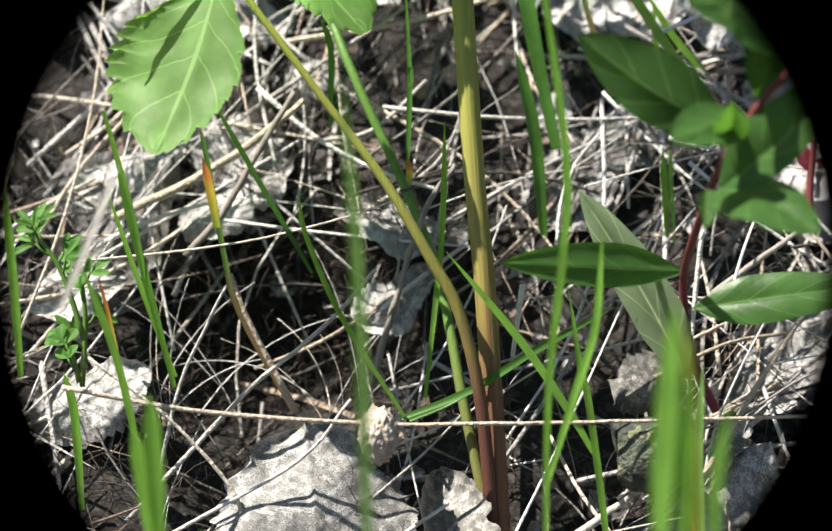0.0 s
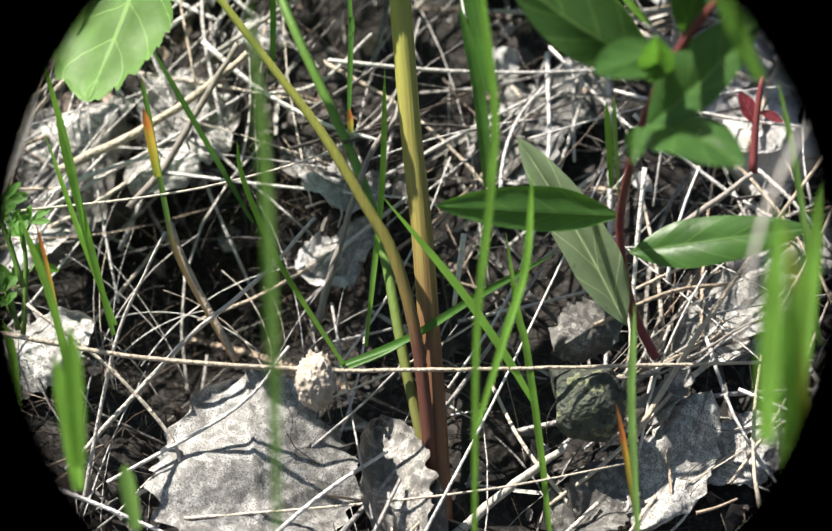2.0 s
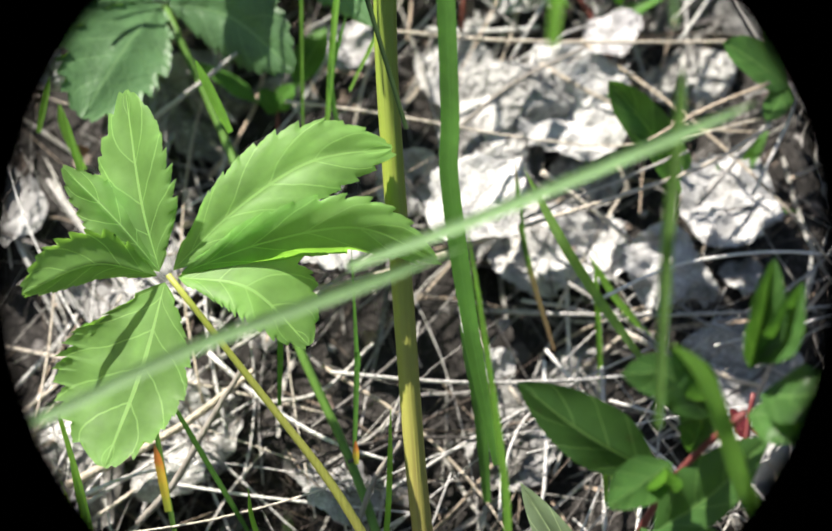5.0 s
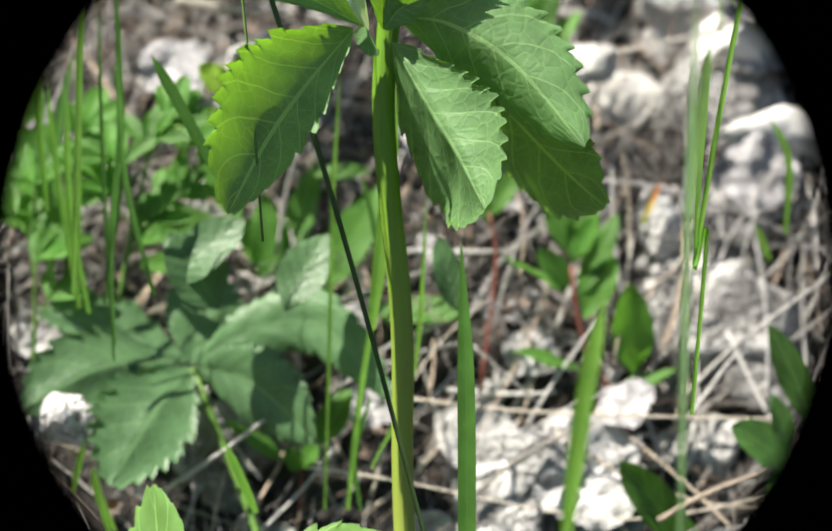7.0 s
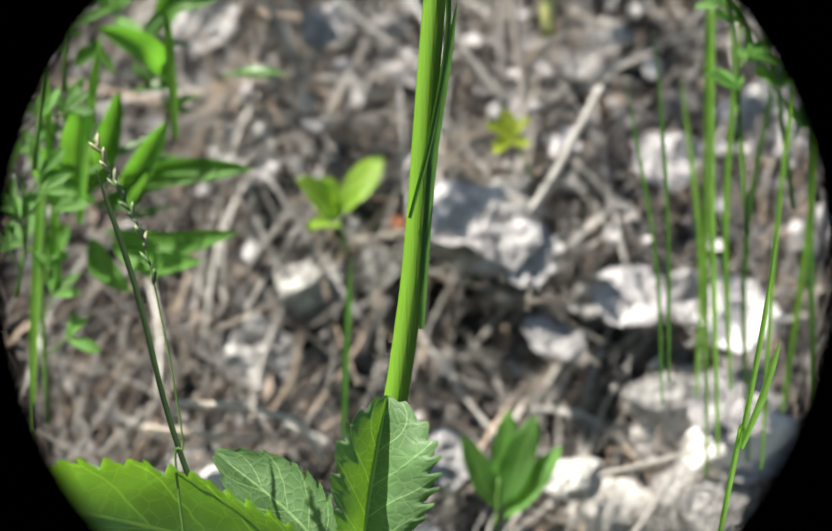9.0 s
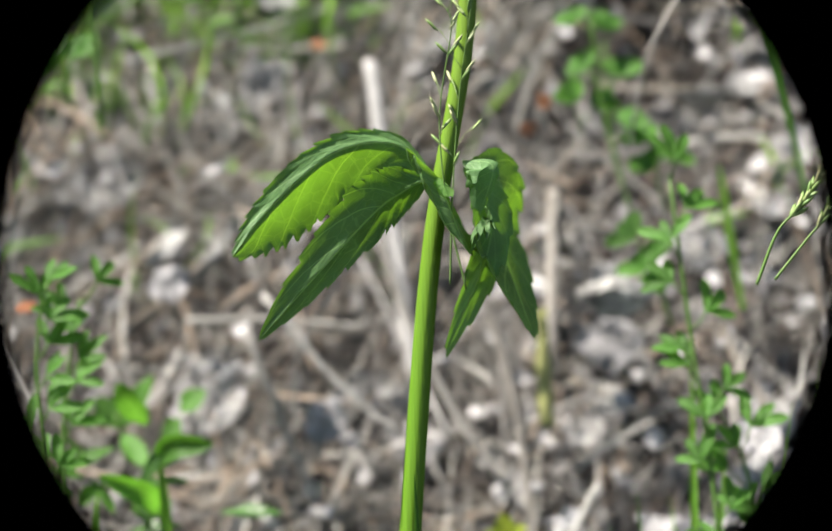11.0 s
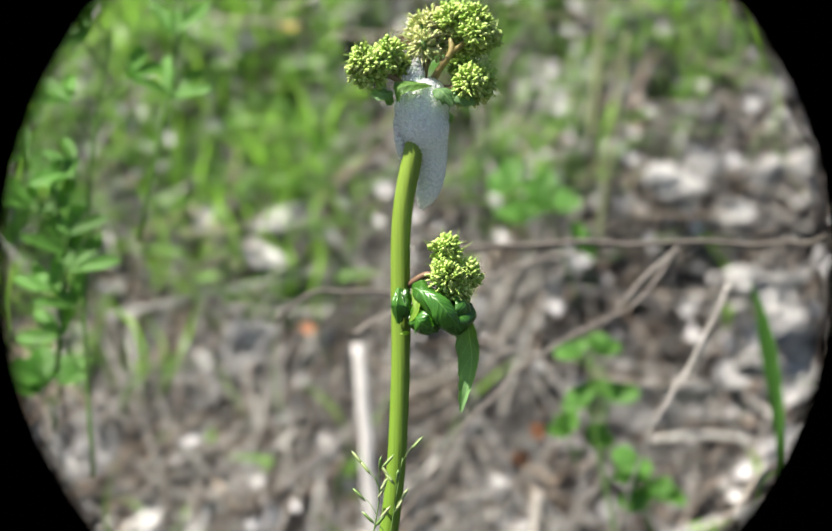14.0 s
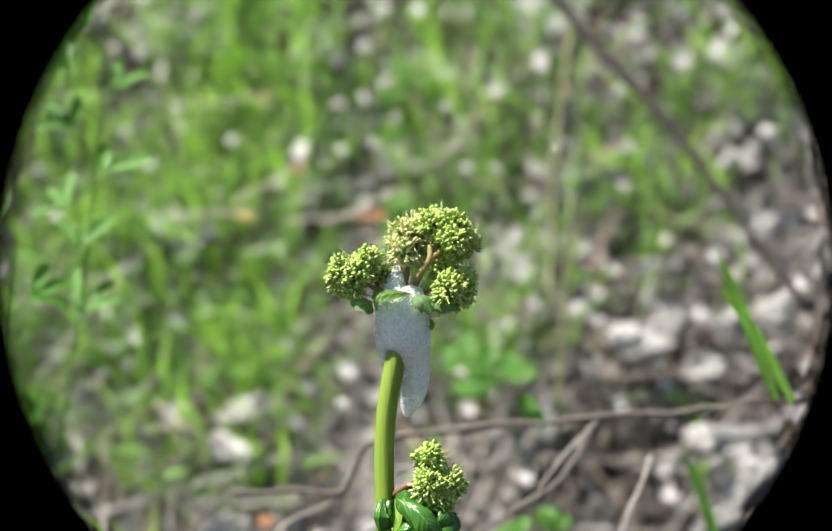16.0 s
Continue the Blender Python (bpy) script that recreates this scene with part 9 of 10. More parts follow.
def seed_head(pts, radius, count, kind, label):
    rnd = random.Random(count)
    head = thing("grass_seed_head", label, "grass")
    line = spline(pts, 60)
    part("stalk", tube(bmesh.new(), pts, [radius, radius * 0.45], 6, 0, 40), GRASS_DARK_STALK, head)
    bm = bmesh.new()
    part_of = 0.42 if kind == 'dense' else 0.36 if kind == 'narrow' else 0.62
    for i in range(count):
        s = 1 - part_of * (i + rnd.random() * 0.6) / count
        k = min(59, int(s * 60))
        q, d = line[k], (line[k + 1] - line[k]).normalized()
        a = i * 2.4
        side = (d.orthogonal() * math.cos(a) + d.cross(d.orthogonal()) * math.sin(a)).normalized()
        if kind == 'open':
            side = Vector((math.cos(a), 0.5 * math.sin(a), 0.5)).normalized()
            end = q + side * rnd.uniform(0.0015, 0.007) + Vector((0, 0, 0.003))
            tube(bm, [q, q.lerp(end, 0.5) + Vector((0, 0, 0.001)), end], [0.00013, 0.0001], 4, 0, 4)
            spots = [end] + ([q.lerp(end, 0.6)] if i % 2 else [])
        else:
            spots = [q + side * radius * 1.6]
        for e in spots:
            dd = (d * 1.0 + side * 0.5).normalized() if kind != 'open' else (side + Vector((0, 0, 0.5))).normalized()
            made = bmesh.ops.create_icosphere(bm, subdivisions=1, radius=1.0)["verts"]
            turn = dd.to_track_quat('Z', 'Y').to_matrix().to_4x4()
            bmesh.ops.transform(bm, matrix=Matrix.Translation(e) @ turn @ Matrix.Diagonal((0.00066, 0.00055, 0.0024, 1) if kind != 'open' else (0.0005, 0.00045, 0.0024, 1)), verts=made)
    part("panicle", bm, DARK_SPIKELET if kind == 'narrow' else SPIKELET, head)
    return head


GRASS_DARK_STALK = stalk_material("thin_green_stalk", (0.07, 0.13, 0.03), (0.09, 0.16, 0.04), 0.0, 0.5)
SPIKELET = bud_material("green_spikelets", [(0.0, (0.12, 0.22, 0.05)), (0.5, (0.22, 0.33, 0.1)), (0.9, (0.38, 0.4, 0.2))])
DARK_SPIKELET = bud_material("dark_spikelets", [(0.0, (0.05, 0.1, 0.03)), (0.5, (0.1, 0.17, 0.06)), (0.9, (0.26, 0.25, 0.14))])


def sprig(pts, count, length, width, seed, label, material):
    """A leafy stalk with whorls of three leaflets."""
    rnd = random.Random(seed)
    ob = thing("clover_sprig", label, "herb", "leafy sprigs on the bank")
    part("stem", tube(bmesh.new(), pts, [0.0008, 0.0005], 6), STALK_GREEN, ob)
    line = spline(pts, 40)
    for i in range(count):
        k = min(40, int(40 * (0.15 + 0.85 * (i + 0.7) / count)))
        q = line[k]
        a = rnd.uniform(0, 6.3)
        out = Vector((math.cos(a), -0.6 * abs(math.sin(a)), rnd.uniform(0.7, 1.5))).normalized()
        c = q + out * rnd.uniform(0.4, 0.9) * length
        part("leaf_stalk", tube(bmesh.new(), [q, q.lerp(c, 0.5) + Vector((0, 0, -0.0008)), c], [0.00035, 0.0003], 5, 0, 3), STALK_GREEN, ob)
        face = Vector((rnd.uniform(-.5, .5), -0.8, 0.5)).normalized()
        flat = (out - face * out.dot(face)).normalized()
        for j in (-1, 0, 1):
            d = (Matrix.Rotation(j * rnd.uniform(0.55, 0.95), 3, face) @ flat + face * rnd.uniform(-0.25, 0.25)).normalized()
            s = rnd.uniform(0.8, 1.15)
            leaflet(ob, c, c + d * length * s, width * s, face, droop=rnd.uniform(0.1, 0.4), fold=0.35, teeth=0, belly=0.58, seed=i, material=material, name="leaflet")


def stick(pts, r0, r1, material, name, label, category, group=""):
    bm = tube(bmesh.new(), pts, [r0, r1], 8, 0, max(8, 6 * (len(pts) - 1)))
    for w in bm.verts:
        k = w.co * 160
        w.co += Vector((noise.noise(k), noise.noise(k + Vector((7, 0, 0))), noise.noise(k + Vector((0, 9, 0))))) * min(r0 * 0.35, 0.0012)
    return tagged(part(name, bm, material, at=TILT), label, category, group)


def fallen_branch(main, twigs):
    ob = thing("fallen_branch", "thin grey dead branch with crooked side twigs leaning over the bank", "branch")
    def crooked(pts, n):
        line = spline(pts, n)
        return [q + Vector((noise.noise(q * 90), 0.4 * noise.noise(q * 90 + Vector((4, 0, 0))), noise.noise(q * 90 + Vector((0, 7, 0))))) * 0.0016 for q in line]
    part("limb", tube(bmesh.new(), crooked(main, 40), [0.0007, 0.001, 0.001, 0.0008], 8, 0, 80), DARK_WOOD, ob)
    for q in twigs:
        part("twig", tube(bmesh.new(), crooked(q, 18), [0.0006, 0.0004], 7, 0, 40), WOOD, ob)


def rock(centre, size, seed, material, label):
    bm = bmesh.new()
    bmesh.ops.create_icosphere(bm, subdivisions=4, radius=1.0)
    rnd = random.Random(seed)
    cuts = [(Vector((rnd.gauss(0, 1), rnd.gauss(0, 1), rnd.gauss(0, 1))).normalized(), rnd.uniform(0.5, 0.8)) for _ in range(9)]
    for w in bm.verts:
        d = w.co.normalized()
        for face, far in cuts:
            over = d.dot(face) * 1.0 - far
            if over > 0:
                d = d - face * over
        o = Vector((seed * 3.7, seed, 0))
        k = 1 + 0.16 * noise.noise(d * 1.5 + o) + 0.07 * noise.noise(d * 4 + o) + 0.035 * noise.noise(d * 11 + o) + 0.02 * noise.noise(d * 26 + o)
        w.co = Vector((d.x * size[0], d.y * size[1], d.z * size[2])) * k * 1.15
    bm.transform(Matrix.Translation(Vector(centre) + Vector((0, size[1] * 0.25, 0))))
    return tagged(part("stone", bm, material, at=TILT), label, "stone", "stones in the bank")


def poplar_mesh(seed):
    """A broad dead leaf, its margin coarsely toothed, curled and crumpled; one unit long."""
    rnd = random.Random(seed)
    bm = bmesh.new()
    uv = bm.loops.layers.uv.verify()
    n, rows = 34, 14
    curl_x, curl_y = rnd.uniform(-0.5, 1.0), rnd.uniform(0.1, 0.9)
    o = Vector((seed * 5.1, 0, 0))
    prev = None
    for i in range(n + 1):
        s = i / n
        w = 0.52 * (math.sin(math.pi * min(1, s / 0.72) / 2) ** 0.55 if s < 0.36 else max(0, 1 - ((s - 0.36) / 0.64) ** 1.9) ** 0.9 * 0.92 + 0.0)
        row = []
        for j in range(rows + 1):
            v = j / rows * 2 - 1
            ww = w * ((1 - 0.13 * ((s * 12) % 1.0)) * (1 + 0.12 * noise.noise((s * 7, v * 3, seed))) if abs(v) > 0.99 else 1)
            x, y = s - 0.5, ww * v
            z = 0.35 * curl_y * y * y + 0.3 * curl_x * x * x
            z += 0.13 * noise.noise(Vector((x * 3, y * 3, 0)) + o) + 0.06 * noise.noise(Vector((x * 8, y * 8, 1)) + o) + 0.024 * noise.noise(Vector((x * 20, y * 20, 2)) + o)
            z += 0.018 * abs(math.sin((s - abs(v) * 0.35) * 16)) + (0.02 if abs(v) < 0.08 else 0)
            row.append((bm.verts.new((x, y, z)), s, (v + 1) / 2))
        if prev:
            for j in range(rows):
                quad = (prev[j], row[j], row[j + 1], prev[j + 1])
                f = bm.faces.new([c[0] for c in quad])
                f.smooth = True
                for lp, c in zip(f.loops, quad):
                    lp[uv].uv = (c[1], c[2])
        prev = row
    me = bpy.data.meshes.new("dead_leaf")
    bm.to_mesh(me)
    bm.free()
    return me


POPLARS = {}
bm = tube(bmesh.new(), [(-0.5, 0, 0.02), (-0.62, 0.01, 0.05), (-0.8, 0.05, 0.06)], [0.012, 0.009], 5, 0, 6)
LEAF_STALK = bpy.data.meshes.new("leaf_stalk")
bm.to_mesh(LEAF_STALK)
bm.free()
LEAF_STALK.materials.append(STRAW_TAN)


def dead_leaf(centre, size, angle, tilt, seed, label, material=None):
    """Lies on the bank, its face to the open side."""
    key = (seed % 9, (material or POPLAR).name)
    if key not in POPLARS:
        POPLARS[key] = poplar_mesh(seed % 9)
        POPLARS[key].materials.append(material or POPLAR)
    ob = new("dead_leaf", POPLARS[key])
    rnd = random.Random(seed)
    m = Matrix.Translation(centre) @ pose(0, 0, 0, 62 + rnd.uniform(-tilt, tilt), rnd.uniform(-tilt, tilt), 0) @ pose(0, 0, 0, 0, 0, angle)
    ob.matrix_basis = TILT @ m @ Matrix.Diagonal((size, size, size, 1))
    new("leaf_stalk", LEAF_STALK).parent = ob
    return tagged(ob, label, "dead leaf", "dead leaves on the bank")


POPLAR_DULL = poplar_material("dull_dead_leaf", (0.36, 0.345, 0.355), (0.66, 0.64, 0.655))
LEAF_FACE = poplar_material("bleached_leaf_face", (0.42, 0.41, 0.39), (0.72, 0.705, 0.68), 5.0)
LEAF_BACK = poplar_material("mouldy_leaf_back", (0.13, 0.12, 0.105), (0.42, 0.4, 0.37), 8.0)


def ragged_leaf(base, tip, width, up, seed, cup, label, material):
    """A large dead leaf with a bluntly toothed, nibbled margin, raised ribs and a soft roll."""
    rnd = random.Random(seed)
    a, b = Vector(base), Vector(tip)
    ln = (b - a).length
    bm = bmesh.new()
    uv = bm.loops.layers.uv.verify()
    n, rows = 72, 44
    ph = [rnd.uniform(0, 6.3) for _ in range(5)]
    gap = [(rnd.uniform(0.25, 0.9), rnd.choice((-1, 1)), rnd.uniform(0.08, 0.22)) for _ in range(4)]
    prev = None
    for i in range(n + 1):
        s = i / n
        w = 0.5 * math.sin(math.pi * min(1.0, s / 0.8) / 2) ** 0.5 if s < 0.4 else 0.42 * max(0, 1 - ((s - 0.4) / 0.6) ** 2.2) ** 0.62
        row = []
        for j in range(rows + 1):
            v = j / rows * 2 - 1
            e = abs(v) ** 8
            k = (s * 9 + (0.4 if v > 0 else 0) + 0.3 * math.sin(s * 13 + ph[0])) % 1.0
            cut = 0.1 * abs(2 * k - 1) ** 0.8 + 0.08 * noise.noise((s * 11, v * 2, seed)) + 0.03 * noise.noise((s * 40, v * 2, seed))
            for g, sd, deep in gap:
                if sd * v > 0:
                    cut += deep * math.exp(-((s - g) / 0.035) ** 2)
            y = w * v * (1 - e * cut)
            x = s
            lat = (s - 0.45 * abs(y) * 1.6) * 5.5
            rib = 0.008 * math.exp(-((lat % 1.0 - 0.5) / 0.09) ** 2) + 0.014 * math.exp(-(v / 0.035) ** 2)
            z = rib - cup * y * y * 2 + 0.05 * math.sin(s * 5 + v * 2.2 + ph[1]) + 0.03 * math.sin(s * 9 - v * 5 + ph[2]) * abs(v)
            z += 0.035 * math.sin(s * 17 + ph[3]) * v * v + 0.05 * noise.noise((s * 3, y * 3, seed)) + 0.012 * noise.noise((s * 14, y * 14, seed))
            row.append((bm.verts.new((x * ln, y * width, z * ln)), s, (v + 1) / 2))
        if prev:
            for j in range(rows):
                quad = (prev[j], row[j], row[j + 1], prev[j + 1])
                f = bm.faces.new([c[0] for c in quad])
                for lp, c in zip(f.loops, quad):
                    lp[uv].uv = (c[1], c[2])
        prev = row
    ob = part("dead_leaf", bm, material, at=TILT @ aim(a, b, up))
    part("leaf_stalk", tube(bmesh.new(), [(0.01, 0, 0.001), (-0.012, 0.003, 0.001), (-0.03, 0.01, -0.002)], [0.0006, 0.0005], 6, 0, 8), STRAW_TAN, ob)
    return tagged(ob, label, "dead leaf", "dead leaves on the bank")


def cone(centre):
    bm = bmesh.new()
    bmesh.ops.create_icosphere(bm, subdivisions=5, radius=1.0)
    for w in bm.verts:
        d = w.co.normalized()
        k = 1 + 0.14 * noise.noise(d * 2) + 0.3 * abs(noise.noise(Vector((d.x * 6, d.y * 6, d.z * 2.5)))) + 0.22 * abs(noise.noise(Vector((d.x * 13, d.y * 13, d.z * 6)))) + 0.08 * noise.noise(d * 30)
        w.co = Vector((d.x * 0.0041, d.y * 0.0041, d.z * 0.0058)) * k
    bm.transform(Matrix.Translation(centre))
    tagged(part("seed_husk", bm, HUSK, at=TILT), "pale wrinkled seed husk by the stem base", "seed husk")


ORANGE_LEAF = dry_material("orange_dead_leaf", [(0.1, (0.3, 0.1, 0.02)), (0.9, (0.62, 0.27, 0.06))], 0.6, (400, 400, 400), False)
YELLOW_DRY = dry_material("yellow_dead_leaf", [(0.1, (0.4, 0.3, 0.03)), (0.9, (0.66, 0.52, 0.1))], 0.6, (400, 400, 400), False)
STRAW_GREY = dry_material("grey_straw", [(0.15, (0.12, 0.11, 0.105)), (0.45, (0.42, 0.4, 0.385)), (0.85, (0.74, 0.72, 0.7))], 0.65, (800, 800, 800), False)
# dark rootlets, their tone lowered further to stand for shade deep in the litter
FIBRE = dry_material("shade_dark_fibre", [(0.2, (0.01, 0.008, 0.006)), (0.6, (0.035, 0.028, 0.023)), (0.9, (0.13, 0.11, 0.09))])
SCRAPS = dry_material("pale_scraps", [(0.2, (0.2, 0.185, 0.18)), (0.5, (0.5, 0.48, 0.48)), (0.9, (0.7, 0.68, 0.68))], brown_share=0.0)
CRUMBS = dry_material("litter_crumbs", [(0.25, (0.015, 0.012, 0.01)), (0.5, (0.07, 0.06, 0.055)), (0.68, (0.24, 0.225, 0.22)), (0.9, (0.6, 0.58, 0.57))], 0.8, (400, 400, 400))


def litter():
    """Loose dry straw, scattered dead leaves, and the green growth higher up the bank."""
    rnd = random.Random(4)

    def flake(bm, c, size):
        u = Vector((rnd.gauss(0, 1), rnd.gauss(0, 0.5), rnd.gauss(0, 1))).normalized()
        w = u.cross(Vector((rnd.gauss(0, .4), -1, rnd.gauss(0.3, .4)))).normalized()
        nn = u.cross(w)
        ring = [bm.verts.new(c + (u * math.cos(k * 1.047) + w * math.sin(k * 1.047) * 0.7) * size * rnd.uniform(0.5, 1.2) + nn * size * rnd.uniform(-0.3, 0.3)) for k in range(6)]
        mid = bm.verts.new(c + nn * size * rnd.uniform(-0.3, 0.3))
        for k in range(6):
            bm.faces.new((ring[k], ring[(k + 1) % 6], mid))

    def straw(x, z, lo, hi, lift):
        a = rnd.gauss(0.8, 0.55) if rnd.random() < 0.5 else rnd.uniform(-1.6, 1.6)
        a += 0.9 * noise.noise((x * 10, z * 10, 2))
        ln = rnd.uniform(lo, hi)
        d = Vector((math.cos(a), 0, math.sin(a))) * ln / 2
        side = Vector((-d.z, 0, d.x)).normalized()
        bend, kink = rnd.gauss(0, 0.06) * ln, rnd.gauss(0, 0.03) * ln
        ends = [bank_y(x + d.x * s, z + d.z * s) - lift for s in (-1, 1)]
        pts = []
        for s in (-1, -0.3, 0.4, 1):
            q = Vector((x, 0, z)) + d * s + side * (bend * (1 - s * s) + kink * s)
            q.y = min(ends[0] + (ends[1] - ends[0]) * (s + 1) / 2, bank_y(q.x, q.z) + 0.002) - rnd.uniform(0, 0.004)
            pts.append(q)
        return pts

    bm = bmesh.new()
    for i in range(16500):
        x, z = rnd.uniform(-0.24, 0.30), rnd.uniform(-0.08, 1.0) if i < 6500 else rnd.uniform(0.22, 0.85)
        if i > 13000:
            x, z = rnd.uniform(-0.2, 0.08), rnd.uniform(0.42, 0.66)
        if (x + 0.055) ** 2 + (z - 0.045) ** 2 < 0.0013 and rnd.random() < 0.75:
            continue
        pts = straw(x, z, 0.01, 0.075, rnd.uniform(-0.003, 0.006) if rnd.random() < 0.5 else rnd.uniform(0.0, 0.018))
        r = rnd.choice((0.00012, 0.00015, 0.0002, 0.00025, 0.0003, 0.0004, 0.0005, 0.0006))
        if rnd.random() < 0.25:
            ribbon(bm, pts, min(r * 5, 0.0017), (rnd.gauss(0, .5), -1, rnd.gauss(0, .5)), 0.5, rnd.uniform(-2, 2), 6, 0.6, 2)
        else:
            tube(bm, pts, [r, r * rnd.uniform(0.4, 0.9)], 3, 0, 5, cap=False)
    bm.transform(TILT)
    tagged(part("dry_straw", bm, STRAW), "tangle of dry grey straw on the bank", "straw", kind="stuff")
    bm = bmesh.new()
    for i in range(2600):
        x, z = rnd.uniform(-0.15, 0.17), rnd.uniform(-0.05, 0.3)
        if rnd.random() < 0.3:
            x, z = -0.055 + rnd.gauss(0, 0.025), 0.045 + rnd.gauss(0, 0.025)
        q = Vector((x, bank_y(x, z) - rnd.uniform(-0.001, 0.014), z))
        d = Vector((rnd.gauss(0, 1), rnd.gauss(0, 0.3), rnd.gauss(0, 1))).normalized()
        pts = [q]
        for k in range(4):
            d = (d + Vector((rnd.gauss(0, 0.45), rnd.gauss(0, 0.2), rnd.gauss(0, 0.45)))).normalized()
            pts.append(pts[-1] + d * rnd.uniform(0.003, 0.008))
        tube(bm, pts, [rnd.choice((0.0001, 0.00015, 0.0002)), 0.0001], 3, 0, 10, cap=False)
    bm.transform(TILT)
    tagged(part("root_fibres", bm, FIBRE), "fine dark curly rootlets and fibres, darkened further for shade in the litter", "litter", kind="stuff")
    for i in range(210):
        x, z = rnd.uniform(-0.13, 0.15), rnd.uniform(-0.03, 0.26) if i < 110 else rnd.uniform(-0.02, 0.13)
        if (x + 0.055) ** 2 + (z - 0.045) ** 2 < 0.0011:
            z += 0.08
        if 0.002 < x < 0.045 and z < 0.024:
            continue
        pts = straw(x, z, 0.03, 0.11, rnd.uniform(0.006, 0.026))
        r = rnd.choice((0.00025, 0.0004, 0.0005, 0.0006, 0.0008))
        bm = tube(bmesh.new(), pts, [r, r * 0.6], 6, 0, 9)
        tagged(part("straw", bm, STRAW_GREY if i % 5 else STRAW_TAN, at=TILT), "loose dry straw lying on the litter", "straw", "loose straws")
    for i in range(18):
        x, z = rnd.uniform(-0.09, -0.02), rnd.uniform(0.008, 0.045)
        a, ln, lean = rnd.gauss(1.75, 0.5), rnd.uniform(0.025, 0.065), rnd.choice((-1, 1)) * rnd.uniform(0.2, 0.6)
        q, y = Vector((x, 0.01 + 0.4 * z, z)), rnd.uniform(-0.004, 0.012)
        pts = [q]
        for k in range(5):
            a += lean * 0.35
            pts.append(pts[-1] + Vector((math.cos(a), 0.35 * math.sin(a) + y * 0.2, math.sin(a))) * ln / 5)
        r = rnd.choice((0.00012, 0.00016, 0.0002, 0.00028))
        tagged(part("straw", tube(bmesh.new(), pts, [r, r * 0.5], 5, 0, 12), STRAW_GREY if i % 4 else STRAW_TAN, at=TILT), "thin dry straw arching over a dark hollow", "straw", "loose straws")
    for i in range(80):
        x, z = rnd.uniform(-0.18, 0.26), rnd.uniform(0.3, 0.78)
        ln, a = rnd.uniform(0.04, 0.12), rnd.gauss(0.75, 0.5) if i % 4 else rnd.uniform(1.7, 2.6)
        d = Vector((math.cos(a), 0, math.sin(a))) * ln / 2
        pts = [Vector((x, 0, z)) + d * s for s in (-1, 0, 1)]
        for k in pts:
            k.y = bank_y(k.x, k.z) - rnd.uniform(0.012, 0.03)
        if x > 0.07 and i % 2:
            continue
        r = rnd.choice((0.0003, 0.0004, 0.0005, 0.0007))
        tagged(part("straw", tube(bmesh.new(), pts, [r, r * 0.7], 6, 0, 9), STRAW_GREY, at=TILT), "long dead stalk lying aslant on the bank", "straw", "loose straws")
    bm = bmesh.new()
    for i in range(9500):
        x, z = rnd.uniform(-0.24, 0.30), rnd.uniform(-0.08, 1.0) if i < 4500 else rnd.uniform(0.2, 0.9)
        c = Vector((x, bank_y(x, z) - rnd.uniform(-0.001, 0.009), z))
        size = rnd.uniform(0.001, 0.0042) * (1.7 if rnd.random() < 0.12 else 1)
        flake(bm, c, size)
    bm.transform(TILT)
    tagged(part("leaf_crumbs", bm, CRUMBS, smooth=False), "crumbs of pale dead leaves and bark in the litter", "litter", kind="stuff")
    for i in range(210):
        x, z = rnd.uniform(-0.22, 0.28), rnd.uniform(-0.06, 0.95)
        size = rnd.uniform(0.012, 0.038)
        if -0.03 < x < 0.06 and z < 0.07:
            continue
        place, spin = (x, bank_y(x, z) - rnd.uniform(0.002, 0.012), z), rnd.uniform(0, 360)
        if (x + 0.080) ** 2 + (z - 0.364) ** 2 < 0.0003:
            continue
        dead_leaf(place, size, spin, 28, i, "pale grey dead leaf in the litter" if i % 3 else "crumpled whitish dead leaf in the litter")
    for i in range(70):
        x, z = rnd.uniform(-0.22, 0.28), rnd.uniform(0.1, 0.95)
        s = rnd.uniform(0.003, 0.010)
        rock((x, bank_y(x, z), z), (s * rnd.uniform(0.8, 1.6), s * 0.7, s), 100 + i, STONE if i % 3 else STONE_DARK, "small pale stone in the litter")
    for name, label, material, count, short, tall, thin, wide in (
            ("green_grass", "fresh green grass growing on the bank", MEADOW, 7600, 0.022, 0.072, 0.001, 0.0024),
            ("dark_grass", "darker green grass growing on the bank", GRASS_DARK, 2200, 0.015, 0.045, 0.001, 0.0022),
            ("low_leaves", "carpet of small pale green leaves on the bank", GRASS_PALE, 3000, 0.005, 0.012, 0.0025, 0.005),
            ("dead_grass", "dry pale grass standing among the green", STRAW, 700, 0.02, 0.07, 0.001, 0.002)):
        bm = bmesh.new()
        n = 0
        while n < count:
            x, z = rnd.uniform(-0.34, 0.40), rnd.uniform(0.5, 1.35)
            edge = 0.59 + 0.7 * max(0, x + 0.02) + 0.06 * noise.noise((x * 9, z * 9, 0))
            if z < edge and rnd.random() > 0.05:
                continue
            if x > 0.08 and rnd.random() > 0.5:
                continue
            if noise.noise((x * 16, z * 16, 5)) < -0.22:
                continue
            n += 1
            ln = rnd.uniform(short, tall)
            lean = Vector((rnd.gauss(0, 0.5), rnd.uniform(-0.7, -0.05), 1)).normalized()
            b = Vector((x, bank_y(x, z), z)) + (lean * rnd.uniform(0, 0.03) if name == "low_leaves" else Vector())
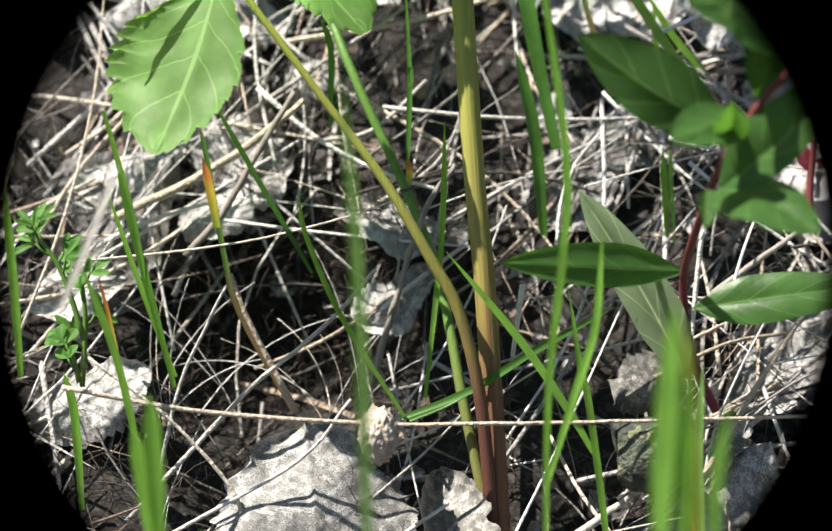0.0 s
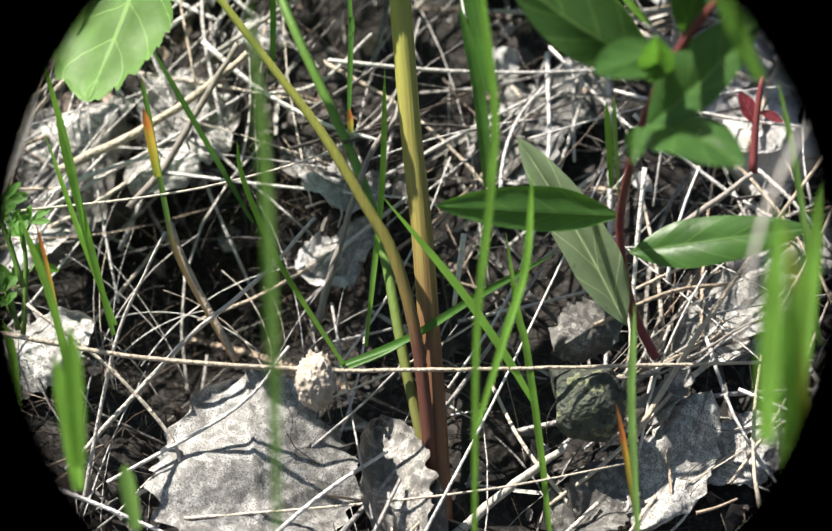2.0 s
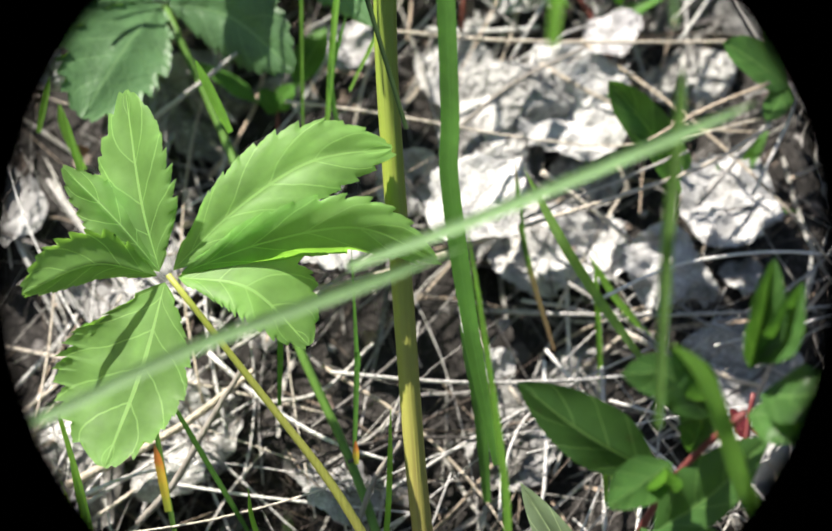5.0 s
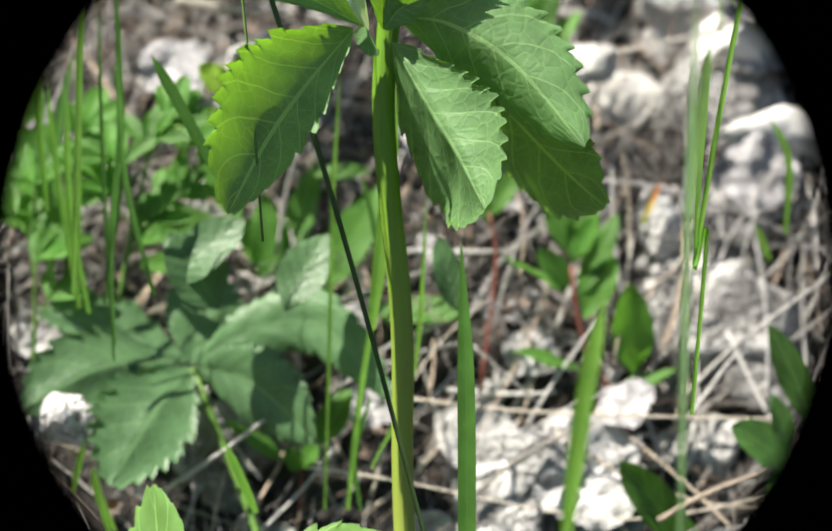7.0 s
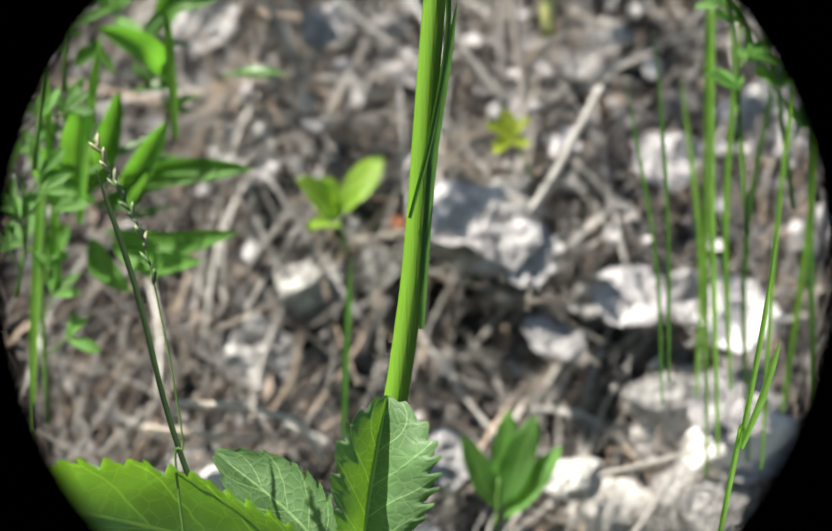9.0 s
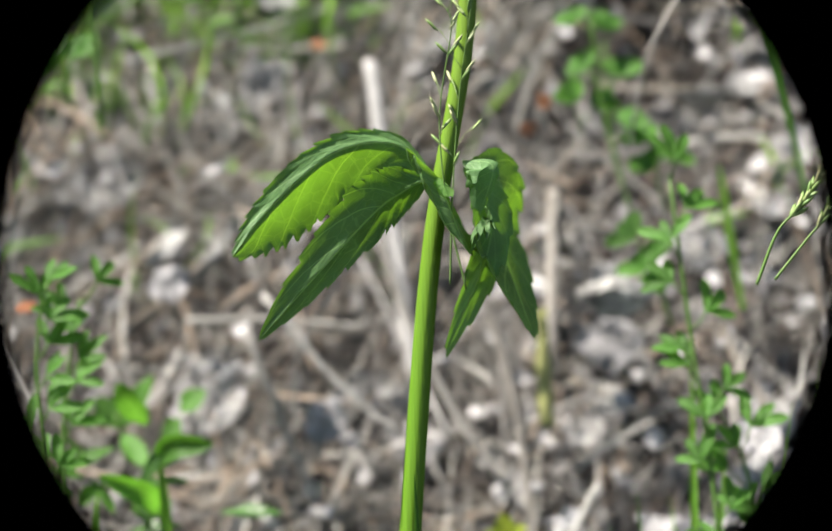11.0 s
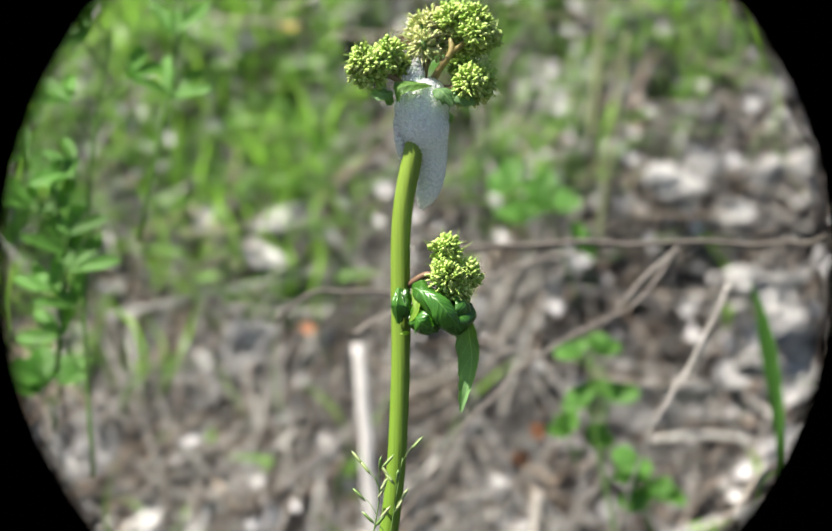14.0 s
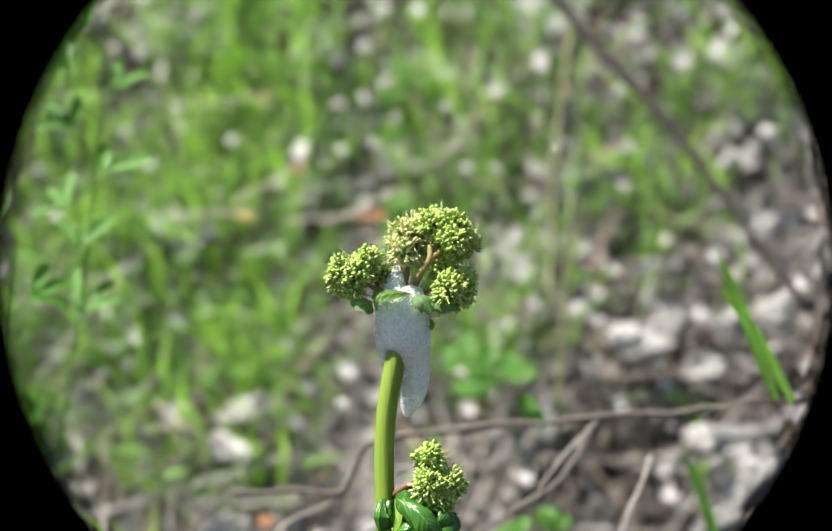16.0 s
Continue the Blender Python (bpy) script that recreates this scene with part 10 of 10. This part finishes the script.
            ribbon(bm, [b, b + lean * ln * 0.55, b + lean * ln + Vector((rnd.gauss(0, 0.012), -ln * 0.25, -ln * 0.1))], rnd.uniform(thin, wide), (rnd.gauss(0, .6), -1, rnd.uniform(0, 1)), 0.3, rnd.uniform(-0.5, 0.5), 5, 0.5, 2)
        bm.transform(TILT)
        tagged(part(name, bm, material), label, "grass", kind="stuff")
    bm = bmesh.new()
    for i in range(3600):
        x, z = rnd.uniform(-0.3, 0.36), rnd.uniform(0.38, 0.8) if i < 1800 else rnd.uniform(0.7, 1.3)
        flake(bm, Vector((x, bank_y(x, z) - rnd.uniform(0.004, 0.02 if i < 1800 else 0.035), z)), rnd.uniform(0.0015, 0.006))
    bm.transform(TILT)
    tagged(part("leaf_scraps", bm, SCRAPS, smooth=False), "small pale dead leaf scraps caught among the grass", "litter", kind="stuff")
    # the bank goes on to both sides, above and below
    for name, label, material, count, tall in (("bank_straw", "dry straw on the bank further off", STRAW, 6000, 0.09), ("bank_grass", "green grass on the bank further off", GRASS, 7000, 0.1)):
        bm = bmesh.new()
        n = 0
        while n < count:
            x, z = rnd.uniform(-1.6, 1.6), rnd.uniform(-0.5, 2.2)
            if -0.28 < x < 0.34 and -0.08 < z < 1.1:
                continue
            if name == "bank_grass" and z < 0.5 + 0.3 * noise.noise((x * 3, z * 3, 0)) and rnd.random() < 0.85:
                continue
            n += 1
            y = bank_y(x, z)
            ln = rnd.uniform(0.3, 1) * tall
            lean = Vector((rnd.gauss(0, 0.5), -0.35, 1)).normalized() if name == "bank_grass" else Vector((rnd.gauss(0, 1), -0.1, rnd.gauss(0, 1))).normalized()
            q = Vector((x, y - (0 if name == "bank_grass" else 0.008), z))
            ribbon(bm, [q, q + lean * ln], rnd.uniform(0.002, 0.005), (rnd.gauss(0, .6), -1, 0.3), 0.3, 0, 3, 0.5, 2)
        bm.transform(TILT)
        tagged(part(name, bm, material), label, "grass", kind="stuff")
    for i in range(40):
        x, z = rnd.uniform(-0.28, 0.34), rnd.uniform(0.62, 1.1)
        if x > 0.07:
            continue
        y = bank_y(x, z)
        h = rnd.uniform(0.02, 0.07)
        sprig([(x, y, z), (x + rnd.gauss(0, .008), y - h * 0.3, z + h * 0.6), (x + rnd.gauss(0, .012), y - h * 0.5, z + h)], 5, rnd.uniform(0.009, 0.016), rnd.uniform(0.004, 0.007), 200 + i, "leafy green sprig in the grass", SPRIG if i % 6 else YELLOW_LEAF)


PLANT = umbel_plant()
NEAR = grasses()
LEANING = seed_heads()
herbs()
sticks()
stones_and_leaves()
litter()


def motions():
    # the added vignette ring follows the camera
    walk(VIGNETTE, ROWS)
    walk(NEAR, [(t, TILT @ pose(dx, 0, 0)) for t, dx in NEAR_SHIFT])
    for ob in (PLANT, *LEANING):
        walk(ob, [(t, TILT @ Matrix.Rotation(radians(a), 4, 'Y') @ Matrix.Rotation(radians(-b), 4, 'X')) for t, a, b in SWAY])


motions()
